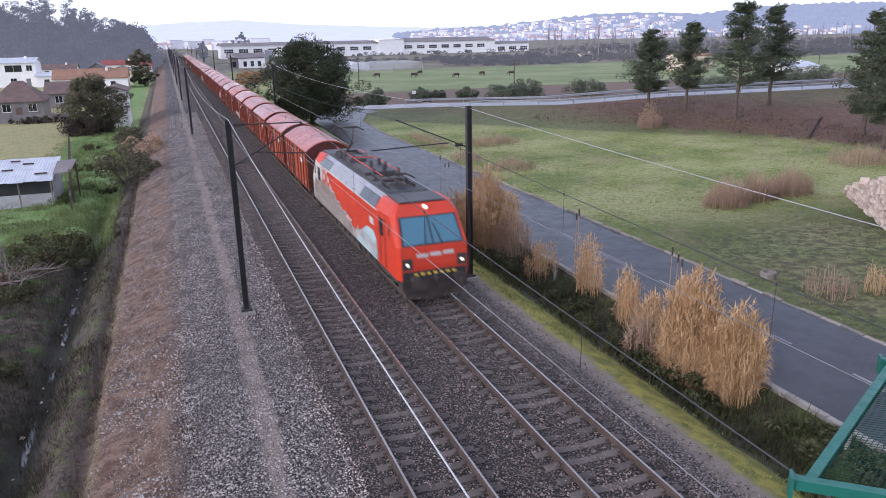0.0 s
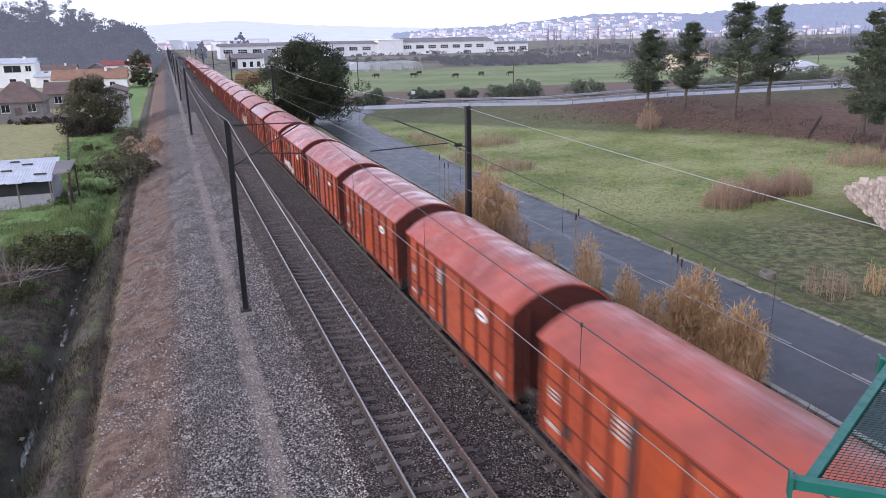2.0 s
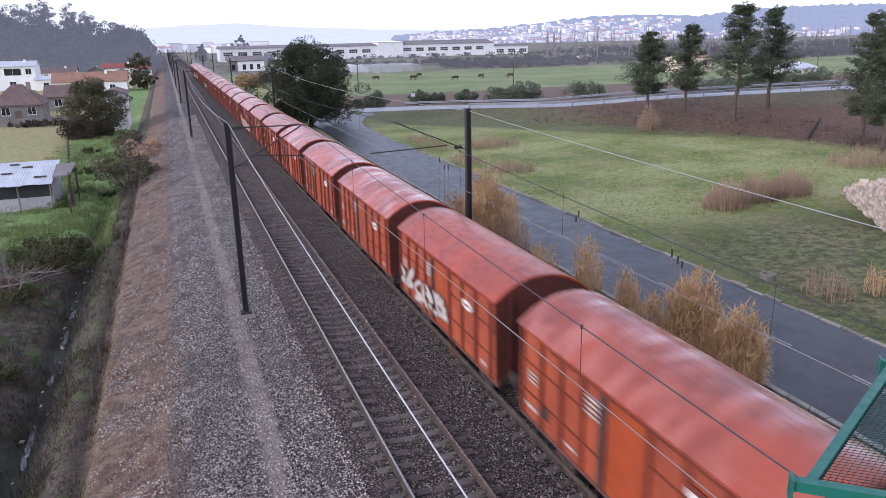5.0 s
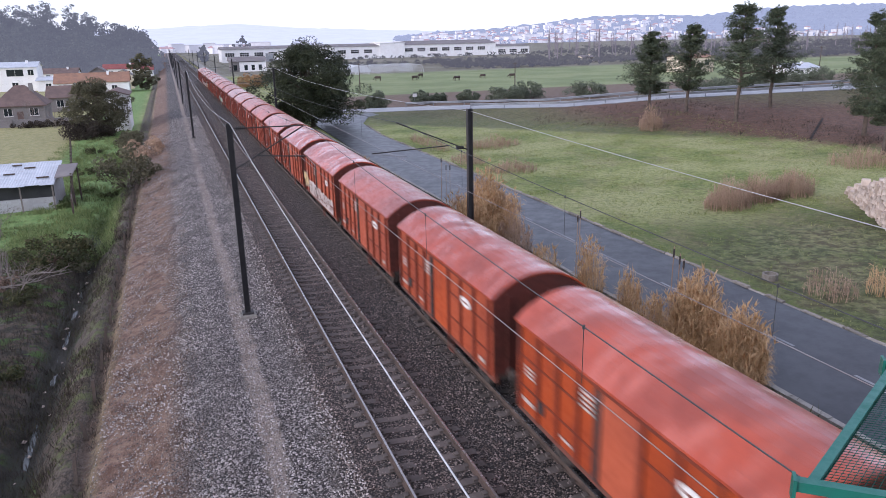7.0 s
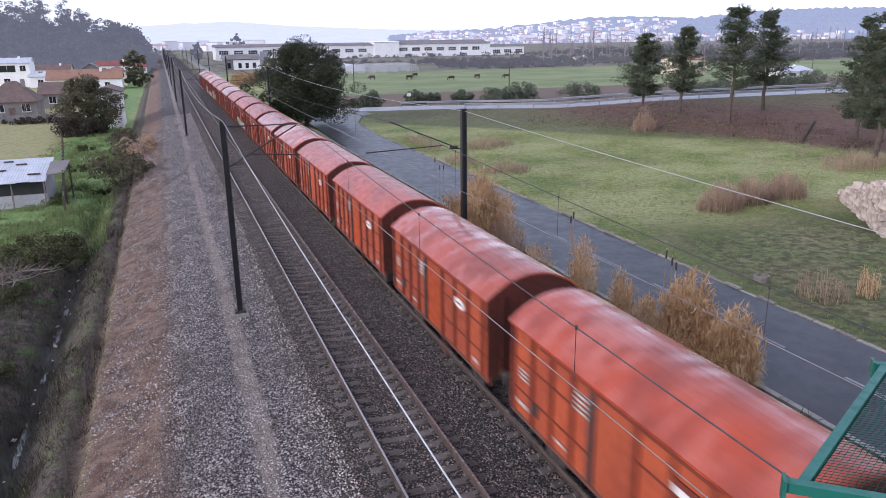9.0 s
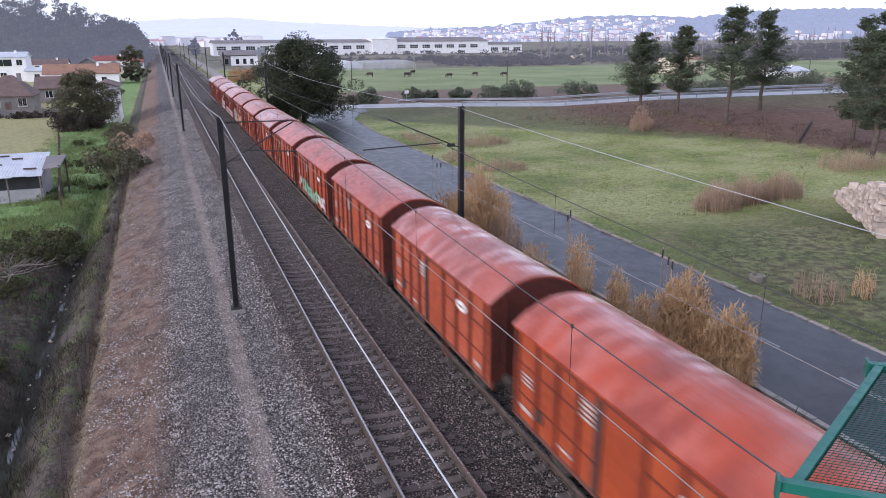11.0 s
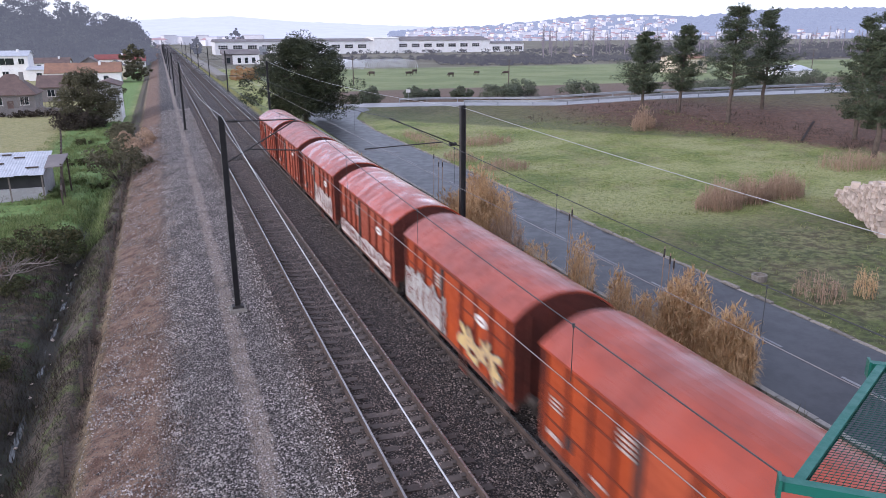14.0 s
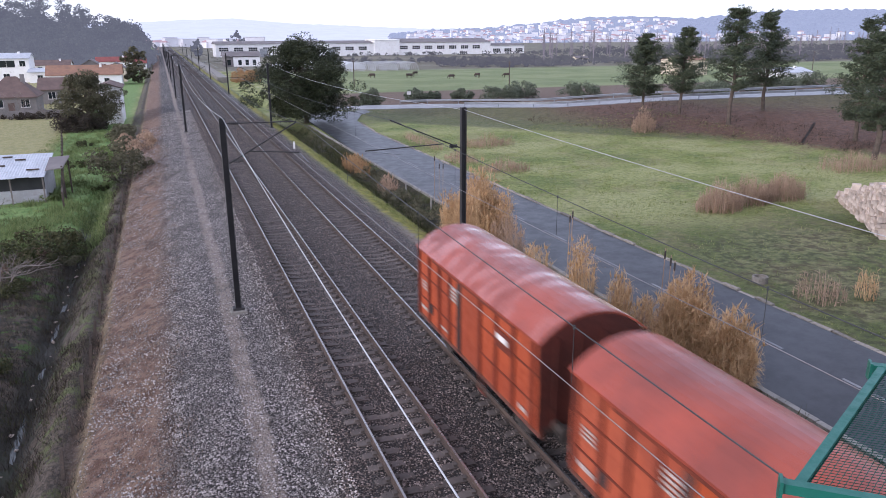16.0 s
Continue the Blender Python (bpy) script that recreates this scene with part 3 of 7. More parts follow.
def build_ground():
    xs = steps([(-3200, -400, 280), (-400, -90, 31), (-90, -25, 5), (-25, -8, 1.2), (-8, -2.5, 0.14), (-2.5, 18, 0.3), (18, 30, 0.8), (30, 80, 2.0),
                (80, 180, 6), (180, 600, 42), (600, 4200, 360)])
    ys = steps([(-900, -60, 120), (-60, 0, 8), (0, 70, 0.8), (70, 130, 1.5), (130, 220, 6), (220, 700, 24), (700, 4600, 300)])
    v, f = [], []
    for y in ys:
        for x in xs:
            z = land(x, y)
            rough = 0.0
            if 0 < y < 130 and (x < -0.5 or 12.2 < x < 17 or x > 24):
                a = 0.10 if x < 17 else 0.09
                if x < -4.5 and y > 45:
                    a = 0.22
                rough = a * noise.noise((x * 0.9, y * 0.6, 0)) + 0.5 * a * noise.noise((x * 2.5, y * 2.5, 3))
            v.append((x, y, z + rough))
    n = len(xs)
    for j in range(len(ys) - 1):
        for i in range(n - 1):
            f.append((j * n + i, j * n + i + 1, (j + 1) * n + i + 1, (j + 1) * n + i))
    me = bpy.data.meshes.new("ground")
    me.from_pydata(v, [], f)
    me.materials.append(LAND)
    me.polygons.foreach_set("use_smooth", [True] * len(f))
    return tagged(new("ground", me), "ballast, dead weeds, verge and green meadow beside the railway", "ground", kind="structure")


build_ground()

# ---------------------------------------------------------------- the double track
TRACK_L, TRACK_R, HALF = 5.04, 8.89, 0.868
RAIL_PROFILE = [(-0.07, -0.17), (0.07, -0.17), (0.07, -0.155), (0.018, -0.135), (0.018, -0.045), (0.036, -0.035), (0.036, -0.006),
                (0.028, 0.0), (-0.028, 0.0), (-0.036, -0.006), (-0.036, -0.035), (-0.018, -0.045), (-0.018, -0.135), (-0.07, -0.155)]


def build_track(name, x, y_from):
    track = thing(name, "standard railway track of worn rails on concrete sleepers", "railway track", pose(x, 0, 0), kind="structure")
    for side in (-1, 1):
        s = Shape()
        s.run([(side * HALF + a, b) for a, b in RAIL_PROFILE], -20, 1500)
        s.s = [1 if i == 7 else 0 for i in range(len(s.f))]
        part("rail", s, [RAIL_SIDE, RAIL_TOP], track, "rusty steel rail with polished head")
    s = Shape()
    s.run([(-1.3, -0.30), (1.3, -0.30), (1.3, -0.20), (1.26, -0.178), (0.5, -0.175), (0.3, -0.205), (-0.3, -0.205), (-0.5, -0.175),
           (-1.26, -0.178), (-1.3, -0.20)], -0.125, 0.125)
    for side in (-1, 1):                        # chairs and clips that hold the rails
        s.box(side * HALF - 0.17, side * HALF - 0.06, -0.07, 0.07, -0.18, -0.125)
        s.box(side * HALF + 0.06, side * HALF + 0.17, -0.07, 0.07, -0.18, -0.125)
    me = s.mesh("sleeper", SLEEPER)
    rng = random.Random(5)
    for i in range(250):
        ob = new("sleeper", me)
        ob.parent = track
        ob.matrix_basis = pose(rng.uniform(-0.012, 0.012), y_from + 0.6 * i, rng.uniform(-0.014, 0.0), 0, 0, rng.uniform(-0.4, 0.4))
    far = Shape()
    for i in range(250, 900):
        y = y_from + 0.6 * i
        far.box(-1.3, 1.3, y - 0.12, y + 0.12, -0.3, -0.178)
    part("far_sleepers", far, SLEEPER, track)["kind"] = "stuff"
    return track


def build_roads():
    s = Shape()
    ys = steps([(-40, 90, 3), (90, 112, 2)])
    for a, b in zip(ys, ys[1:]):                # the lane beside the line opens out into the junction
        wa, wb = [(17.3 + ramp(y, [(70, 0), (112, 1.2)]), 23.2 + ramp(y, [(84, 0), (98, 1.2), (106, 4), (112, 9)])) for y in (a, b)]
        s.face((wa[0], a, -1.0), (wa[1], a, -1.0), (wb[1], b, -1.0), (wb[0], b, -1.0))
        s.face((wa[0], a, -1.3), (wa[0], a, -1.0), (wb[0], b, -1.0), (wb[0], b, -1.3))
    lane = lone("road_lane", s, ROAD, "grey tarmac lane running beside the railway", "road", "structure")
    m = Shape()
    for i in range(18):                         # worn centre dashes
        y = 8 + i * 5.2
        m.box(20.2, 20.32, y, y + 2.6, -1.02, -0.994)
    part("centre_line", m, STRIPE, lane, "worn pale centre dashes")
    s = Shape()
    xs = steps([(18.5, 30, 2), (30, 170, 3.0)])
    for a, b in zip(xs, xs[1:]):
        za, zb = ramp(a, CREST_Z) + 0.06, ramp(b, CREST_Z) + 0.06
        ya, yb = ramp(a, CREST), ramp(b, CREST)
        s.face((a, ya, za), (b, yb, zb), (b, yb + 6.6, zb), (a, ya + 6.6, za))
        s.face((a, ya, za), (a, ya, za - 0.35), (b, yb, zb - 0.35), (b, yb, zb))
    lone("road_embanked", s, ROAD_PALE, "pale tarmac road on a low embankment", "road", "structure")
    # kerb of separate weathered blocks along the lane
    kerb = thing("kerb", "weathered concrete kerb blocks between lane and meadow", "kerb", kind="structure")
    b = Shape()
    b.run([(-0.10, -0.25), (0.10, -0.25), (0.10, 0.07), (0.08, 0.09), (-0.07, 0.09), (-0.10, 0.06)], 0.0, 0.95)
    me = b.mesh("kerb_block", KERBSTONE)
    rng = random.Random(8)
    for i in range(92):
        ob = new("kerb_block", me)
        ob.parent = kerb
        y = 3 + i
        ob.matrix_basis = pose(23.33 + ramp(y, [(84, 0), (95, 0.9)]) + rng.uniform(-0.03, 0.03), y, -1.0 + rng.uniform(-0.09, 0.02), rng.uniform(-1.5, 1.5), rng.uniform(-5, 5), rng.uniform(-2.5, 2.5))
    near = Shape()
    for i in range(60):
        y = 5 + 1.5 * i
        near.box(17.08 + rng.uniform(-0.03, 0.02), 17.3, y, y + 1.47, -1.25, -0.97 + rng.uniform(-0.02, 0.02))
    lone("kerb_edge", near, CONCRETE, "low broken concrete edging of the lane", "kerb", "structure")
    # guard rails on both sides of the raised road
    for name, off in (("guard_rail", 0.25), ("guard_rail", 6.3)):
        g = thing(name, "galvanised steel guard rail along the raised road", "guard rail", group="guard rails")
        x0, beam = 43.0 if off < 1 else 36.0, Shape()
        xs = steps([(x0, 140, 2.0)])
        for h in (0.58, 0.74):
            beam = Shape()
            beam.tube([(q, ramp(q, CREST) + off, ramp(q, CREST_Z) + h) for q in xs], 0.085, 6)
            part("rail_beam", beam, GALV, g)
        for a in xs[::2]:
            p = Shape()
            c = (a, ramp(a, CREST) + off + 0.06, ramp(a, CREST_Z))
            p.box(c[0] - 0.05, c[0] + 0.05, c[1] - 0.05, c[1] + 0.05, c[2] - 0.3, c[2] + 0.85)
            part("post", p, GALV, g)


build_roads()
TRAIN_START = 44.75          # where the front of the first wagon's body stands at the clip's start
PITCH = 10.191               # from wagon to wagon
WAGONS = 30


def travelled(t):
    return 19.72 * t + 0.044 * t * t


# ---------------------------------------------------------------- the goods train


def wheelset(parent, y, r=0.47, wide=0.0):
    s = Shape()
    for side in (-1, 1):
        x = side * (HALF - 0.01)
        s.beam((x - 0.065, 0, 0), (x + 0.065, 0, 0), r, n=20)
        s.beam((x - side * 0.10 - 0.02, 0, 0), (x - side * 0.10 + 0.02, 0, 0), r + 0.03, n=20)
        for i in range(8):
            a = i * math.pi / 4
            s.beam((x, 0.12 * math.cos(a), 0.12 * math.sin(a)), (x + side * 0.07, r * 0.8 * math.cos(a), r * 0.8 * math.sin(a)), 0.03)
    s.beam((-HALF, 0, 0), (HALF, 0, 0), 0.08, n=8)
    ob = part("wheelset", s, GRIME, parent)
    ob.matrix_basis = pose(0, y, r)
    for side in (-1, 1):
        a = Shape()
        a.box(side * 1.0 - 0.10, side * 1.0 + 0.10, y - 0.14, y + 0.14, r - 0.14, r + 0.16)
        a.box(side * 1.0 - 0.05, side * 1.0 + 0.05, y - 0.62, y + 0.62, r + 0.16, r + 0.24)
        part("axle_box", a, GRIME, parent, "sprung axle box")
    return ob


def buffers(parent, y_face, way, head=GRIME, z=1.03):
    """Two buffers on an end; way is -1 for the front end, 1 for the rear."""
    for side in (-0.88, 0.88):
        s = Shape()
        s.beam((side, y_face, z), (side, y_face + way * 0.42, z), 0.085, n=10)
        s.beam((side, y_face + way * 0.42, z), (side, y_face + way * 0.50, z), 0.23, n=16)
        s.beam((side, y_face, z), (side, y_face + way * 0.10, z), 0.15, n=8)
        part("buffer", s, head, parent, "greasy round buffer")


def roof_profile(half, eave, top, n=14, inset=0.0):
    pts = []
    for i in range(n + 1):
        a = -1 + 2 * i / n
        pts.append((half * a, eave + (top - eave) * (1 - abs(a) ** 2.1) - inset))
    return pts


def build_wagon(oval):
    """A two-axle covered goods wagon; origin on the rails under the front end of the body, +y to the rear."""
    L, W, Z0, EAVE, TOP = 8.78, 1.40, 0.98, 3.24, 3.86
    w = thing("covered_wagon", "rust-red covered goods wagon with a curved roof, pale sheen put in", "goods wagon", group="wagons of the train")
    s = Shape()
    s.box(-W, W, 0.05, L - 0.05, Z0, EAVE)
    part("body", s, RED, w, "ribbed rust-red sheet-steel sides")
    s = Shape()
    prof = roof_profile(W + 0.05, EAVE, TOP)
    outer = [(x, z + 0.03) for x, z in prof]
    s.run(list(reversed(outer)) + [(x, z - 0.03) for x, z in prof], 0.0, L)
    part("roof", s, RED_ROOF, w, "curved sheet roof with patches of painted-in sky sheen", smooth=False)
    seams = Shape()
    for i in range(1, 7):
        y = L * i / 7
        seams.run([(x, z + 0.034) for x, z in reversed(prof)] + [(x, z + 0.012) for x, z in prof], y - 0.018, y + 0.018)
    part("roof_seam", seams, RED_ROOF, w)
    for y in (0.05, L - 0.11):                 # the arched end walls
        s = Shape()
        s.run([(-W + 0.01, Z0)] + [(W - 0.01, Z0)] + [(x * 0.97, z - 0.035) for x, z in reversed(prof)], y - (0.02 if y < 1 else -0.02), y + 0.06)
        end = part("end_wall", s, RED_SHADED, w, "red end wall with stiffeners, shade of the gap painted in")
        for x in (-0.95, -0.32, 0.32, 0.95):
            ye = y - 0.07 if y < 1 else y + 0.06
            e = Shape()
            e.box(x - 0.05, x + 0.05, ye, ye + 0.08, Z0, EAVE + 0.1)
            part("stiffener", e, RED_SHADED, end)
    for side in (-1, 1):
        sx = side * W
        for k, y in enumerate((0.28, 1.32, 2.36, 3.40, 4.86, 5.70, 6.60, 7.52, 8.50)):
            s = Shape()
            s.box(sx - 0.075, sx + 0.075, y - 0.05, y + 0.05, Z0, EAVE - 0.02)
            part("rib", s, RIB, w)
        for z in (1.62, 2.42):
            s = Shape()
            s.box(sx - 0.02, sx + 0.025, 0.15, L - 0.15, z - 0.025, z + 0.025)
            part("rail_strip", s, RIB, w)
        s = Shape()
        s.box(sx - 0.03, sx + 0.065, 3.52, 4.80, Z0 + 0.05, EAVE - 0.12)
        door = part("sliding_door", s, RED, w, "flat red sliding door")
        e = Shape()
        e.box(sx + side * 0.05 - 0.04, sx + side * 0.05 + 0.04, 4.80, 4.98, Z0 + 0.05, EAVE - 0.1)
        part("door_edge", e, BLACK, door, "dark open edge of the door")
        t = Shape()
        t.box(sx + side * 0.03 - 0.03, sx + side * 0.03 + 0.03, 1.2, 7.2, EAVE - 0.10, EAVE - 0.03)
        part("door_track", t, RIB, w)
        out = sx + side * 0.035
        def plate(name, y0, y1, z0, z1, material, label, proud=0.0):
            pl = Shape()
            pl.box(out - 0.01 - proud, out + 0.01 + proud, y0, y1, z0, z1)
            part(name, pl, material, w, label)

        for j in range(4):                     # unreadable data lines beside the door and at the rear corner
            plate("data_line", 5.08, 5.60 - 0.04 * (j % 2), 2.42 + 0.12 * j, 2.48 + 0.12 * j, PANEL, "white stencilled line")
        for j in range(3):
            plate("data_line", 7.72 + 0.05 * (j % 2), 8.22, 1.98 + 0.11 * j, 2.03 + 0.11 * j, PANEL, "white stencilled line")
        plate("data_panel", 7.70, 8.30, 1.25, 1.36, PANEL, "white stencilled data panel")
        plate("data_panel", 0.55, 0.95, 1.16, 1.28, PANEL, "white stencilled data panel")
        plate("data_panel", 5.9, 6.4, 1.2, 1.27, PANEL, "white stencilled data panel")
        plate("label_holder", 7.25, 7.52, 1.32, 1.62, BLACK, "dark wire label holder", 0.012)
        if oval:
            pl = Shape()
            ring = [(1.98 + 0.40 * math.cos(2 * math.pi * q / 16), 2.52 + 0.15 * math.sin(2 * math.pi * q / 16)) for q in range(16)]
            pl.v += [(out - 0.01, a, b) for a, b in ring] + [(out + 0.01, a, b) for a, b in ring]
            pl.f += [tuple(range(15, -1, -1)), tuple(range(16, 32))] + [(q, (q + 1) % 16, 16 + (q + 1) % 16, 16 + q) for q in range(16)]
            pl.s += [0] * 18
            part("oval_plate", pl, WHITE, w, "white oval sign plate")
            plate("oval_bar", 1.78, 2.18, 2.49, 2.55, RIB, "", 0.006)
        else:
            plate("sign_board", 1.55, 2.40, 2.28, 2.78, RIB, "dark red sign board")
            plate("sign_bar", 1.66, 2.30, 2.50, 2.66, WHITE, "plain white bar on the sign board", 0.006)
        s = Shape()
        s.box(sx * 0.93 - 0.06, sx * 0.93 + 0.06, 0.0, L, 0.80, 1.0)
        part("solebar", s, SOLEBAR, w, "dirty red underframe beam")
        s = Shape()
        s.box(sx - 0.03, sx + 0.03, 3.1, 3.55, 0.42, 0.46)
        s.box(sx - 0.02, sx + 0.02, 3.12, 3.16, 0.42, 0.9)
        s.box(sx - 0.02, sx + 0.02, 3.49, 3.53, 0.42, 0.9)
        part("step", s, SOLEBAR, w)
    s = Shape()
    s.box(-1.2, 1.2, 0.02, L - 0.02, 0.84, 1.0)
    s.box(-0.4, 0.4, 3.0, 5.6, 0.45, 0.84)
    part("underframe", s, GRIME, w)
    for y in (1.65, L - 1.65):
        wheelset(w, y)
    buffers(w, 0.0, -1)
    buffers(w, L, 1)
    s = Shape()
    s.box(-0.05, 0.05, -0.52, 0.1, 0.95, 1.05)
    s.beam((0, -0.5, 0.98), (0, -0.62, 0.6), 0.03)
    part("coupling_hook", s, GRIME, w)
    return w


def scrawl(parent, y0, y1, z0, z1, material, seed, x=-1.485, outline=LOCO_GREY, fat=1.0):
    """Spray paint on the side: crowded thick strokes with a dark edge, no letters."""
    rng = random.Random(seed)
    y = y0
    while y < y1 - 0.2:
        wd = rng.uniform(0.5, 0.8) * (0.45 + 0.55 * fat)
        zt, zb = z1 - rng.uniform(0, 0.2), z0 + rng.uniform(0, 0.12)
        strokes = []
        for _ in range(4):                      # loose overlapping sweeps
            ya, yb = y + wd * rng.uniform(-0.15, 0.5), y + wd * rng.uniform(0.5, 1.15)
            strokes.append(((ya, rng.uniform(zb, zt)), (yb, rng.uniform(zb, zt))))
        thick = rng.uniform(0.06, 0.12) * fat
        for grow, off, mat_ in ((0.045, 0.0, outline), (0.0, 0.006, material)):
            for j, (a, b) in enumerate(strokes):
                s = Shape()
                d = Vector((b[0] - a[0], b[1] - a[1])).normalized()
                n = Vector((-d.y, d.x)) * (thick + grow)
                a2, b2 = Vector(a) - d * grow, Vector(b) + d * grow
                q = [a2 + n, a2 - d * (thick * 0.6), a2 - n, b2 - n * 0.8, b2 + d * (thick * 0.5), b2 + n * 0.8]
                xx = x - off - 0.0012 * j
                s.face(*[(xx, c.x, c.y) for c in q])
                s.face(*[(xx + 0.001, c.x, c.y) for c in reversed(q)])
                part("spray_stroke", s, mat_, parent, "sprayed graffiti stroke")
        y += wd + rng.uniform(0.0, 0.2)


def sprayed(parent, y0, y1, z0, z1, material, seed):
    """A mass of pale fill with a ragged upper edge behind the strokes."""
    rng = random.Random(seed + 50)
    n = max(6, int((y1 - y0) / 0.35))
    ys = [y0 + (y1 - y0) * i / n for i in range(n + 1)]
    tops = [z1 - rng.uniform(0.05, 0.3) * (z1 - z0) for _ in ys]
    s = Shape()
    for i in range(n):
        q = [(-1.4785, ys[i], z0), (-1.4785, ys[i + 1], z0), (-1.4785, ys[i + 1], tops[i + 1]), (-1.4785, ys[i], tops[i])]
        s.face(*reversed(q))
        s.face(*[(a + 0.003, b, c) for a, b, c in q])
    part("spray_fill", s, material, parent, "washed white sprayed fill")


LOCO_WHEELS = []


def build_loco():
    """An electric locomotive; origin on the rails under the front of the body, +y to the rear."""
    L, W = 17.6, 1.47
    lo = thing("electric_locomotive", "red, white and grey electric locomotive with graffiti", "locomotive")

    def hoop(y, w, top, shoulder, zlow=0.98):
        return [Vector((-w, y, zlow)), Vector((-w, y, 1.5)), Vector((-w, y, shoulder)), Vector((-w * 0.80, y, top - 0.10)), Vector((-w * 0.66, y, top)),
                Vector((w * 0.66, y, top)), Vector((w * 0.80, y, top - 0.10)), Vector((w, y, shoulder)), Vector((w, y, 1.5)), Vector((w, y, zlow))]

    def loft(name, hoops, material, label, cap_front=False, cap_rear=False):
        s = Shape()
        for a, b in zip(hoops, hoops[1:]):
            for i in range(len(a) - 1):
                s.face(a[i], b[i], b[i + 1], a[i + 1])
        if cap_front:
            s.face(*hoops[0])
        if cap_rear:
            s.face(*reversed(hoops[-1]))
        return part(name, s, material, lo, label)

    # cabs: sloped windscreen above a steeper apron
    def cab(y_face, way, material, label):
        y = [y_face + way * d for d in (0.0, 0.10, 0.32, 0.95, 1.25, 3.0)]
        s = Shape()
        rings = [[(W * 0.92, y[0], 0.98), (W * 0.93, y[0], 1.55), (W * 0.93, y[1], 2.28), (W * 0.86, y[3], 3.36), (W * 0.70, y[4], 3.72)],
                 [(W, y[2], 0.98), (W, y[2], 1.55), (W, y[2] + way * 0.06, 2.28), (W * 0.97, y[4], 3.30), (W * 0.80, y[4] + way * 0.25, 3.74)],
                 [(W, y[5], 0.98), (W, y[5], 1.55), (W, y[5], 2.28), (W, y[5], 3.22), (W * 0.80, y[5], 3.76)]]
        for r0, r1 in zip(rings, rings[1:]):
            for side in (-1, 1):
                for i in range(4):
                    s.slot = int(i == 3)
                    q = [(side * p[0], p[1], p[2]) for p in (r0[i], r1[i], r1[i + 1], r0[i + 1])]
                    s.face(*(q if side * way < 0 else reversed(q)))
        for i in range(4):
            a, b = rings[0][i], rings[0][i + 1]
            s.slot = int(i == 3)
            q = [(-a[0], a[1], a[2]), (a[0], a[1], a[2]), (b[0], b[1], b[2]), (-b[0], b[1], b[2])]
            s.face(*(q if way > 0 else reversed(q)))
        q = [rings[0][4], rings[1][4], rings[2][4]]
        s.face(*[(-p[0], p[1], p[2]) for p in q], *[(p[0], p[1], p[2]) for p in reversed(q)])
        c = part("cab", s, [material, LOCO_RED], lo, label, bevel=0.05)
        lean = (y[3] - y[1]) / (3.42 - 2.28)
        g = Shape()                            # black surround of the two panes
        q = [(px, y[1] + (pz - 2.28) * lean - way * 0.006, pz) for px, pz in ((-1.27, 2.30), (1.27, 2.30), (1.17, 3.31), (-1.17, 3.31))]
        g.face(*q)
        g.face(*[(a, b + way * 0.004, d) for a, b, d in reversed(q)])
        part("screen_surround", g, BLACK, c, "black windscreen surround")
        for side in (-1, 1):
            g = Shape()
            pts = [(side * 0.04, 2.36), (side * 1.19, 2.36), (side * 1.10, 3.26), (side * 0.04, 3.26)]
            q = [(px, y[1] + (pz - 2.28) * lean - way * 0.012, pz) for px, pz in pts]
            g.face(*q)
            g.face(*[(a, b + way * 0.02, d) for a, b, d in reversed(q)])
            part("windscreen", g, SCREEN_GLASS, c, "windscreen pane, blue of the reflected sky painted in")
            wp = Shape()
            wp.beam((side * 0.35, y[1] + way * -0.03, 2.33), (side * 0.15, y[1] + 0.8 * lean - way * 0.04, 3.05), 0.015)
            part("wiper", wp, BLACK, c)
            lamp = Shape()
            lamp.beam((side * 1.12, y[0] + way * 0.05, 1.62), (side * 1.12, y[0] - way * 0.03, 1.62), 0.06, n=12)
            part("headlight", lamp, LIT if way > 0 else GLASS, c, "lit headlight" if way > 0 else "")
            sw = Shape()
            sx = side * (W + 0.012)
            sw.box(sx - 0.02, sx + 0.02, *sorted((y[5] - way * 0.95, y[5] - way * 0.45)), 2.3, 3.0)
            part("side_window", sw, GLASS, c)
            mir = Shape()
            mir.box(side * 1.45 - 0.04, side * 1.45 + 0.10, *sorted((y[4] - way * 0.1, y[4] - way * 0.02)), 2.5, 2.95)
            part("mirror", mir, BLACK, c)
        top = Shape()
        top.beam((0, y[4] + way * 0.05, 3.60), (0, y[3] + way * 0.02, 3.60), 0.075, n=12)
        part("headlight", top, LIT if way > 0 else GLASS, c, "lit top headlight")
        cover = Shape()
        cover.run([(-W * 0.66, 3.765), (W * 0.66, 3.765), (W * 0.64, 3.81), (-W * 0.64, 3.81)], *sorted((y[4] + way * 0.02, y[5])))
        part("cab_roof", cover, LOCO_ROOF, c, "sooty grey cab roof")
        for side in (-1, 1):
            apron = Shape()
            apron.box(side * 1.12 - 0.20, side * 1.12 + 0.20, y[0] - 0.010, y[0] + 0.010, 1.40, 1.86)
            part("lamp_panel", apron, GRIME, c, "black panel round the headlight")
        for j, (xa, xb) in enumerate(((-0.72, -0.25), (-0.18, 0.28), (0.36, 0.80))):
            bar = Shape()
            zz = 1.92 + 0.02 * j
            yy = y[0] + way * (0.10 * (zz - 1.55) / 0.73 - 0.012)
            bar.box(xa, xb, yy - 0.008, yy + 0.02, zz - 0.07, zz + 0.08)
            part("front_plate", bar, LOCO_WHITE, c, "pale front plate")
        band = Shape()
        band.box(-1.32, 1.32, y[0] - 0.012, y[0] + 0.012, 0.99, 1.34)
        part("front_band", band, [BLACK], c)
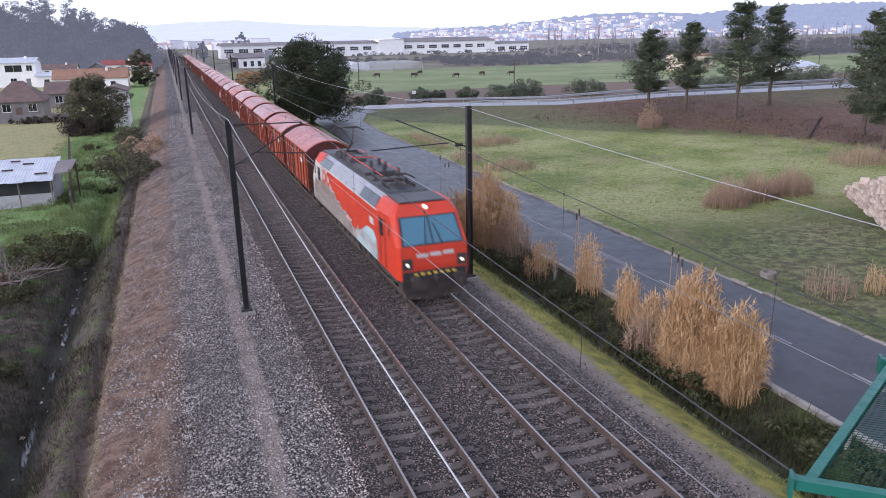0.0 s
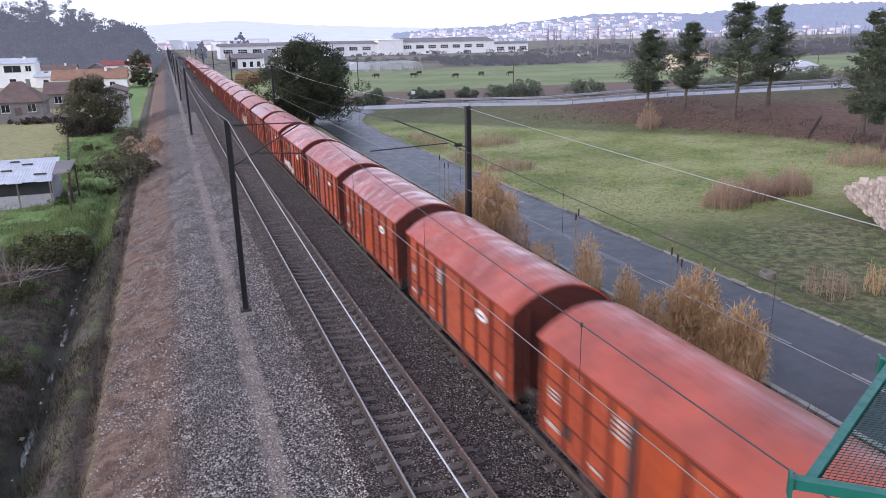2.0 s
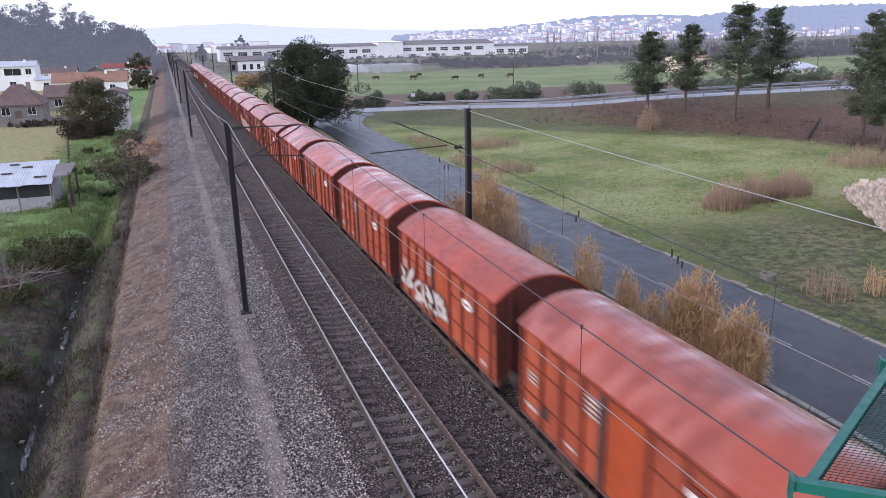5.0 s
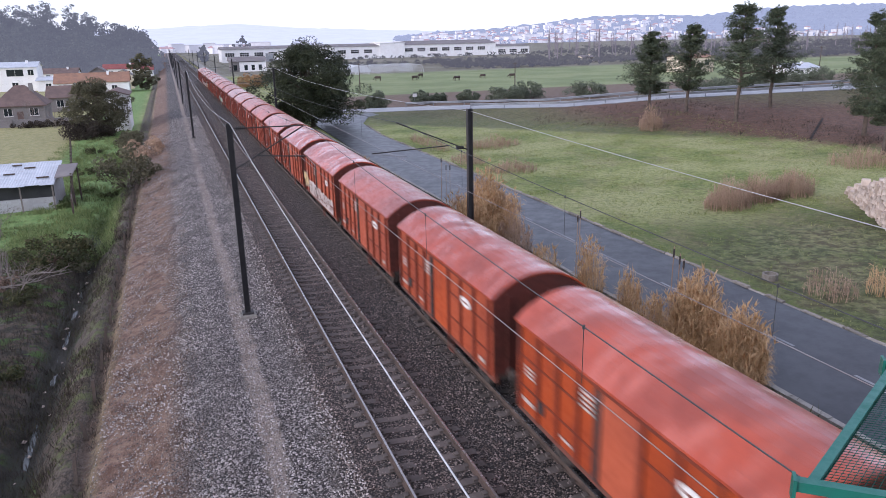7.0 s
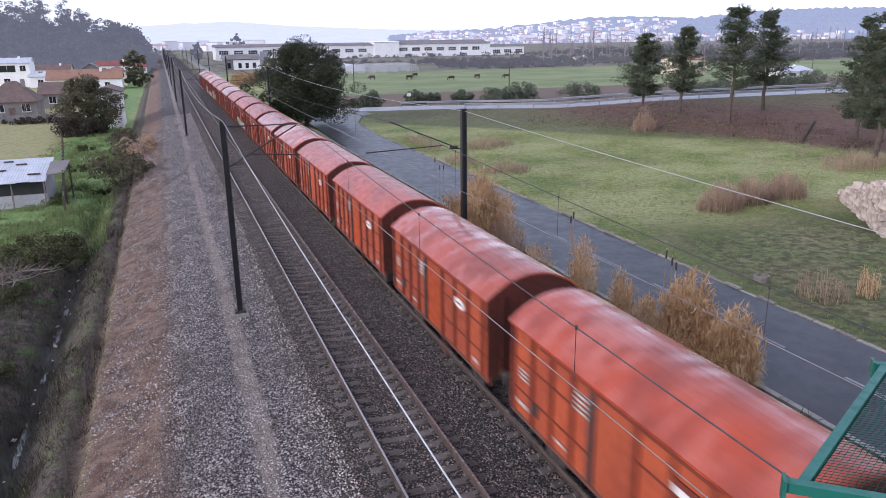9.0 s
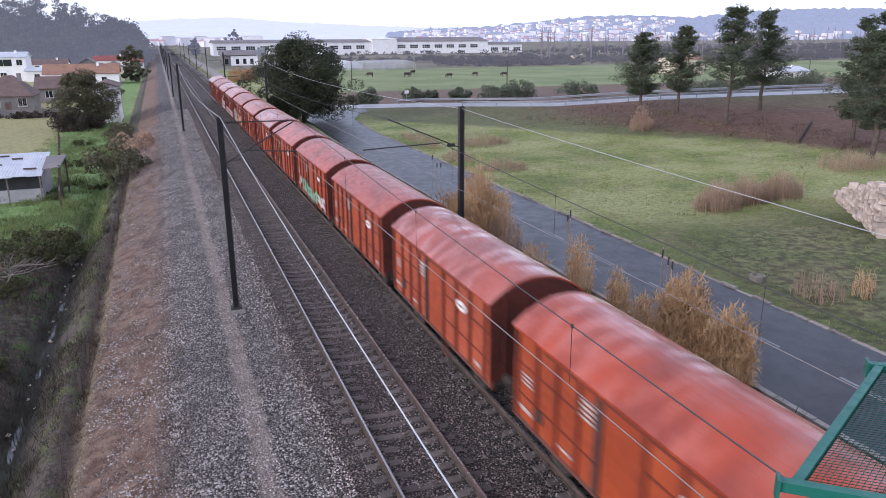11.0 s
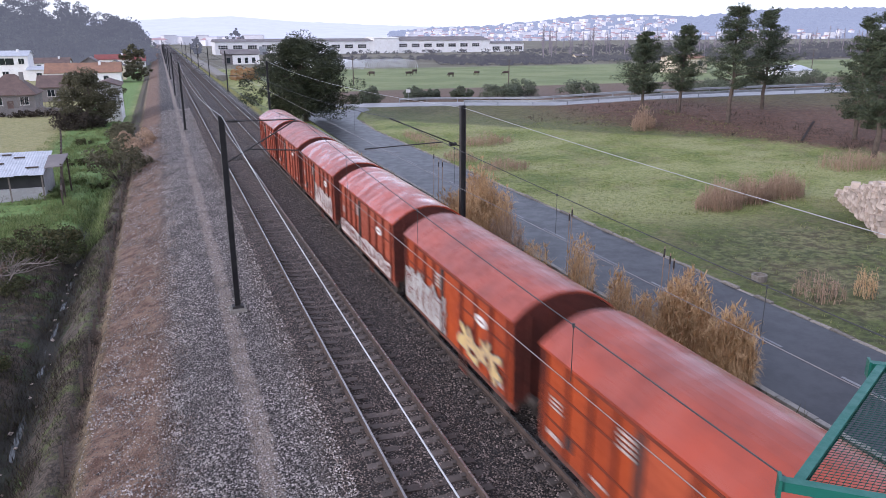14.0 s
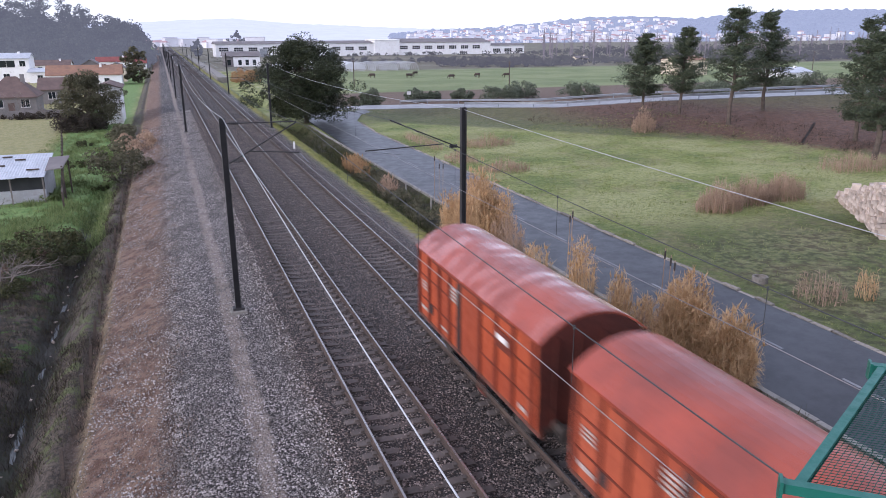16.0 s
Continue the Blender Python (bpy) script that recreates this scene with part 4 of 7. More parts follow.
        for i in range(7):
            tick = Shape()
            tick.box(-0.85 + i * 0.26, -0.70 + i * 0.26, y[0] - way * 0.02 - 0.008, y[0] - way * 0.02 + 0.008, 1.17, 1.25)
            part("front_mark", tick, YELLOW, c)
        buffers(lo, y_face, -way)
        beam = Shape()
        beam.box(-W * 0.92, W * 0.92, *sorted((y_face, y_face + way * 0.5)), 0.55, 0.98)
        beam.box(-1.2, 1.2, *sorted((y_face + way * 0.1, y_face + way * 0.2)), 0.18, 0.55)
        part("headstock", beam, GRIME, lo, "sooty headstock and rail guard")
        hook = Shape()
        hook.box(-0.06, 0.06, *sorted((y_face, y_face - way * 0.3)), 0.95, 1.08)
        part("coupling_hook", hook, GRIME, lo)
        return c

    cab(0.0, 1, LOCO_RED, "red cab with a sloping windscreen")
    cab(L, -1, LOCO_WHITE, "white cab with a red roof edge")
    loft("body", [hoop(2.98, W, 3.76, 3.22), hoop(L - 2.98, W, 3.76, 3.22)], LOCO_RED, "red body sides")
    s = Shape()
    s.run([(-W * 0.655, 3.70), (W * 0.655, 3.70), (W * 0.655, 3.80), (-W * 0.655, 3.80)], 1.6, L - 1.6)
    roof = part("roof", s, LOCO_ROOF, lo, "flat dark grey equipment roof")
    for side in (-1, 1):
        g = Shape()                            # pale grille panels along the roof edge
        for i in range(9):
            y0 = 3.2 + i * 1.31
            q = [(side * W * 1.004, y0, 3.25), (side * W * 1.004, y0 + 1.25, 3.25), (side * W * 0.815, y0 + 1.25, 3.67), (side * W * 0.815, y0, 3.67)]
            g.slot = 1 if i in (0, 1, 7, 8) else 0
            g.face(*(q if side > 0 else reversed(q)))
            g.face(*[(p[0] - side * 0.02, p[1], p[2] - 0.01) for p in (reversed(q) if side > 0 else q)])
        part("grille_panel", g, [SILVER, GLASS], lo, "pale grey roof-edge grilles")
        sx = side * (W + 0.006)
        g = Shape()
        g.box(sx - 0.008, sx + 0.008, 3.0, L - 0.6, 0.99, 1.45)
        part("lower_panel", g, LOCO_GREY, lo, "dirty grey lower side")
        g = Shape()                            # brown-grey sprayed mass with a ragged top that climbs to the rear
        rng = random.Random(19)
        ys = [6.9 + (L - 7.5) * i / 44 for i in range(45)]
        tops = [ramp(a, [(6.9, 1.10), (8.2, 1.62), (9.6, 1.85), (11.5, 2.25), (L - 3.2, 2.5), (L - 1.6, 2.3), (L - 0.6, 1.9)]) + 0.10 * math.sin(a * 5.1) + rng.uniform(-0.07, 0.07) for a in ys]
        for i in range(44):
            q = [(sx + side * 0.006, ys[i], 1.0), (sx + side * 0.006, ys[i + 1], 1.0), (sx + side * 0.006, ys[i + 1], tops[i + 1]), (sx + side * 0.006, ys[i], tops[i])]
            g.face(*(q if side > 0 else reversed(q)))
            g.face(*[(a - side * 0.003, b, d) for a, b, d in (reversed(q) if side > 0 else q)])
        part("spray_mass", g, RUSTY_GREY, lo, "brown-grey sprayed mass with a ragged edge")
        g = Shape()
        for i in range(44):                    # its pale outline
            q = [(sx + side * 0.010, ys[i], tops[i] - 0.02), (sx + side * 0.010, ys[i + 1], tops[i + 1] - 0.02), (sx + side * 0.010, ys[i + 1], tops[i + 1] + 0.05), (sx + side * 0.010, ys[i], tops[i] + 0.05)]
            g.face(*(q if side > 0 else reversed(q)))
        part("spray_outline", g, SPRAY_GREY, lo, "pale ragged spray outline")
        g = Shape()
        g.box(sx - 0.012, sx + 0.012, 3.0, L - 3.0, 3.18, 3.25)
        part("side_line", g, LOCO_WHITE, lo, "thin white line")
        g = Shape()
        g.box(sx - 0.012, sx + 0.012, 3.5, 4.15, 2.42, 2.70)
        part("number_panel", g, LOCO_WHITE, lo, "pale number panel")
        g = Shape()                            # white field behind the emblem
        pts = [(11.9, 2.30), (L - 3.02, 2.56), (L - 3.02, 3.15), (12.9, 3.15)]
        g.face(*[(sx + side * 0.008, a, b) for a, b in (reversed(pts) if side < 0 else pts)])
        g.face(*[(sx + side * 0.004, a, b) for a, b in (pts if side < 0 else reversed(pts))])
        part("white_field", g, LOCO_WHITE, lo, "white side field")
        for i, y0 in enumerate((12.75, 13.75)):  # plain rings in place of the operator's sign
            n = 16
            g = Shape()
            for j in range(n):
                a, b = [2 * math.pi * q / n for q in (j, j + 1)]
                q = [(y0 + r0 * math.cos(t), 2.74 + r0 * 0.82 * math.sin(t)) for r0, t in ((0.46, a), (0.46, b), (0.24, b), (0.24, a))]
                g.face(*[(sx + side * 0.016, c, d) for c, d in (q if side > 0 else reversed(q))])
            part("emblem", g, LOCO_RED, lo, "plain red ring emblem")
        g = Shape()                            # dark shoulder between grilles and roof
        q = [(side * W * 0.81, 2.9, 3.675), (side * W * 0.81, L - 2.9, 3.675), (side * W * 0.64, L - 2.9, 3.785), (side * W * 0.64, 2.9, 3.785)]
        g.face(*(q if side > 0 else reversed(q)))
        g.face(*[(c[0] - side * 0.02, c[1], c[2] - 0.02) for c in (reversed(q) if side > 0 else q)])
        part("roof_shoulder", g, SILVER, lo)
        dr = Shape()
        dr.box(sx - 0.01, sx + 0.012, 1.75, 1.80, 1.05, 3.1)
        dr.box(sx - 0.01, sx + 0.012, 2.50, 2.55, 1.05, 3.1)
        part("cab_door_seam", dr, BLACK, lo)
    field = Shape()                            # pale blue sprayed area low on the side
    pts = [(3.1, 1.0), (6.6, 1.0), (6.9, 1.35), (5.6, 1.75), (4.6, 2.15), (3.6, 2.2), (3.1, 1.9)]
    field.face(*[(-W - 0.016, a, b) for a, b in reversed(pts)])
    field.face(*[(-W - 0.012, a, b) for a, b in pts])
    part("spray_area", field, SPRAY_BLUE, lo, "pale blue sprayed area")
    scrawl(lo, 3.3, 6.4, 1.05, 1.8, SPRAY_GREY, 3, -W - 0.03, LOCO_WHITE, 0.45)
    scrawl(lo, 8.4, 16.4, 1.12, 2.0, RUSTY_GREY, 4, -W - 0.022, SPRAY_GREY, 0.42)
    scrawl(lo, 7.4, 8.8, 1.5, 2.0, LOCO_WHITE, 6, -W - 0.03, LOCO_RED, 0.5)
    # roof equipment
    for q in ((-0.8, 0.8, 6.0, 7.0, 3.8, 3.86), (-0.75, 0.75, 7.4, 10.4, 3.8, 3.95), (-0.6, 0.3, 11.2, 12.6, 3.8, 4.0)):
        s = Shape()
        s.box(*q)
        part("roof_box", s, LOCO_ROOF, roof)
    for x, y in ((0.45, 8.2), (-0.1, 8.8), (0.45, 9.3), (-0.5, 10.7), (0.55, 6.4), (-0.55, 6.6), (-0.6, 12.2), (-0.6, 13.2), (0.2, 7.6)):
        s = Shape()
        s.beam((x, y, 3.8), (x, y, 4.28), 0.07, n=8)
        for i in range(4):
            s.beam((x, y, 3.86 + i * 0.1), (x, y, 3.90 + i * 0.1), 0.12, n=10)
        part("insulator", s, LOCO_ROOF, roof)
    s = Shape()
    s.beam((-0.55, 5.0, 4.18), (-0.55, 14.5, 4.18), 0.025, n=6)
    s.beam((0.5, 6.2, 4.18), (0.5, 10.5, 4.18), 0.025, n=6)
    s.beam((-0.55, 10.6, 4.18), (0.5, 10.4, 4.18), 0.025, n=6)
    part("roof_busbar", s, LOCO_RED, roof, "red-painted busbar")
    for y0 in (3.1, 12.9):                     # flat black sheets drawn as the shade in the wells round the pantographs
        s = Shape()
        s.box(-0.85, 0.85, y0, y0 + 1.9, 3.80, 3.825)
        part("roof_well_shade", s, BLACK, roof, "flat black sheet for the shade in a roof well")

    def pantograph(y, raised):
        p = Shape()
        for x in (-0.55, 0.55):
            p.beam((x, y - 0.6, 3.9), (x, y + 0.6, 3.9), 0.035)
            p.beam((x, y - 0.5, 3.78), (x, y - 0.5, 3.9), 0.06, n=8)
            p.beam((x, y + 0.5, 3.78), (x, y + 0.5, 3.9), 0.06, n=8)
        p.beam((-0.6, y + 0.5, 3.93), (0.6, y + 0.5, 3.93), 0.05)
        base = part("pantograph", p, GRIME, lo, "raised pantograph" if raised else "folded pantograph")
        knee = Vector((0.0, y - 0.9, 4.62) if raised else (0.0, y - 1.2, 4.02))
        head = Vector((0.0, y + 0.1, 5.26) if raised else (0.0, y + 0.55, 4.14))
        p = Shape()
        p.beam((0, y + 0.5, 3.95), knee, 0.045)
        part("lower_arm", p, GRIME, base)
        for x in (-0.35, 0.35):
            p = Shape()
            p.beam(knee, (x, head.y, head.z), 0.022)
            part("upper_arm", p, GRIME, base)
        for d in (-0.16, 0.16):
            p = Shape()
            p.tube([(x, head.y + d, head.z + h) for x, h in ((-0.9, -0.14), (-0.55, 0.04), (0.55, 0.04), (0.9, -0.14))], 0.03, 6)
            part("collector_bow", p, GRIME, base)

    pantograph(4.6, False)
    pantograph(L - 3.7, True)
    for yb in (4.4, L - 4.4):
        s = Shape()
        for side in (-1, 1):
            s.box(side * 1.12 - 0.08, side * 1.12 + 0.08, yb - 2.1, yb + 2.1, 0.45, 0.75)
            s.box(side * 1.12 - 0.1, side * 1.12 + 0.1, yb - 0.5, yb + 0.5, 0.3, 0.9)
        part("bogie_frame", s, GRIME, lo)
        for d in (-1.45, 1.45):
            LOCO_WHEELS.append((wheelset(lo, yb + d, 0.56), yb + d))
    s = Shape()
    s.box(-1.3, 1.3, 6.8, L - 6.8, 0.35, 0.98)
    s.box(-1.42, 1.42, 0.4, L - 0.4, 0.80, 0.985)
    part("underframe", s, GRIME, lo)
    for side in (-1, 1):
        for i in range(12):
            b = Shape()
            b.box(side * 1.47 - 0.03, side * 1.47 + 0.03, 3.2 + i * 1.0, 3.6 + i * 1.0, 0.72, 0.92)
            part("step_box", b, GRIME, lo)
    return lo


loco = build_loco()
wagon, wagon_boarded = build_wagon(True), build_wagon(False)
BOARDED = (3, 6, 14, 21, 24, 28, 29)           # wagons with a sign board in place of the oval plate
train, used = [], set()
for i in range(WAGONS):
    base = wagon_boarded if i in BOARDED else wagon
    train.append(copy_thing(base, Matrix()) if base.name in used else base)
    used.add(base.name)
GRAFFITI = {4: [(3.6, 8.0, 1.10, 1.75, SPRAY_PALE, 1)], 7: [(3.6, 8.2, 1.15, 2.2, SPRAY_PALE, 16)],
            13: [(0.3, 7.2, 1.05, 1.95, SPRAY_PALE, 2, True), (7.4, 8.6, 1.3, 2.2, SPRAY_YELLOW, 5)],
            21: [(2.4, 6.6, 1.05, 1.85, SPRAY_GREEN, 7), (0.4, 1.8, 1.05, 1.75, SPRAY_PALE, 15), (7.0, 7.7, 1.5, 2.0, SPRAY_PALE, 8)],
            25: [(4.6, 8.5, 1.05, 2.5, SPRAY_GREY, 9, True), (0.6, 3.3, 1.05, 2.2, SPRAY_YELLOW, 10)],
            26: [(0.3, 8.5, 1.03, 1.75, SPRAY_PALE, 11, True)], 27: [(0.4, 4.7, 1.03, 2.25, SPRAY_PALE, 12, True)]}
for i, blocks in GRAFFITI.items():
    train[i]["label"] = "rust-red covered goods wagon with graffiti along its side"
    for b in blocks:
        if b[6:]:
            sprayed(train[i], *b[:6])
            scrawl(train[i], b[0], b[1], b[2], b[3] - 0.1, RIB, b[5], outline=SPRAY_GREY, fat=0.38)
        else:
            scrawl(train[i], *b[:6])


# ---------------------------------------------------------------- far distance


def build_hill(name, knots, y0, y1, material, label, woods, seed):
    """A range of hills: a slope from y0 up to a crest at y1; knots give (x / y, rise / y) of the crest."""
    s_v, s_f = [], []
    cols, rows = 220, 14
    a0, a1 = knots[0][0], knots[-1][0]
    for j in range(rows + 1):
        k = j / rows
        y = y0 + (y1 - y0) * k
        for i in range(cols + 1):
            a = a0 + (a1 - a0) * i / cols
            top = EYE[2] + ramp(a, knots) * y1
            z = -3 + (top + 3) * (k ** 0.8)
            z += woods * k * (noise.noise((a * 90, k * 6, seed)) + 0.6 * noise.noise((a * 260, k * 15, seed + 4)))
            s_v.append((a * y, y, z))
    for i in range(cols + 1):
        a = a0 + (a1 - a0) * i / cols
        s_v.append((a * (y1 + 500), y1 + 500, -3))
    for j in range(rows + 1):
        for i in range(cols):
            p = j * (cols + 1) + i
            s_f.append((p, p + 1, p + cols + 2, p + cols + 1))
    me = bpy.data.meshes.new(name)
    me.from_pydata(s_v, [], s_f)
    me.materials.append(material)
    return tagged(new(name, me), label, "hill", kind="structure")


FAR_RIDGE = [(-0.6, 0.012), (-0.2, 0.016), (-0.037, 0.0171), (0.029, 0.021), (0.091, 0.0232), (0.163, 0.0175), (0.262, 0.0135), (0.352, 0.0105), (0.7, 0.012), (1.3, 0.012)]
TOWN_RIDGE = [(0.30, 0.004), (0.352, 0.0075), (0.457, 0.012), (0.521, 0.0176), (0.616, 0.027), (0.718, 0.029), (0.816, 0.0262), (0.917, 0.0358), (1.025, 0.041), (1.127, 0.043), (1.30, 0.044), (1.7, 0.03)]
WOOD_RIDGE = [(-0.75, 0.035), (-0.30, 0.032), (-0.171, 0.028), (-0.115, 0.020), (-0.08, 0.012), (-0.046, 0.008), (-0.024, 0.001), (-0.014, -0.022)]
build_hill("backdrop_far_hills", FAR_RIDGE, 2600, 3800, HILL_FAR, "far hills, winter haze painted in as a pale blue glow", 5, 2)
build_hill("backdrop_town_hill", TOWN_RIDGE, 1250, 2300, HILL_NEAR, "wooded hill behind the town, haze painted in as a glow", 9, 6)
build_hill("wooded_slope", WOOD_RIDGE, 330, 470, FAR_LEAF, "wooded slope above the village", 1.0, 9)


def clump(s, c, r, n, size, flat=0.7, rng=random, slim=1.0):
    """Leaves scattered through a ragged ball."""
    for _ in range(n):
        d = Vector((rng.gauss(0, 1), rng.gauss(0, 1), rng.gauss(0, 1)))
        d = d.normalized() * (r * rng.uniform(0.45, 1.0) ** 0.6)
        p = Vector(c) + Vector((d.x, d.y, d.z * flat))
        u = Vector((rng.uniform(-1, 1), rng.uniform(-1, 1), rng.uniform(-0.7, 0.7))).normalized()
        w = u.cross(Vector((rng.uniform(-1, 1), rng.uniform(-1, 1), rng.uniform(-1, 1)))).normalized()
        a, b = size * rng.uniform(0.6, 1.2), size * rng.uniform(0.35, 0.7) * slim
        s.face(p - u * a, p - w * b, p + u * a, p + w * b)


def limb(s, p, q, r0, r1, n=6, kinks=3, wob=0.12, rng=random):
    """A crooked tapering branch."""
    p, q = Vector(p), Vector(q)
    pts = [p]
    for i in range(1, kinks + 1):
        nxt = p.lerp(q, i / kinks)
        if i < kinks:
            d = (q - p).length * wob
            nxt += Vector((rng.uniform(-d, d), rng.uniform(-d, d), rng.uniform(-d, d) * 0.5))
        pts.append(nxt)
    s.tube(pts, r0, n, r1)


def broad_tree(name, label, x, y, z, h, rad, low, leaf, seed, clumps=70, per=130, size=0.20, group=""):
    """An evergreen broad-leaved tree with a wide uneven crown."""
    rng = random.Random(seed)
    t = thing(name, label, "tree", pose(x, y, z), group=group)
    s = Shape()
    limb(s, (0, 0, -0.3), (0.2, 0.1, h * 0.45), h * 0.032, h * 0.02, 9, 3, 0.05, rng)
    c = Shape()
    for i in range(clumps):
        a, b = rng.uniform(0, 2 * math.pi), rng.uniform(-0.9, 1)
        g = rng.uniform(0.45, 1.0) * (1 + 0.30 * math.sin(3 * a + seed) * math.cos(2.5 * b) + 0.22 * math.sin(5 * a + 4 * b))
        rr = math.sqrt(max(0.05, 1 - b * b)) * rad * g * (1.0 + 0.06 * (b < 0.1) - 0.12 * (b > 0.5))
        cz = low + (h - low) * (0.5 + 0.47 * b * (0.72 + 0.28 * g))
        p = (rr * math.cos(a), rr * math.sin(a), cz)
        if i % 4 == 0:
            limb(s, (0.1, 0.05, h * rng.uniform(0.2, 0.45)), p, h * 0.010, h * 0.002, 5, 3, 0.1, rng)
        clump(c, p, rng.uniform(0.09, 0.21) * rad + 0.22, per, size, 0.75, rng)
    part("trunk", s, BARK, t)
    part("crown", c, leaf, t, "ragged dense leafy crown")
    return t


def pine(x, y, z, h, rad, bare, seed, lean=0.0):
    """A tall pine: bare lower trunk, level whorls of limbs with needle tufts."""
    rng = random.Random(seed)
    t = thing("pine_tree", "tall dark green pine with a bare lower trunk", "tree", pose(x, y, z), group="pines on the bank")
    s, c = Shape(), Shape()
    limb(s, (0, 0, -0.4), (lean, 0, h * 0.97), h * 0.022, 0.05, 8, 5, 0.012, rng)
    zc = h * bare
    while zc < h * 0.98:
        k = (zc - h * bare) / (h * (1 - bare))
        reach = rad * (0.60 + 2.2 * k if k < 0.16 else 0.95 * (1 - (k - 0.16) / 0.86) ** 0.72 + 0.05)
        for _ in range(rng.randint(5, 8)):
            a = rng.uniform(0, 2 * math.pi)
            r = reach * rng.uniform(0.45, 1.15)
            base = Vector((lean * zc / h, 0, zc))
            tip = base + Vector((r * math.cos(a), r * math.sin(a), r * rng.uniform(-0.05, 0.5)))
            limb(s, base, tip, 0.05, 0.015, 4, 2, 0.08, rng)
            for f in (0.35, 0.6, 0.82, 1.0):
                clump(c, base.lerp(tip, f) + Vector((0, 0, 0.12)), 0.30 + 0.11 * r, 46, 0.20, 0.65, rng, 0.3)
        zc += h * rng.uniform(0.038, 0.06)
    clump(c, (lean, 0, h * 0.98), 0.5, 90, 0.22, 1.5, rng, 0.3)
    part("trunk", s, BARK, t)
    part("crown", c, PINE_LEAF, t, "tufted dark green needles")
    return t


def shrub(name, label, x, y, z, rx, ry, h, leaf, seed, n=26, per=90, size=0.12, group="", twigs=True):
    rng = random.Random(seed)
    t = thing(name, label, "shrub", pose(x, y, z), group=group)
    c, s = Shape(), Shape()
    for _ in range(n):
        a, r = rng.uniform(0, 2 * math.pi), math.sqrt(rng.random())
        k = rng.random()
        p = (rx * r * math.cos(a), ry * r * math.sin(a), h * (0.15 + 0.75 * k * math.sqrt(max(0.1, 1 - r * r * 0.8))))
        clump(c, p, rng.uniform(0.16, 0.30) * min(rx, h) + 0.1, per, size, 0.8, rng)
        if twigs:
            limb(s, (p[0] * 0.3, p[1] * 0.3, -0.1), p, 0.03, 0.008, 4, 2, 0.1, rng)
    part("foliage", c, leaf, t)
    if twigs:
        part("stem", s, BARK, t)
    return t


def reeds(label, x, y, rx, ry, h, n, material, seed, plume=True, leafy_=5, group="reeds"):
    """A stand of dry reeds: upright stalks, hanging leaves, feathery heads."""
    rng = random.Random(seed)
    z = land(x, y)
    t = thing("reed_clump", label, "reeds", pose(x, y, z), group=group)
    s, heads = Shape(), Shape()
    for _ in range(n):
        a, r = rng.uniform(0, 2 * math.pi), math.sqrt(rng.random())
        bx, by = rx * r * math.cos(a), ry * r * math.sin(a)
        bz = land(x + bx, y + by) - z - 0.05
        hh = h * rng.uniform(0.55, 1.0) * (1.0 - 0.35 * r * r) * (0.82 + 0.28 * math.sin(bx * 2.1 + seed) * math.sin(by * 1.3 + seed))
        lean = Vector((rng.gauss(0, 0.07) * hh, rng.gauss(0, 0.07) * hh, hh))
        base = Vector((bx, by, bz))
        tip = base + lean
        side = Vector((rng.uniform(-1, 1), rng.uniform(-1, 1), 0)).normalized()
        w = side * 0.012
        s.face(base - w, base + w, tip + w * 0.5, tip - w * 0.5)
        for _ in range(leafy_):
            k = rng.uniform(0.25, 0.95)
            p = base.lerp(tip, k)
            d = Vector((rng.uniform(-1, 1), rng.uniform(-1, 1), 0)).normalized()
            ln = rng.uniform(0.18, 0.5) * min(1.0, h / 2.5)
            mid = p + d * ln * 0.5 + Vector((0, 0, ln * 0.35))
            end = p + d * ln + Vector((0, 0, ln * rng.uniform(-0.35, 0.45)))
            sd = (d.cross(Vector((0, 0, 1))) + Vector((0, 0, rng.uniform(-0.8, 0.8)))) * 0.010
            s.face(p - sd, p + sd, mid + sd, mid - sd)
            s.face(mid - sd, mid + sd, end)
        if plume and rng.random() < 0.5:
            for _ in range(8):
                d = Vector((rng.gauss(0, 0.10), rng.gauss(0, 0.10), rng.uniform(-0.15, 0.30)))
                sd = Vector((rng.uniform(-1, 1), rng.uniform(-1, 1), 0)).normalized() * 0.028
                heads.face(tip - sd, tip + sd, tip + d * 1.0 + Vector((0, 0, 0.05)))
    part("stand", s, material, t)
    if heads.f:
        part("plume", heads, material, t, "feathery dry seed heads")["kind"] = "stuff"
    return t


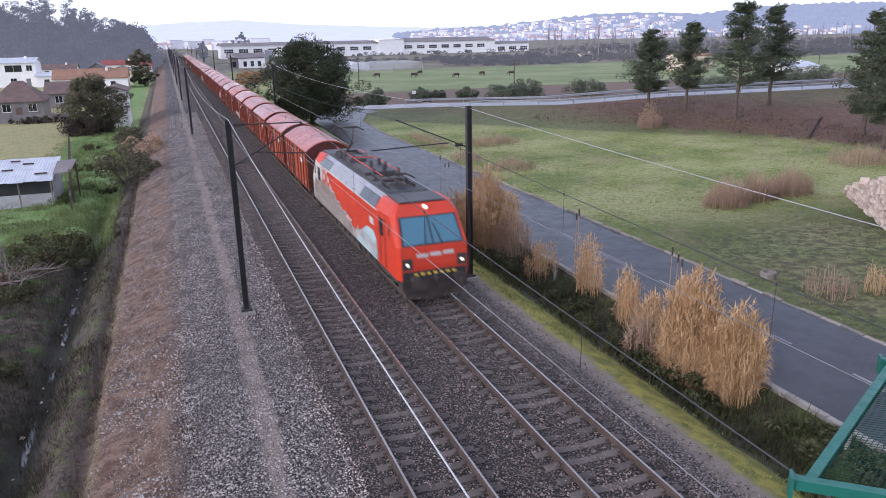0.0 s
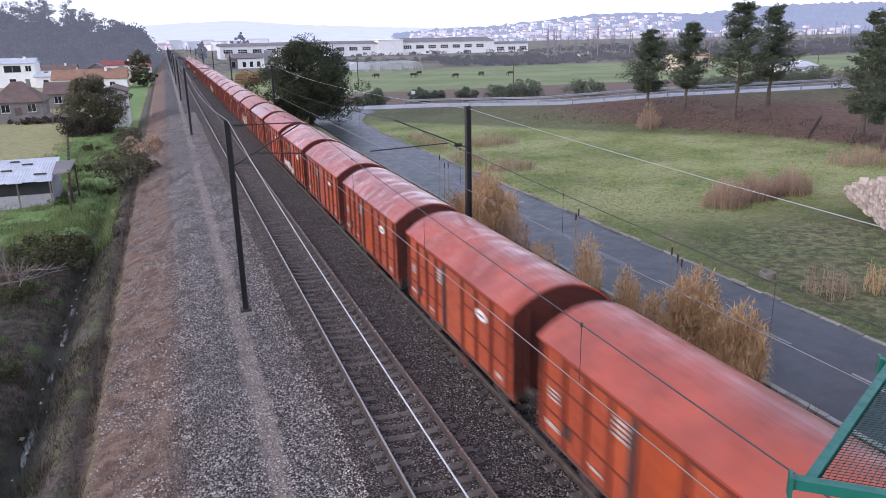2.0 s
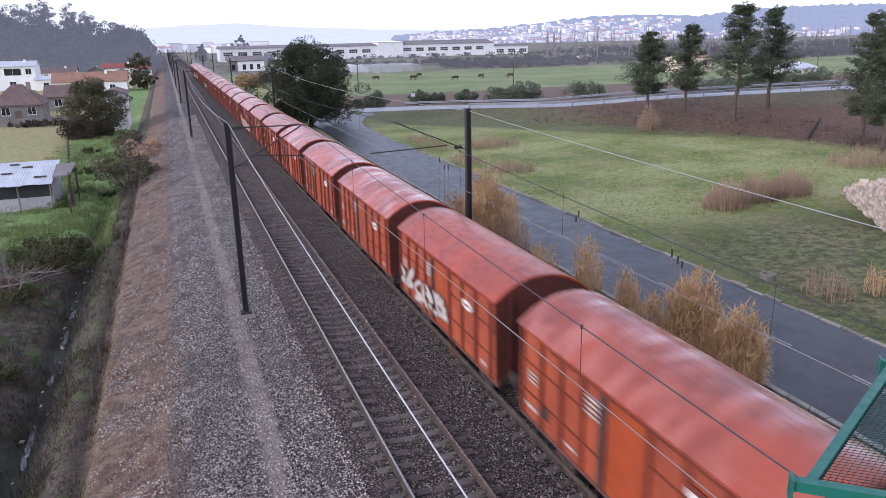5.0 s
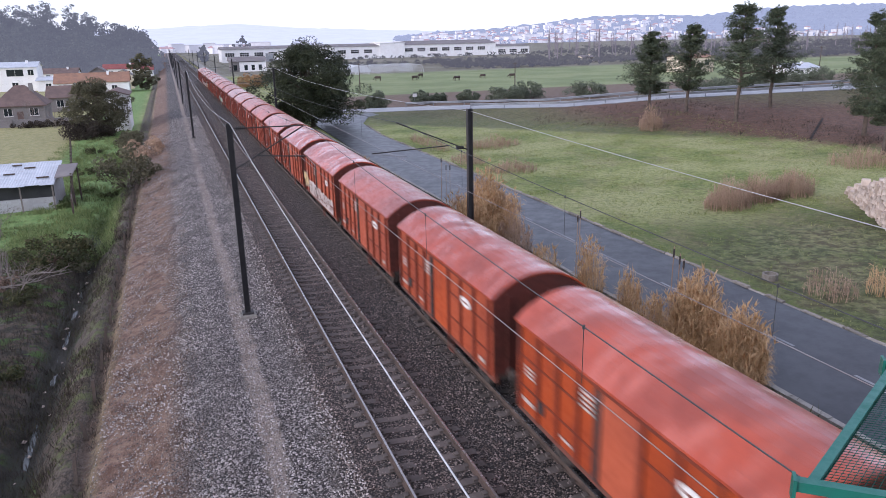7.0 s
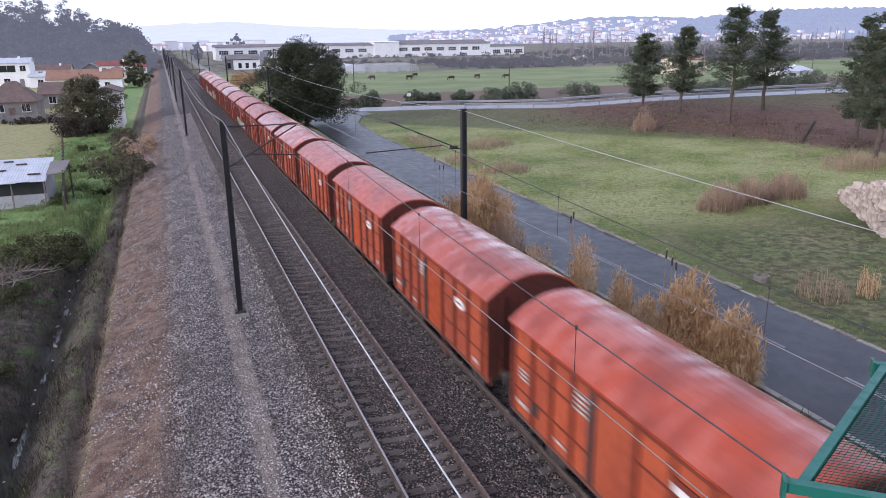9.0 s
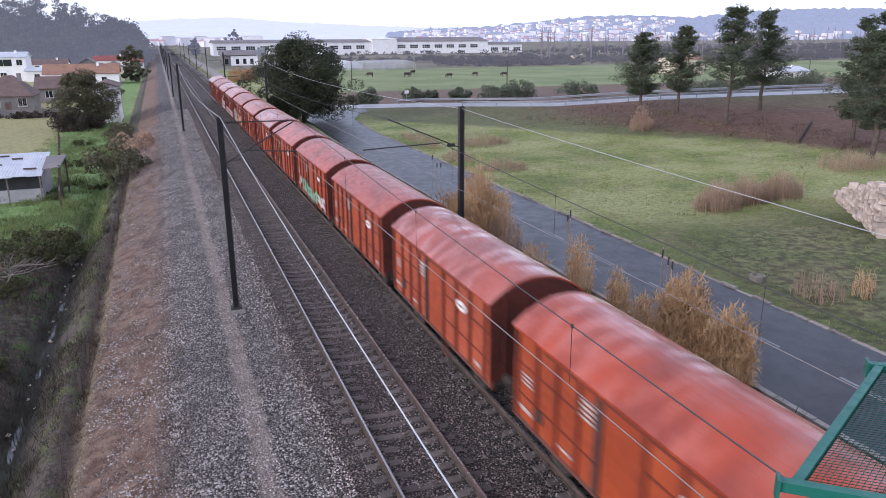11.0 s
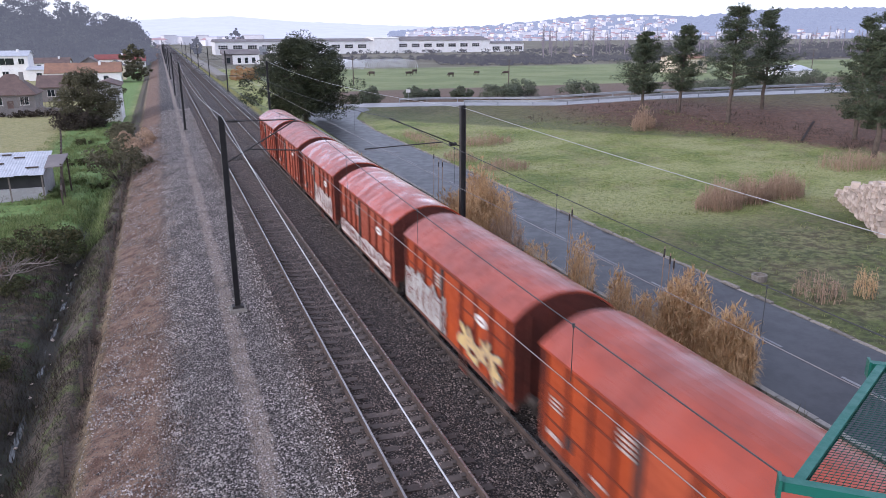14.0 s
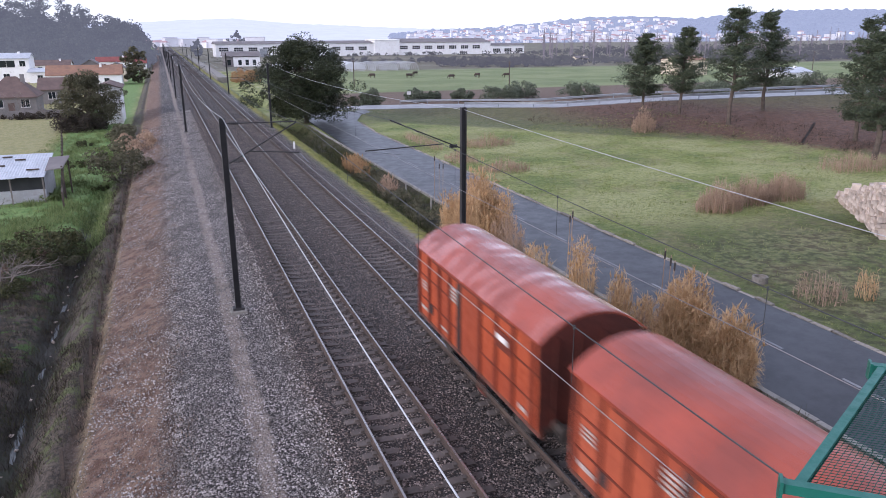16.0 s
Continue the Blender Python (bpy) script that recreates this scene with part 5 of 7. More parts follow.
def far_woods():
    """Trees too many and too far to count, as loose leaves."""
    rng = random.Random(31)
    s, tr = Shape(), Shape()
    for _ in range(330):                        # on the slope above the village
        k = rng.random() ** 0.8
        y = 318 + 150 * k
        a = -0.012 - rng.random() ** 1.3 * 0.26
        top = EYE[2] + ramp(a, WOOD_RIDGE) * 470
        kk = max(0.0, (y - 330) / 140)
        z = -3 + (top + 3) * kk ** 0.8
        tall = rng.uniform(7, 11) * (1.45 if a < -0.08 and rng.random() < 0.35 else 0.8)
        tr.beam((a * y, y, z - 1), (a * y, y, z + tall * 0.8), 0.22, n=4, taper=0.5)
        n = 5 if tall < 9 else 6
        for _ in range(n):
            c = (a * y + rng.gauss(0, 1.7), y + rng.gauss(0, 1.5), z + tall * rng.uniform(0.45, 1.0))
            clump(s, c, rng.uniform(1.1, 2.2), 32, 0.55, 0.7, rng)
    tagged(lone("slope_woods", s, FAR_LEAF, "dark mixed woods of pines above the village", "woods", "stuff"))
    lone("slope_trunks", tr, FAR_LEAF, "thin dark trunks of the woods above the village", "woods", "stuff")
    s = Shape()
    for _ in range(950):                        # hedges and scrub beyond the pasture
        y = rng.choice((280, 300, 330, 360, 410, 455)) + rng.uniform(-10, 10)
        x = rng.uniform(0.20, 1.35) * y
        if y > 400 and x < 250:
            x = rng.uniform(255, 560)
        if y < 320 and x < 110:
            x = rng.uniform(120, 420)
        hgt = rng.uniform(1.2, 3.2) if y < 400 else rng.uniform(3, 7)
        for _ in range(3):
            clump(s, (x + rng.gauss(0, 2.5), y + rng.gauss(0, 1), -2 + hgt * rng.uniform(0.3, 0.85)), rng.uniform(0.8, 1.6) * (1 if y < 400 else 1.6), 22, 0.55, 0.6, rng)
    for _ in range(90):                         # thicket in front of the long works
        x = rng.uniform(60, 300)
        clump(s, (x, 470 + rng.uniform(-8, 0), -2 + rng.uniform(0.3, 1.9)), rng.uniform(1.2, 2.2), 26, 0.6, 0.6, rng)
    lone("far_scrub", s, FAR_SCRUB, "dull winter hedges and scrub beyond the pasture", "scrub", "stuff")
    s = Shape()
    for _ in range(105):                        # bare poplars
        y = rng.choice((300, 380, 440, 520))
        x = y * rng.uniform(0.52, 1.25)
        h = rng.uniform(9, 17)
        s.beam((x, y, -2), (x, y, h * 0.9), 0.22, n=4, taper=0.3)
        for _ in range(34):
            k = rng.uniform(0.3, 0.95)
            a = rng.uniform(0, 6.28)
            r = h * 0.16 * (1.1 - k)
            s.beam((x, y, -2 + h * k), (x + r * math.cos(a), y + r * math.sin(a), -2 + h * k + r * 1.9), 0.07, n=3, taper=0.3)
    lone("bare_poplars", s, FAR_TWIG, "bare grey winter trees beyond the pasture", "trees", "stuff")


def town():
    """Pale houses over the hill, each a house of its own with walls, roof and window bands."""
    rng = random.Random(12)
    kinds = []
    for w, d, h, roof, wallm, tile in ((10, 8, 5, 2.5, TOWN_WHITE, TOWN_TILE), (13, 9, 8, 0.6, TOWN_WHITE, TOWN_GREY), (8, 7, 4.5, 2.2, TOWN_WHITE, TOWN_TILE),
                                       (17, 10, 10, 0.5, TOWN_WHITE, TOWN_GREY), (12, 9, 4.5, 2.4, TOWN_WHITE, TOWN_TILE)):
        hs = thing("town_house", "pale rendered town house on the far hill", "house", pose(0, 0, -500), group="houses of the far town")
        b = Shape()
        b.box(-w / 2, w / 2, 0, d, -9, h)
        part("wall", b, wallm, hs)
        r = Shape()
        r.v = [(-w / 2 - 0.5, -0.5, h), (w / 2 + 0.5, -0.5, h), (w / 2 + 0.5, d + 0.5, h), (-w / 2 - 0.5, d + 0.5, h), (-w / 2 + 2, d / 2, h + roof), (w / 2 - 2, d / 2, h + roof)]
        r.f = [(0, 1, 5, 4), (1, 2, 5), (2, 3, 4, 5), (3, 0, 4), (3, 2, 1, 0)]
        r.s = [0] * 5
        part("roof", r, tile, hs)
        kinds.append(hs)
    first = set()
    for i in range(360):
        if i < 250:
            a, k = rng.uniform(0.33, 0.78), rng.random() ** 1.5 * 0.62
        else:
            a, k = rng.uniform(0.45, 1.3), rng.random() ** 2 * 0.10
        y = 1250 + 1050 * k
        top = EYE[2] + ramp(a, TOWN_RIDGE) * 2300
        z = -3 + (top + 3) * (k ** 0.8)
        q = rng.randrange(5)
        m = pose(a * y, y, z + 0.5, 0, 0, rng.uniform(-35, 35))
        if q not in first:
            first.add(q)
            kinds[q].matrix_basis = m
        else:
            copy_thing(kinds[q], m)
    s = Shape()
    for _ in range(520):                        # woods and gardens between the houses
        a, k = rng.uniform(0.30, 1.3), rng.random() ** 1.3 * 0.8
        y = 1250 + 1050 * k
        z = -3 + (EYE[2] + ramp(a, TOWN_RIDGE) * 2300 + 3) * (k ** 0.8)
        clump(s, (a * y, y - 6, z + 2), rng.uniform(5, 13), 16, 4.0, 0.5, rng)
    lone("town_woods", s, HILL_NEAR, "trees among the houses of the far town, haze painted in", "woods", "stuff")
    for i in range(34):                         # along the line, below the far hills
        y = rng.uniform(900, 1300)
        q = rng.randrange(5)
        copy_thing(kinds[q], pose(y * rng.uniform(-0.035, 0.12), y, -3 + 3, 0, 0, rng.uniform(-30, 30)))


far_woods()
town()

# ---------------------------------------------------------------- buildings


def house(name, label, x0, x1, y0, y1, eave, ridge, wallm, tile, z0=-2.4, along="x", hip=0.0, windows=(), door=None, side_windows=()):
    """A pitched-roof house; windows are (x, z, width, height) on the front wall."""
    h = thing(name, label, "house", pose(x0, y0, z0))
    w, d, e, r = x1 - x0, y1 - y0, eave - z0, ridge - z0
    s = Shape()
    s.box(0, w, 0, d, -0.2, e)
    if along == "y":
        s.face((0, 0, e), (w, 0, e), (w / 2, 0, r - 0.05))
        s.face((0, d, e), (w / 2, d, r - 0.05), (w, d, e))
    elif not hip:
        s.face((0, 0, e), (0, d / 2, r - 0.05), (0, d, e))
        s.face((w, 0, e), (w, d, e), (w, d / 2, r - 0.05))
    part("wall", s, wallm, h)
    o, t = 0.35, 0.14
    s = Shape()
    if along == "x":
        a = [(-o, -o, e - 0.1), (w + o, -o, e - 0.1), (w + o, d + o, e - 0.1), (-o, d + o, e - 0.1), (hip - (0 if hip else o), d / 2, r), (w - hip + (0 if hip else o), d / 2, r)]
    else:
        a = [(-o, d + o, e - 0.1), (-o, -o, e - 0.1), (w + o, -o, e - 0.1), (w + o, d + o, e - 0.1), (w / 2, d + o, r), (w / 2, -o, r)]
    n = len(a)
    s.v = a + [(p[0], p[1], p[2] + t) for p in a]
    s.f = [(0 + n, 1 + n, 5 + n, 4 + n), (2 + n, 3 + n, 4 + n, 5 + n), (0, 4, 5, 1), (2, 5, 4, 3), (0, 1, 1 + n, n), (2, 3, 3 + n, 2 + n)]
    if hip:
        s.f += [(1 + n, 2 + n, 5 + n), (3 + n, 0 + n, 4 + n), (1, 5, 2), (3, 4, 0), (1, 2, 2 + n, 1 + n), (3, 0, n, 3 + n)]
    else:
        s.f += [(1, 5, 5 + n, 1 + n), (5, 2, 2 + n, 5 + n), (3, 4, 4 + n, 3 + n), (4, 0, n, 4 + n)]
    s.s = [0] * len(s.f)
    roof = part("roof", s, tile, h)
    if along == "x" and d < 30:
        c = Shape()
        c.box(w * 0.7, w * 0.7 + 0.6, d * 0.35, d * 0.35 + 0.6, e, r + 0.5)
        part("chimney", c, wallm, roof)
    for (x, z, a_, b_) in windows:
        g = Shape()
        g.box(x - x0, x - x0 + a_, -0.03, 0.05, z - z0, z - z0 + b_)
        win = part("window", g, GLASS, h)
        f = Shape()
        for q in ((x - x0 - 0.1, x - x0 + a_ + 0.1, -0.1, 0.02, z - z0 - 0.12, z - z0), (x - x0 - 0.06, x - x0, -0.05, 0.02, z - z0, z - z0 + b_),
                  (x - x0 + a_, x - x0 + a_ + 0.06, -0.05, 0.02, z - z0, z - z0 + b_), (x - x0 + a_ / 2 - 0.03, x - x0 + a_ / 2 + 0.03, -0.05, 0.02, z - z0, z - z0 + b_)):
            f.box(*q)
        part("window_frame", f, WHITE, win)
    if door:
        g = Shape()
        g.box(door - x0, door - x0 + 0.95, -0.05, 0.04, 0, 2.1)
        part("door", g, TILE_BROWN, h)
    return h


def village():
    house("village_house", "low grey house with a brown hipped tile roof", -28.0, -20.4, 140, 148, 0.6, 3.7, WALL_GREY, TILE_BROWN, hip=3.0, windows=[(-26.5, -1.0, 1.2, 1.2), (-22.6, -1.0, 1.2, 1.2)], door=-24.6)
    house("village_house", "low house with a dark brown tile roof", -22.6, -16.0, 160, 168, 0.5, 2.5, WALL_GREY, TILE_BROWN, windows=[(-21, -1.2, 1.2, 1.2), (-18.4, -1.2, 1.2, 1.2)])
    house("village_house", "white two-storey house with a flat pale roof", -45.5, -35.2, 240, 250, 4.6, 5.9, WALL_WHITE, TIN, windows=[(-43, 2.2, 4.2, 1.8), (-37.6, 2.4, 1.4, 1.5), (-42, -1, 1.5, 1.4)])
    house("village_house", "white single-storey annexe with a shallow roof", -35.2, -29.8, 236, 246, 0.9, 1.7, WALL_WHITE, TIN, windows=[(-33, -1.2, 1.3, 1.2)])
    house("village_house", "long white house with an orange tile roof", -28.3, -10.3, 217, 225, 0.7, 3.0, WALL_WHITE, TILE_ORANGE, windows=[(-27 + 3.1 * i, -1.4, 1.2, 1.2) for i in range(5)])
    house("village_house", "grey gabled house with a dark roof", -22.2, -16.0, 236, 244, 2.1, 4.1, WALL_GREY, ROOF_GREY, along="y", windows=[(-19.8, 0.4, 1.2, 1.2)])
    house("village_house", "pale gabled house with a grey roof", -15.0, -9.8, 234, 242, 1.4, 3.2, WALL_CREAM, ROOF_GREY, along="y", windows=[(-13.4, -0.6, 1.2, 1.2)])
    house("village_house", "long terrace with a red tile roof", -23.0, -10.0, 310, 318, 1.4, 3.0, WALL_WHITE, TILE_RED, windows=[(-21 + 3 * i, -0.8, 1.3, 1.3) for i in range(4)])
    house("village_house", "white and red house beside the line", -9.6, -5.4, 306, 314, 0.8, 2.2, WALL_WHITE, TILE_RED, windows=[(-8.6, -0.9, 1.2, 1.2)])
    house("village_house", "white terrace behind the village lane", -42, -30, 290, 300, 1.0, 2.6, WALL_WHITE, TILE_BROWN, windows=[(-40, -0.8, 1.3, 1.3), (-35, -0.8, 1.3, 1.3)])
    house("village_house", "white house end half hidden by ivy", -9.4, -6.1, 118, 127, 3.0, 3.6, WALL_WHITE, TILE_BROWN, along="y")
    s = Shape()
    s.box(-40, -13, 132.6, 132.9, -2.5, -1.0)
    for i in range(9):
        s.box(-39.5 + 3 * i, -39.2 + 3 * i, 132.5, 133.0, -2.5, -0.8)
    lone("garden_wall", s, WALL_GREY, "long grey block garden wall", "wall", "structure")
    # tin-roofed shed in the near garden
    sh = thing("garden_shed", "white garden shed with a stained pale tin roof", "shed", pose(-14.2, 63.0, -2.35))
    s = Shape()
    s.box(0, 4.7, 0.25, 5.6, -0.2, 2.1)
    s.box(0, 4.7, 0, 0.25, -0.2, 1.05)
    part("wall", s, WALL_SHED, sh)
    # black panel on the solid wall stands in for the shaded inside
    s = Shape()
    s.box(0.02, 4.68, 0.16, 0.247, 1.05, 2.08)
    part("opening_shade", s, BLACK, sh, "black panel for the shade inside the open front")
    for i in range(5):                          # overlapping sheets, some slipped
        s = Shape()
        x0, y0 = -0.3 + 1.02 * i, -0.55 + (0.0, 0.12, -0.05, 0.18, 0.02)[i]
        top = [(x0 + 0.105 * q, 0.025 * (q % 2) + 0.012 * (i % 2)) for q in range(11)]
        n = len(top)
        for yy, rise in ((y0, 2.12), (6.0, 3.05)):
            s.v += [(a, yy, rise + b) for a, b in top] + [(a, yy, rise + b - 0.03) for a, b in top]
        for q in range(n - 1):
            s.f += [(q, q + 1, 2 * n + q + 1, 2 * n + q), (n + q, 3 * n + q, 3 * n + q + 1, n + q + 1), (q, n + q, n + q + 1, q + 1)]
        s.s = [0] * len(s.f)
        part("roof_sheet", s, TIN, sh, "rust-stained pale tin sheet")
    for k, (xa, xb, ya) in enumerate(((0.9, 1.7, 2.6), (2.2, 3.0, 4.1), (3.4, 4.3, 1.2), (1.2, 1.9, 5.0))):
        p = Shape()                             # laths and stones that hold the sheets down
        za = 2.12 + 0.93 * (ya + 0.55) / 6.55 + 0.05
        p.box(xa, xb, ya, ya + 0.18, za, za + 0.09)
        part("lath", p, BARK, sh)
    for x in (0.05, 2.4, 4.65):
        p = Shape()
        p.box(x - 0.05, x + 0.05, -0.4, -0.3, -0.1, 2.1)
        part("post", p, TWIG, sh)
    p = Shape()
    p.face((4.8, 0.4, 2.5), (6.1, 0.2, 2.65), (6.3, 3.6, 3.1), (4.8, 3.8, 3.0))
    p.face((4.8, 3.8, 2.92), (6.3, 3.6, 3.02), (6.1, 0.2, 2.57), (4.8, 0.4, 2.42))
    p.face((4.8, 0.4, 2.42), (6.1, 0.2, 2.57), (6.1, 0.2, 2.65), (4.8, 0.4, 2.5))
    part("lean_to_roof", p, ROOF_GREY, sh, "dark sagging lean-to roof")
    for x, y in ((6.0, 0.4), (6.15, 3.4)):
        p = Shape()
        p.box(x - 0.06, x + 0.06, y - 0.06, y + 0.06, -0.2, 2.75)
        part("lean_to_post", p, BARK, sh)
    f = thing("garden_fence", "sagging dark wooden garden fence", "fence")
    for i in range(16):
        k = i / 15
        x, y = -8.0 - 4.6 * k, 60 + 42 * k
        p = Shape()
        p.box(x - 0.06, x + 0.06, y - 0.06, y + 0.06, land(x, y) - 0.2, land(x, y) + 1.25)
        part("post", p, BARK, f)
    r = Shape()
    for h in (0.4, 0.75, 1.1):
        r.beam((-8.0, 60, -2.3 + h), (-12.6, 102, -2.3 + h), 0.05, 0.04)
    part("fence_rail", r, BARK, f)


def works():
    """The long white factory beyond the pasture."""
    fac = thing("factory", "long white factory halls with grey shed roofs", "factory", pose(0, 490, -2.4))
    halls = ((33, 136, 8.4, 10.0, 30), (136, 153.5, 10.4, 11.0, 26), (152, 222, 8.6, 11.2, 34), (222, 249, 6.2, 7.6, 24))
    for i, (x0, x1, eave, ridge, deep) in enumerate(halls):
        s = Shape()
        off = 0.0 if i != 1 else -1.0
        s.box(x0, x1, off, deep, -1, eave)
        hall = part("wall", s, WALL_WHITE, fac, "white rendered hall")
        s = Shape()
        o = 0.6
        s.v = [(x0 - o, off - o, eave), (x1 + o, off - o, eave), (x1 + o, deep + o, eave), (x0 - o, deep + o, eave), (x0 - o, deep / 2, ridge), (x1 + o, deep / 2, ridge)]
        s.f = [(0, 1, 5, 4), (2, 3, 4, 5), (1, 2, 5), (3, 0, 4), (3, 2, 1, 0)]
        s.s = [0] * 5
        part("roof", s, WALL_WHITE if i == 1 else ROOF_GREY, fac)
        n = int((x1 - x0) // 9) if i != 1 else 0
        for j in range(n):
            x = x0 + 2 + j * 9
            w = Shape()
            w.box(x, x + 5.6, off - 0.12, off + 0.1, eave - 4.4, eave - 2.2)
            win = part("window", w, GLASS, hall)
            m = Shape()
            for q in range(5):
                m.box(x + q * 1.4 - 0.09, x + q * 1.4 + 0.09, off - 0.2, off, eave - 4.4, eave - 2.2)
            m.box(x, x + 5.6, off - 0.2, off, eave - 3.4, eave - 3.2)
            part("window_frame", m, WHITE, win)
        if i == 0:
            for x in (104, 60):
                g = Shape()
                g.box(x, x + 5, off - 0.14, off + 0.1, 0, 5.5)
                part("door", g, GALV, hall, "grey roller door")
            for j in range(14):
                g = Shape()
                g.box(x0 + 3 + 7 * j, x0 + 6 + 7 * j, 6, 8.5, eave + 0.6, eave + 0.75)
                part("skylight", g, TIN, hall)
    low = thing("station_shed", "low goods shed with a dark roof beside the line", "shed", pose(0, 330, -2.4))
    s = Shape()
    s.box(25.5, 40.0, 0, 12, -0.5, 4.6)
    part("wall", s, WALL_GREY, low)
    s = Shape()
    s.box(29.0, 40.2, -0.3, 0.1, 0, 4.4)
    part("front", s, WALL_WHITE, low, "white front wall")
    s = Shape()
    s.v = [(24.8, -1, 4.7), (40.8, -1, 4.7), (40.8, 13, 4.7), (24.8, 13, 4.7), (24.8, 6, 6.6), (40.8, 6, 6.6)]
    s.f = [(0, 1, 5, 4), (2, 3, 4, 5), (1, 2, 5), (3, 0, 4), (3, 2, 1, 0)]
    s.s = [0] * 5
    part("roof", s, ROOF_GREY, low)
    for x in (26.5, 31, 34, 37):
        g = Shape()
        g.box(x, x + 1.4, -0.36, 0.1, 1.0, 3.2)
        part("window", g, GLASS, low)
    s = Shape()
    s.box(13.6, 16.4, 205, 480, -1.6, -0.15)
    lone("platform", s, CONCRETE, "pale concrete station platform", "platform", "structure")
    house("villa", "cream two-storey villa behind the pines", 152.5, 163.0, 192, 202, 2.6, 3.4, WALL_CREAM, TILE_ORANGE, windows=[(154, 0.2, 1.6, 1.6), (159.5, 0.2, 1.6, 1.6), (157, -1.8, 1.3, 1.4)])
    house("barn", "low white barn with a pale blue roof", 164.5, 176.5, 163, 173, -0.3, 0.9, WALL_WHITE, TIN, windows=[(168, -1.6, 2, 0.8)])
    house("field_hut", "small brick field hut with a grey roof", 181.5, 188, 303, 308, 0.1, 1.0, WALL_CREAM, ROOF_GREY, windows=[(183, -1.2, 1.2, 1.2)], door=186)
    for i in range(7):                          # polytunnel hoops beyond the pasture
        t = thing("polytunnel", "bare white hoops of a polytunnel frame", "polytunnel", pose(62 + i * 4.4, 262 + i * 0.5, -2.1), group="polytunnels")
        for j in range(9):
            s = Shape()
            y = j * 2.6
            pts = [(2.0 * math.cos(math.pi * q / 8), y, 3.0 * math.sin(math.pi * q / 8)) for q in range(9)]
            s.tube(pts, 0.08, 4)
            part("hoop", s, POLY, t)
    for i in range(3):
        t = thing("greenhouse", "long low greenhouse under white film", "greenhouse", pose(46 + 12 * i, 282, -2.1), group="greenhouses")
        s = Shape()
        prof = [(4.6 * math.cos(math.pi * q / 10), 2.6 * math.sin(math.pi * q / 10)) for q in range(11)]
        s.run(prof, 0, 26)
        part("film", s, POLY, t)


village()
works()

# ---------------------------------------------------------------- the overhead line
LEFT_MASTS = [-32, 28.0, 88.0, 141.0, 195.0, 250.0, 305.0, 360.0, 420.0, 480.0]
RIGHT_MASTS = [-32, 28.4, 88.0, 146.0, 200.0, 255.0, 310.0, 365.0, 425.0]


def mast(x, y, way):
    """Steel mast with its cantilever; way is 1 when the track lies to +x."""
    z0 = -0.45
    t = thing("catenary_mast", "dark steel railway mast with a bracket arm", "catenary mast", pose(x, y, 0), group="masts of the overhead line")
    s = Shape()
    s.box(-0.11, -0.095, -0.11, 0.11, z0, 7.2)
    s.box(0.095, 0.11, -0.11, 0.11, z0, 7.2)
    s.box(-0.095, 0.095, -0.008, 0.008, z0, 7.2)
    part("post", s, STEEL, t, "dark steel H-section post")
    s = Shape()
    s.box(-0.32, 0.32, -0.32, 0.32, -1.0, z0 + 0.14)
    part("footing", s, CONCRETE, t, "square concrete footing", bevel=0.03)
    s = Shape()
    s.box(-0.22, 0.22, -0.2, 0.2, z0 + 0.14, z0 + 0.22)
    part("base_plate", s, STEEL, t)
    tip, low = (2.72 if way > 0 else 3.22), (2.78 if way > 0 else 4.30)
    zt = 6.97 if way > 0 else 6.83
    if way > 0:
        s = Shape()
        s.beam((way * 0.1, 0, zt + 0.03), (way * tip, 0, zt), 0.024, n=8)
        part("top_tube", s, STEEL, t)
    s = Shape()
    s.beam((way * 0.12, 0, 5.5), (way * tip, 0, zt - 0.03), 0.026, n=8)
    part("strut", s, STEEL, t)
    s = Shape()
    s.beam((way * 0.9, 0, 5.93 if way > 0 else 5.72), (way * low, 0, 5.78 if way > 0 else 5.61), 0.025, n=8)
    part("register_arm", s, STEEL, t)
    s = Shape()
    s.beam((way * low, 0, 5.76 if way > 0 else 5.6), (way * (3.1 if way > 0 else 2.75), 0, 5.38), 0.014, n=6)
    part("steady_arm", s, GALV, t)
    for (xa, za) in ((0.25, zt + 0.03), (0.3, 5.6))[0 if way > 0 else 1:]:
        ins = Shape()
        for j in range(5):
            ins.beam((way * (xa + 0.07 * j), 0, za), (way * (xa + 0.07 * j + 0.035), 0, za), 0.075, n=10)
        part("insulator", ins, STEEL, t, "dark ribbed insulator")
    return t


def wire(name, label, x, masts, high, low, r, material, zigzag=0.0, group="overhead wires"):
    """A wire hung from mast to mast."""
    s, pts = Shape(), []
    for i, (a, b) in enumerate(zip(masts, masts[1:])):
        n = 16
        xa, xb = x + zigzag * (-1) ** i, x - zigzag * (-1) ** i
        for j in range(n + (i == len(masts) - 2)):
            k = j / n
            pts.append((xa + (xb - xa) * k, a + (b - a) * k, low + (high - low) * (2 * k - 1) ** 2))
    s.tube(pts, r, 5)
    return lone(name, s, material, label, "wire", group=group)


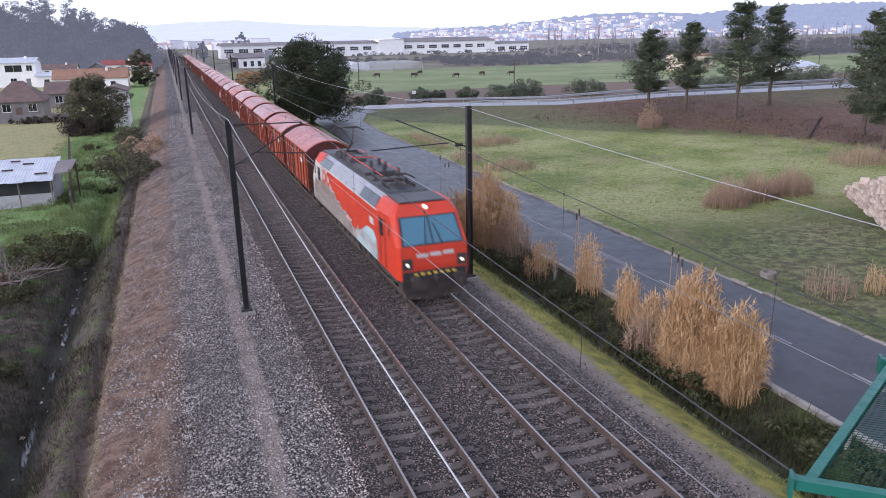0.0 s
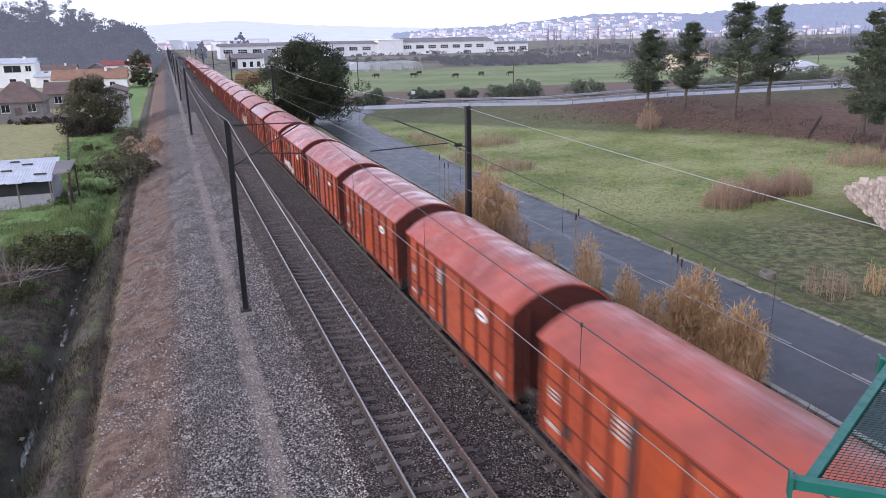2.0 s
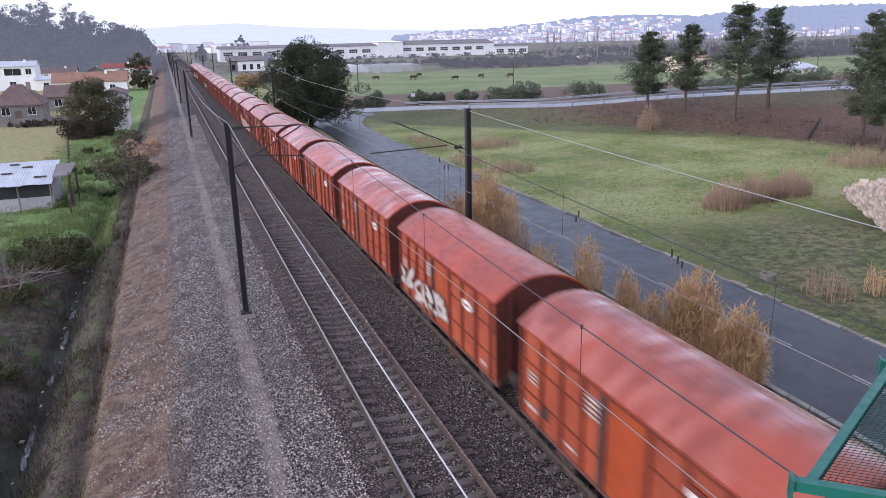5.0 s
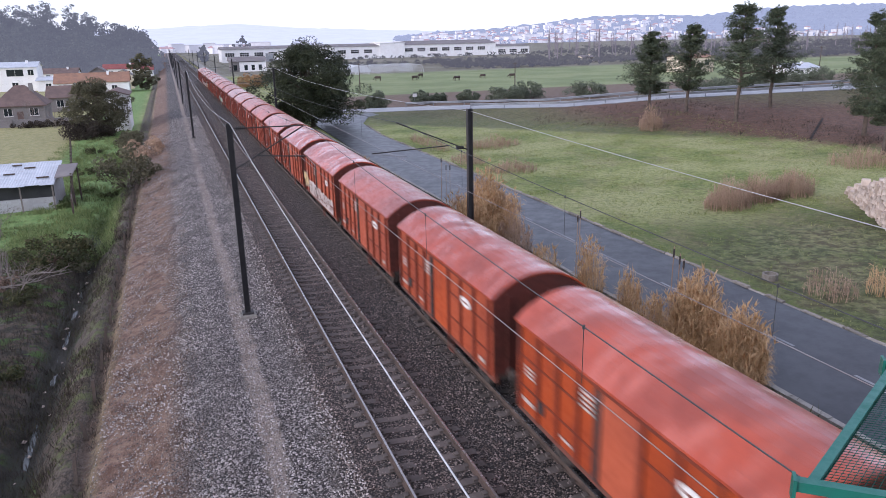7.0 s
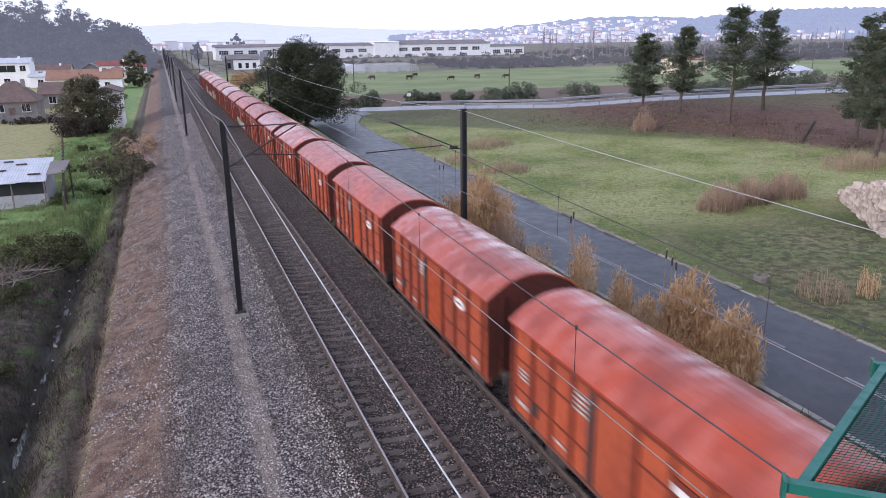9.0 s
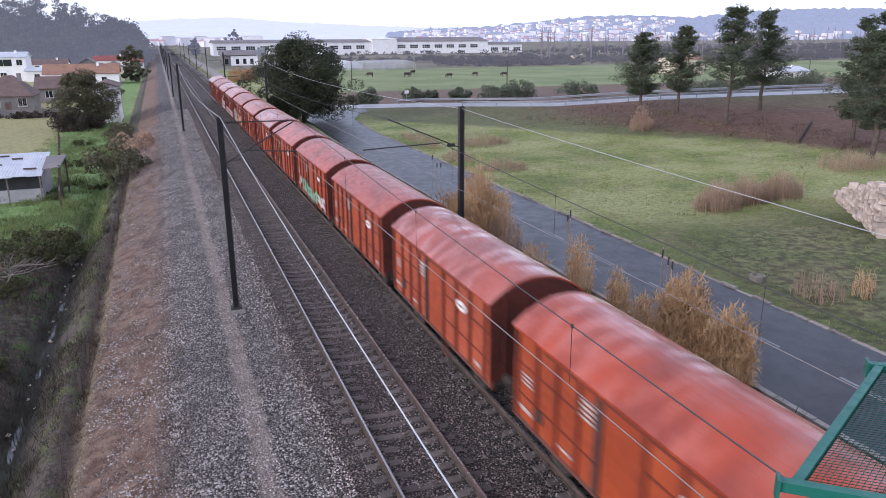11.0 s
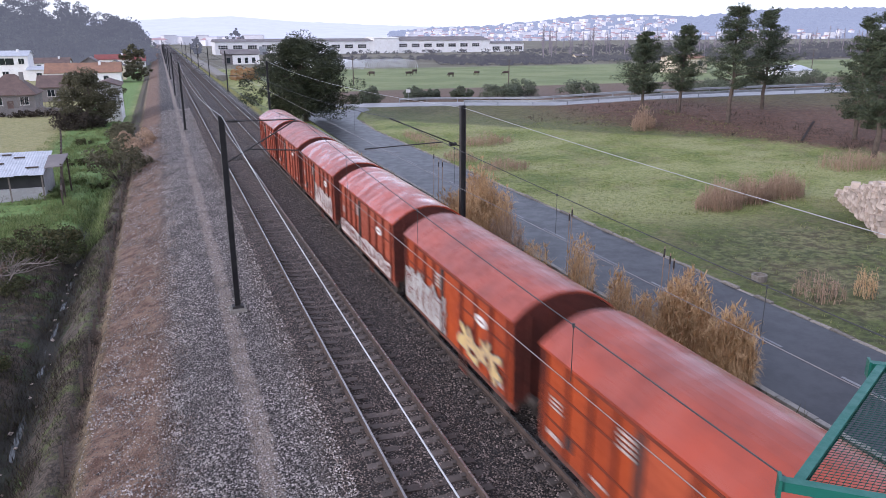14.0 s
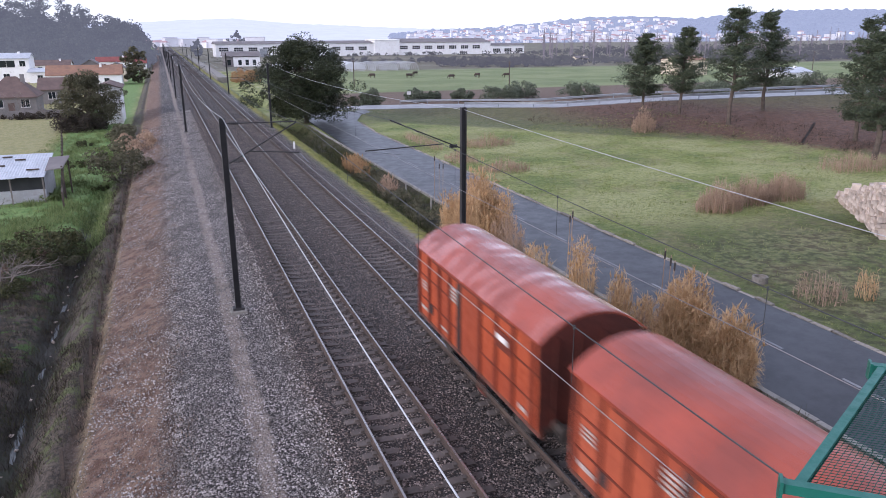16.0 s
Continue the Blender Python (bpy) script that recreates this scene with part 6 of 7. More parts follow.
def overhead():
    m = mast(1.87, 28.0, 1)
    for y in LEFT_MASTS[2:]:
        copy_thing(m, pose(1.87, y, 0))
    m = mast(11.66, 28.4, -1)
    for y in RIGHT_MASTS[2:]:
        copy_thing(m, pose(11.5, y, 0))
    for x, masts, xm in ((TRACK_L, LEFT_MASTS, 4.95), (TRACK_R, RIGHT_MASTS, 8.62)):
        wire("messenger_wire", "sagging dark messenger wire over the track", xm, masts, 6.78, 6.13, 0.010, WIRE)
        wire("contact_wire", "thin contact wire over the track", xm, masts, 5.36, 5.33, 0.008, WIRE_COPPER, 0.12)
        for a, b in list(zip(masts, masts[1:]))[:3]:
            for j in range(1, 9):
                k = j / 9
                s = Shape()
                z = 6.13 + 0.65 * (2 * k - 1) ** 2
                s.beam((xm, a + (b - a) * k, 5.35), (xm, a + (b - a) * k, z), 0.004, n=4)
                s.beam((xm, a + (b - a) * k, z - 0.03), (xm, a + (b - a) * k, z + 0.03), 0.02, n=6)
                lone("dropper", s, WIRE, "thin dropper between messenger and contact wire", "wire", group="droppers")
    wire("earth_wire", "bright aluminium earth wire along the mast tops", 1.9, LEFT_MASTS, 7.2, 6.4, 0.009, WIRE_PALE)
    wire("earth_wire", "bright aluminium earth wire along the mast tops", 11.7, RIGHT_MASTS, 7.1, 6.55, 0.009, WIRE_PALE)


overhead()

# ---------------------------------------------------------------- trees, shrubs and reeds
broad_tree("evergreen_oak", "large dark evergreen oak beside the lane", 17.6, 98.5, -1.2, 11.0, 5.9, 0.1, OAK_LEAF, 4, 330, 220, 0.12)
pine(59.4, 81.8, land(59.4, 81.8), 10.0, 3.6, 0.22, 11)
pine(62.0, 77.5, land(62, 77.5), 10.6, 3.2, 0.26, 12, 0.3)
pine(62.4, 68.9, land(62.4, 68.9), 13.2, 3.9, 0.30, 13)
pine(71.0, 72.6, land(71, 72.6), 11.9, 3.7, 0.26, 14, -0.3)
pine(61.0, 48.2, land(61, 48.2), 13.8, 3.2, 0.20, 15)
pine(66.5, 55.0, land(66.5, 55), 12.0, 3.0, 0.18, 16)
broad_tree("garden_tree", "dark ivy-grown tree by the white house", -10.4, 114.0, -2.2, 7.9, 3.7, -0.6, SHRUB_LEAF, 21, 190, 120, 0.14)
broad_tree("garden_tree", "dense dark bush among the village houses", -6.5, 225.0, -2.2, 4.6, 3.4, 0.3, SHRUB_LEAF, 22, 40, 60, 0.32)
broad_tree("garden_tree", "dark round tree beside the line", -9.5, 300.0, -2.2, 9.5, 4.5, 0.8, SHRUB_LEAF, 23, 40, 60, 0.4)
broad_tree("garden_tree", "dark tree among station buildings", 19, 420.0, -2.2, 11.5, 3.0, 2.0, FAR_LEAF, 24, 70, 70, 0.4)
broad_tree("garden_tree", "dark round tree behind the works", 52, 560.0, -2.2, 16.5, 6.5, 1, FAR_LEAF, 25, 40, 60, 0.6)
for i, (x, y, r, h) in enumerate(((66.8, 131.4, 3.2, 3.9), (61.0, 129.0, 3.9, 3.2), (79.0, 130.1, 4.4, 3.3), (44.8, 133.0, 2.0, 2.8), (54.0, 132.0, 2.0, 2.6), (49.5, 136.0, 1.4, 2.0),
                                  (34.0, 126.0, 2.2, 3.6), (92.0, 126.0, 3.4, 3.2), (105.0, 124.0, 4.6, 3.4), (122.0, 128.0, 4.0, 3.6), (134.0, 132.0, 4.0, 3.4), (147.0, 136.0, 4.5, 4.0), (113.0, 130.0, 3.6, 3.0))):
    shrub("olive_bush", "grey-green rounded olive bush on ploughed soil", x, y, -2.05, r, r * 0.8, h, OLIVE_LEAF, 40 + i, 55, 90, 0.15, "olive bushes")
shrub("twiggy_bush", "brown winter bush on the railway slope", -4.3, 69.0, -1.9, 2.3, 3.5, 4.2, SHRUB_LEAF, 60, 40, 80, 0.13)
shrub("twiggy_bush", "brown winter bush on the railway slope", -3.2, 84.0, -1.6, 1.8, 4.5, 2.6, REED_DULL, 61, 34, 70, 0.14)
shrub("bramble", "dark bramble thicket in the ditch", -7.8, 47.0, -2.6, 2.2, 3.0, 1.7, WEED, 62, 40, 90, 0.10)
shrub("bramble", "green bramble in the garden ditch", -5.2, 100.0, -2.2, 1.8, 6.0, 1.8, SHRUB_LEAF, 63, 34, 80, 0.14)
shrub("dark_thicket", "dark brown thicket under the ivy-grown tree", -11.6, 110.5, -2.3, 3.4, 2.2, 2.6, BRUSH, 65, 60, 90, 0.13)
shrub("dark_thicket", "dark brown hedge before the garden wall", -19.0, 130.5, -2.3, 5.0, 0.9, 1.4, BRUSH, 66, 50, 70, 0.13)
shrub("rusty_shrub", "orange-brown winter shrub by the platform", 20.5, 199.0, -1.3, 3.6, 4.0, 4.2, REED_RUST, 64, 40, 80, 0.24)
for i, (x, y, rx, ry, h, leaf) in enumerate(((14.6, 33.0, 1.2, 3.5, 1.0, WEED), (15.3, 25.0, 1.0, 3.5, 0.9, WEED), (14.9, 41.5, 1.0, 3.0, 1.5, SHRUB_LEAF), (15.0, 48.0, 1.2, 3.5, 1.3, SHRUB_LEAF),
                                             (16.0, 12.5, 0.9, 2.5, 0.8, WEED), (14.9, 19.0, 0.9, 3.0, 1.0, WEED), (15.4, 57.0, 1.0, 4.0, 1.2, SHRUB_LEAF), (15.6, 70.0, 1.0, 6.0, 0.9, WEED))):
    shrub("bank_scrub", "dark low scrub on the ditch bank", x, y, land(x, y), rx, ry, h, leaf, 70 + i, 34, 80, 0.075, "ditch scrub", False)

_rng = random.Random(77)
for i in range(26):
    x, y = _rng.uniform(-12.5, -6.6), 15 + 34 * _rng.random() ** 1.2
    shrub("bramble", "tangled brambles and dead stems by the ditch", x, y, land(x, y), _rng.uniform(0.5, 1.3), _rng.uniform(0.6, 1.6), _rng.uniform(0.35, 0.9),
          (WEED, SHRUB_LEAF, STRAW, WEED)[i % 4], 100 + i, 16, 60, 0.06, "brambles by the ditch", False)
for i in range(14):
    x, y = _rng.uniform(-9.5, -4.8), 62 + 45 * _rng.random()
    shrub("garden_clump", "coarse green clump in the garden grass", x, y, land(x, y), _rng.uniform(0.6, 1.3), _rng.uniform(0.8, 2.0), _rng.uniform(0.3, 0.7),
          (GARDEN_BLADE, WEED)[i % 2], 140 + i, 14, 60, 0.09, "garden clumps", False)

GOLD = "tall golden dry reeds beside the lane"
reeds(GOLD, 16.0, 37.0, 1.75, 2.7, 4.5, 1500, REED, 1, True, 9)
reeds(GOLD, 16.3, 33.6, 0.9, 1.4, 2.8, 160, REED_DULL, 2)
reeds(GOLD, 16.3, 30.3, 0.8, 1.0, 2.0, 90, REED, 3)
reeds(GOLD, 16.7, 26.6, 0.45, 0.8, 2.9, 110, REED, 4)
reeds(GOLD, 16.5, 23.3, 0.5, 0.6, 2.3, 110, REED, 5)
reeds(GOLD, 16.5, 21.8, 0.45, 0.5, 2.4, 100, REED, 6)
reeds(GOLD, 16.0, 18.7, 0.85, 1.25, 3.9, 1000, REED, 7, True, 11)
reeds(GOLD, 16.2, 16.75, 0.75, 0.8, 3.0, 650, REED, 8, True, 11)
reeds(GOLD, 15.3, 20.6, 0.6, 0.8, 2.2, 120, REED_DULL, 9)
DULL = "low dull brown reeds in the meadow"
reeds(DULL, 34.0, 37.6, 1.7, 1.2, 2.3, 520, REED_DULL, 20, False, 3, "meadow reeds")
reeds(DULL, 37.0, 38.2, 2.0, 1.0, 2.5, 520, REED_DULL, 21, False, 3, "meadow reeds")
reeds(DULL, 40.4, 38.6, 1.9, 1.1, 2.6, 520, REED_DULL, 22, False, 3, "meadow reeds")
reeds(DULL, 31.7, 70.5, 3.2, 1.6, 1.6, 420, REED_DULL, 23, False, 3, "meadow reeds")
reeds(DULL, 27.0, 56.3, 2.4, 1.6, 1.4, 380, REED_DULL, 24, False, 3, "meadow reeds")
reeds(DULL, 25.4, 62.5, 1.4, 2.5, 1.3, 260, REED_DULL, 28, False, 3, "meadow reeds")
reeds(DULL, 25.9, 75.0, 1.0, 6.0, 1.3, 320, REED_DULL, 29, False, 3, "meadow reeds")
reeds(DULL, 55.5, 45.5, 3.8, 2.0, 2.0, 460, REED_DULL, 25, False, 3, "meadow reeds")
reeds(DULL, 26.3, 22.3, 1.0, 1.2, 1.4, 130, REED_DULL, 26, False, 3, "meadow reeds")
reeds(DULL, 28.2, 21.6, 0.4, 0.5, 1.7, 50, REED, 27, False, 4, "meadow reeds")
reeds("pale dry reeds on the road bank", 53.5, 73.2, 1.6, 1.2, 2.9, 260, REED_DULL, 30, True, 4, "meadow reeds")
reeds("rusty dry reeds beside the lane", 15.4, 63.0, 0.8, 4.0, 1.7, 360, REED_RUST, 31, True, 4)
reeds("rusty dry reeds beside the lane", 15.2, 52.0, 0.7, 1.6, 1.8, 160, REED_DULL, 32, True, 4)


def cattails():
    for i, (x, y, h) in enumerate(((16.9, 28.0, 3.6), (16.95, 28.3, 3.3), (17.0, 21.4, 3.5), (17.05, 21.1, 3.3), (17.0, 20.8, 3.2), (16.6, 44.0, 3.4), (16.7, 45.0, 3.2), (16.8, 46.2, 3.5))):
        t = thing("cattail", "brown bulrush on a thin stalk", "bulrush", pose(x, y, land(x, y)), group="bulrushes")
        s = Shape()
        s.beam((0, 0, -0.1), (0.04, 0, h), 0.012, n=4)
        part("stalk", s, REED_DULL, t)
        s = Shape()
        s.beam((0.035, 0, h - 0.42), (0.04, 0, h - 0.1), 0.035, n=8)
        part("head", s, GRIME, t)


cattails()


def bare_shrub(x, y, h, seed):
    rng = random.Random(seed)
    t = thing("bare_shrub", "leafless grey shrub in the ditch", "shrub", pose(x, y, land(x, y)), group="bare shrubs")
    s = Shape()

    def grow(p, d, ln, r, depth):
        q = p + d * ln
        limb(s, p, q, r, r * 0.65, 4, 2, 0.08, rng)
        if depth:
            for _ in range(3):
                e = (d + Vector((rng.gauss(0, 0.55), rng.gauss(0, 0.55), rng.gauss(0, 0.35)))).normalized()
                grow(p.lerp(q, rng.uniform(0.5, 1)), e, ln * rng.uniform(0.55, 0.8), r * 0.6, depth - 1)

    for _ in range(4):
        grow(Vector((rng.gauss(0, 0.2), rng.gauss(0, 0.2), -0.1)), Vector((rng.gauss(0, 0.5), rng.gauss(0, 0.5), 1)).normalized(), h * 0.4, 0.035, 3)
    part("branchwork", s, TWIG, t)


bare_shrub(-8.6, 41.0, 2.6, 1)
bare_shrub(-10.2, 44.0, 2.4, 2)
bare_shrub(-12.0, 55.0, 3.4, 3)
bare_shrub(-9.0, 34.0, 2.0, 4)
bare_shrub(-17.5, 128.0, 5.0, 5)
bare_shrub(-22.5, 136.0, 5.0, 6)


def fallen_branch(x, y, turn, long_, seed):
    """A pale dead bough lying across the ditch, with its side twigs."""
    rng = random.Random(seed)
    t = thing("fallen_branch", "pale bare fallen bough lying across the ditch", "branch", pose(x, y, land(x, y) + 0.25, 0, 0, turn), group="fallen boughs")
    s = Shape()
    limb(s, (0, 0, 0), (long_, 0.2, 0.35), 0.05, 0.012, 6, 5, 0.05, rng)
    part("bough", s, TWIG, t)
    for i in range(9):
        k = 0.2 + 0.08 * i
        p = Vector((long_ * k, 0.2 * k, 0.35 * k))
        s = Shape()
        limb(s, p, p + Vector((rng.uniform(0.3, 0.9), rng.uniform(-0.8, 0.8), rng.uniform(0.0, 0.6))), 0.02, 0.006, 4, 3, 0.1, rng)
        part("twig", s, TWIG, t)


fallen_branch(-10.2, 41.0, 12, 4.2, 1)
fallen_branch(-9.6, 43.5, -20, 3.4, 2)


def strewn(name, label, category, material, count, area, draw, seed):
    """Uncountable small growth or stones over an area (x0, x1, y0, y1), thinning with distance."""
    rng = random.Random(seed)
    s = Shape()
    x0, x1, y0, y1 = area
    for _ in range(count):
        y = y0 + (y1 - y0) * rng.random() ** 1.5
        x = rng.uniform(x0, x1)
        draw(s, x, y, land(x, y), rng)
    return lone(name, s, material, label, category, "stuff")


def tuft(low, high, n, spread_, width, floor=-9.0):
    def draw(s, x, y, z, rng):
        if z < floor or noise.noise((x * 0.35, y * 0.35, 7.0)) + rng.uniform(-0.4, 0.4) < -0.15:
            return
        for _ in range(n):
            h = rng.uniform(low, high)
            p = Vector((x + rng.gauss(0, spread_), y + rng.gauss(0, spread_), z - 0.05))
            side = Vector((rng.uniform(-1, 1), rng.uniform(-1, 1), 0)).normalized() * width
            s.blade(p, p + Vector((rng.gauss(0, h * 0.5), rng.gauss(0, h * 0.5), h + 0.05)), width, side=side)
    return draw


def pebble(lo, hi):
    def draw(s, x, y, z, rng):
        a = rng.uniform(lo, hi)
        p = Vector((x, y, z + a * 0.3))
        u, w = [Vector((math.cos(t), math.sin(t), rng.uniform(-0.3, 0.3))) * a * rng.uniform(0.7, 1.2) for t in (0.4 + x * 9, 1.97 + x * 9)]
        t = Vector((rng.uniform(-0.4, 0.4), rng.uniform(-0.4, 0.4), 1)) * a * 0.8
        q = [p + u, p + w, p - u, p - w]
        n = len(s.v)
        s.v += [tuple(c) for c in q] + [tuple(p + t), tuple(p - t)]
        for i in range(4):
            s.f += [(n + i, n + (i + 1) % 4, n + 4), (n + (i + 1) % 4, n + i, n + 5)]
            s.s += [0, 0]
    return draw


STONES_PALE = leafy("loose_pale_stones", (0.075, 0.064, 0.058), (0.52, 0.475, 0.45), 0.85, 0.0)
STONES_DARK = leafy("loose_dark_stones", (0.05, 0.038, 0.032), (0.31, 0.25, 0.222), 0.85, 0.0)


def meadow_tuft(s, x, y, z, rng):
    """Short grass, thin where the meadow's wet corner shows brown."""
    if y < 36 and x - 0.2 * y > 18.0 and rng.random() < 0.8:
        return
    MEADOW_DRAW(s, x, y, z, rng)


MEADOW_DRAW = tuft(0.05, 0.17, 3, 0.13, 0.035)
strewn("meadow_grass", "short winter grass of the meadow", "grass", BLADE, 42000, (23.7, 62, 14, 84), meadow_tuft, 1)
strewn("verge_grass", "yellow-green grass of the railway verge", "grass", BLADE, 6000, (12.3, 13.7, 9, 95), tuft(0.04, 0.14, 3, 0.06, 0.03), 2)
strewn("ditch_weeds", "dark rank weeds in the lane ditch", "weeds", WEED, 7000, (13.5, 17.0, 9, 95), tuft(0.12, 0.5, 4, 0.10, 0.04), 3)
strewn("garden_weeds", "rank weeds and brambles along the ditch", "weeds", WEED, 5000, (-13.0, -4.9, 13, 60), tuft(0.05, 0.22, 5, 0.12, 0.03), 4)
strewn("dead_brush", "dark tangled dead stems along the ditch", "weeds", BRUSH, 15000, (-13.0, -4.7, 12, 50), tuft(0.08, 0.42, 4, 0.14, 0.022), 16)
strewn("strip_straw", "matted straw and moss on the strip beside the fence", "grass", BRUSH, 7000, (-5.0, -3.4, 12, 70), tuft(0.05, 0.24, 4, 0.09, 0.022), 17)
strewn("strip_moss", "low green growth on the strip beside the fence", "grass", WEED, 2200, (-5.1, -4.0, 12, 70), tuft(0.03, 0.12, 5, 0.08, 0.03), 18)
strewn("garden_grass", "green garden grass", "grass", GARDEN_BLADE, 9000, (-14.0, -4.4, 48, 112), tuft(0.06, 0.28, 3, 0.12, 0.05), 5)
strewn("garden_tufts", "coarse tall grass tufts in the garden", "grass", GARDEN_BLADE, 4500, (-11.0, -4.6, 47, 110), tuft(0.2, 0.5, 5, 0.12, 0.05), 15)
strewn("dead_grass", "flattened dead grass on the ballast slope", "grass", STRAW, 9000, (-3.5, -0.1, 12, 80), tuft(0.02, 0.12, 5, 0.13, 0.020), 6)
strewn("bank_weeds", "brown dead weeds on the road bank", "weeds", BRUSH, 3600, (44, 68, 52, 90), tuft(0.12, 0.42, 3, 0.2, 0.045, -1.0), 7)
strewn("pale_ballast", "loose pale ballast stones on the shoulder", "gravel", STONES_PALE, 52000, (-0.7, 3.3, 11, 115), pebble(0.014, 0.042), 8)
strewn("slope_stones", "scattered pale stones among dead growth on the slope", "gravel", STONES_PALE, 24000, (-3.3, -0.5, 11, 100), pebble(0.014, 0.042), 19)
strewn("pale_ballast", "loose grey ballast stones beside the far track", "gravel", STONES_DARK, 6000, (10.3, 12.0, 10, 100), pebble(0.018, 0.042), 9)
strewn("dark_ballast", "loose brown ballast stones between the tracks", "gravel", STONES_DARK, 42000, (3.0, 10.6, 10, 100), pebble(0.016, 0.042), 10)

# ---------------------------------------------------------------- small things of the line and the lane


def lineside():
    rng = random.Random(3)
    f = thing("lineside_fence", "leaning weathered posts of a lineside fence", "fence")
    for i in range(26):
        y = 15 + i * 2.6
        x = -3.75 + rng.uniform(-0.08, 0.08)
        z = land(x, y)
        p = Shape()
        p.beam((x, y, z - 0.3), (x + rng.gauss(0, 0.09), y + rng.gauss(0, 0.09), z + rng.uniform(0.7, 1.0)), 0.05)
        part("post", p, BARK, f)
    for h in (0.3, 0.6):
        w = Shape()
        w.beam((-3.75, 15, -1.62 + h), (-3.75, 80, -1.62 + h), 0.004, n=4)
        part("fence_wire", w, GRIME, f)
    for i in range(8):
        y = 12.6 + i * 5.5
        p = Shape()
        p.box(-0.05, 0.05, -0.05, 0.05, -0.3, 0.75)
        lone("marker_post", p, CONCRETE, "short pale post in the ditch bank", "post", m=pose(16.35, y, land(16.35, y), rng.uniform(-4, 4), rng.uniform(-4, 4)), group="short posts", bevel=0.01)
    ring = Shape()
    n = 18
    for i in range(n):
        a, b = 2 * math.pi * i / n, 2 * math.pi * (i + 1) / n
        for (r0, z0), (r1, z1) in (((0.36, -0.1), (0.36, 0.30)), ((0.36, 0.30), (0.27, 0.30)), ((0.27, 0.30), (0.27, 0.0)), ((0.27, 0.0), (0.0, 0.0))):
            q = [(r0 * math.cos(a), r0 * math.sin(a), z0), (r0 * math.cos(b), r0 * math.sin(b), z0), (r1 * math.cos(b), r1 * math.sin(b), z1), (r1 * math.cos(a), r1 * math.sin(a), z1)]
            ring.face(*q)
    lone("concrete_ring", ring, KERBSTONE, "grey concrete well ring in the grass", "well ring", m=pose(25.5, 25.0, land(25.5, 25.0)))
    # dry-stone wall at the meadow's edge: single stones
    w = thing("stone_wall", "broken wall of pale rough stones", "wall", pose(0, 0, -1.25))
    b = Shape()
    for (x0, x1), (y0, y1), (z0, z1) in (((-0.5, 0.5), (-0.5, 0.5), (-0.5, 0.5)),):
        b.v = [(x * (1 - 0.25 * (abs(z) > 0.4 and i % 2)), y * (0.82 if i % 3 else 1), z * (0.85 if i % 4 else 1)) for i, (x, y, z) in enumerate([(x, y, z) for z in (z0, z1) for y in (y0, y1) for x in (x0, x1)])]
        b.f = [(0, 2, 3, 1), (4, 5, 7, 6), (0, 1, 5, 4), (2, 6, 7, 3), (0, 4, 6, 2), (1, 3, 7, 5)]
        b.s = [0] * 6
    me = b.mesh("stone", STONE)
    for row in range(9):
        for i in range(24):
            k = i / 23
            x, y = 44.4 - 6.6 * k, 37.2 - 8.8 * k
            top = 0.4 + 3.2 * k + rng.uniform(-0.3, 0.2)
            z = 0.16 + row * 0.32
            if z > top:
                continue
            ob = new("stone", me)
            ob.parent = w
            ob.matrix_basis = pose(x + rng.uniform(-0.1, 0.1), y + rng.uniform(-0.1, 0.1), z, rng.uniform(-12, 12), rng.uniform(-12, 12), 53 + rng.uniform(-14, 14)) @ Matrix.Diagonal((0.55 * rng.uniform(0.8, 1.2), 0.6, 0.38 * rng.uniform(0.85, 1.2), 1))
    ch = thing("drain_channel", "narrow dark concrete drain down the bank", "drain channel", kind="structure")
    for i in range(14):                         # half-pipe pieces laid end to end
        a, b = [Vector((61.5 + 8.5 * k, 57.0 + 6.5 * k, 0)) for k in (i / 14, (i + 1) / 14)]
        for q in (a, b):
            q.z = land(q.x, q.y) + 0.06
        c = Shape()
        side = (b - a).cross(Vector((0, 0, 1))).normalized() * 0.13
        c.face(a - side, b - side, b, a)
        c.face(a, b, b + side, a + side)
        c.face(a - side, a + side, b + side, b - side)
        part("channel_piece", c, GRIME, ch)
    water = Shape()
    for i in range(20):
        y = 12 + i * 2.2
        water.face((-5.95, y, -3.01), (-5.75, y, -3.01), (-5.75, y + 2.2, -3.01), (-5.95, y + 2.2, -3.01))
    lone("water", water, WATER, "shallow dark water in the ditch", "water", "structure")
    for i in range(26):                         # litter and pale stones in the ditch
        y = 15 + i * 1.35 + rng.uniform(-0.4, 0.4)
        s = Shape()
        pebble(0.05, 0.13)(s, 0.0, 0.0, 0.0, rng)
        lone("ditch_stone", s, STONE, "pale stone lying in the ditch", "stone", m=pose(-5.85 + rng.uniform(-0.3, 0.35), y, -2.98), group="stones in the ditch")
    s = Shape()
    s.box(-0.09, 0.09, -0.06, 0.06, -0.3, 0.72)
    lone("kilometre_post", s, WHITE, "small white railway distance post", "post", m=pose(11.3, 70.9, -0.42), bevel=0.02)
    for x, y, h in ((44.3, 179.4, 6.7), (80.6, 166.3, 6.2), (205.0, 190.0, 7.0)):
        s = Shape()
        s.beam((0, 0, -0.4), (0, 0, h), 0.14, n=8, taper=0.7)
        s.box(-0.6, 0.6, -0.05, 0.05, h - 0.5, h - 0.38)
        lone("utility_pole", s, BARK, "dark wooden utility pole in the pasture", "pole", m=pose(x, y, -2.05), group="utility poles")
    t = thing("road_sign", "small white road sign on a post", "road sign", pose(37.2, 114.0, land(37.2, 114.0)))
    s = Shape()
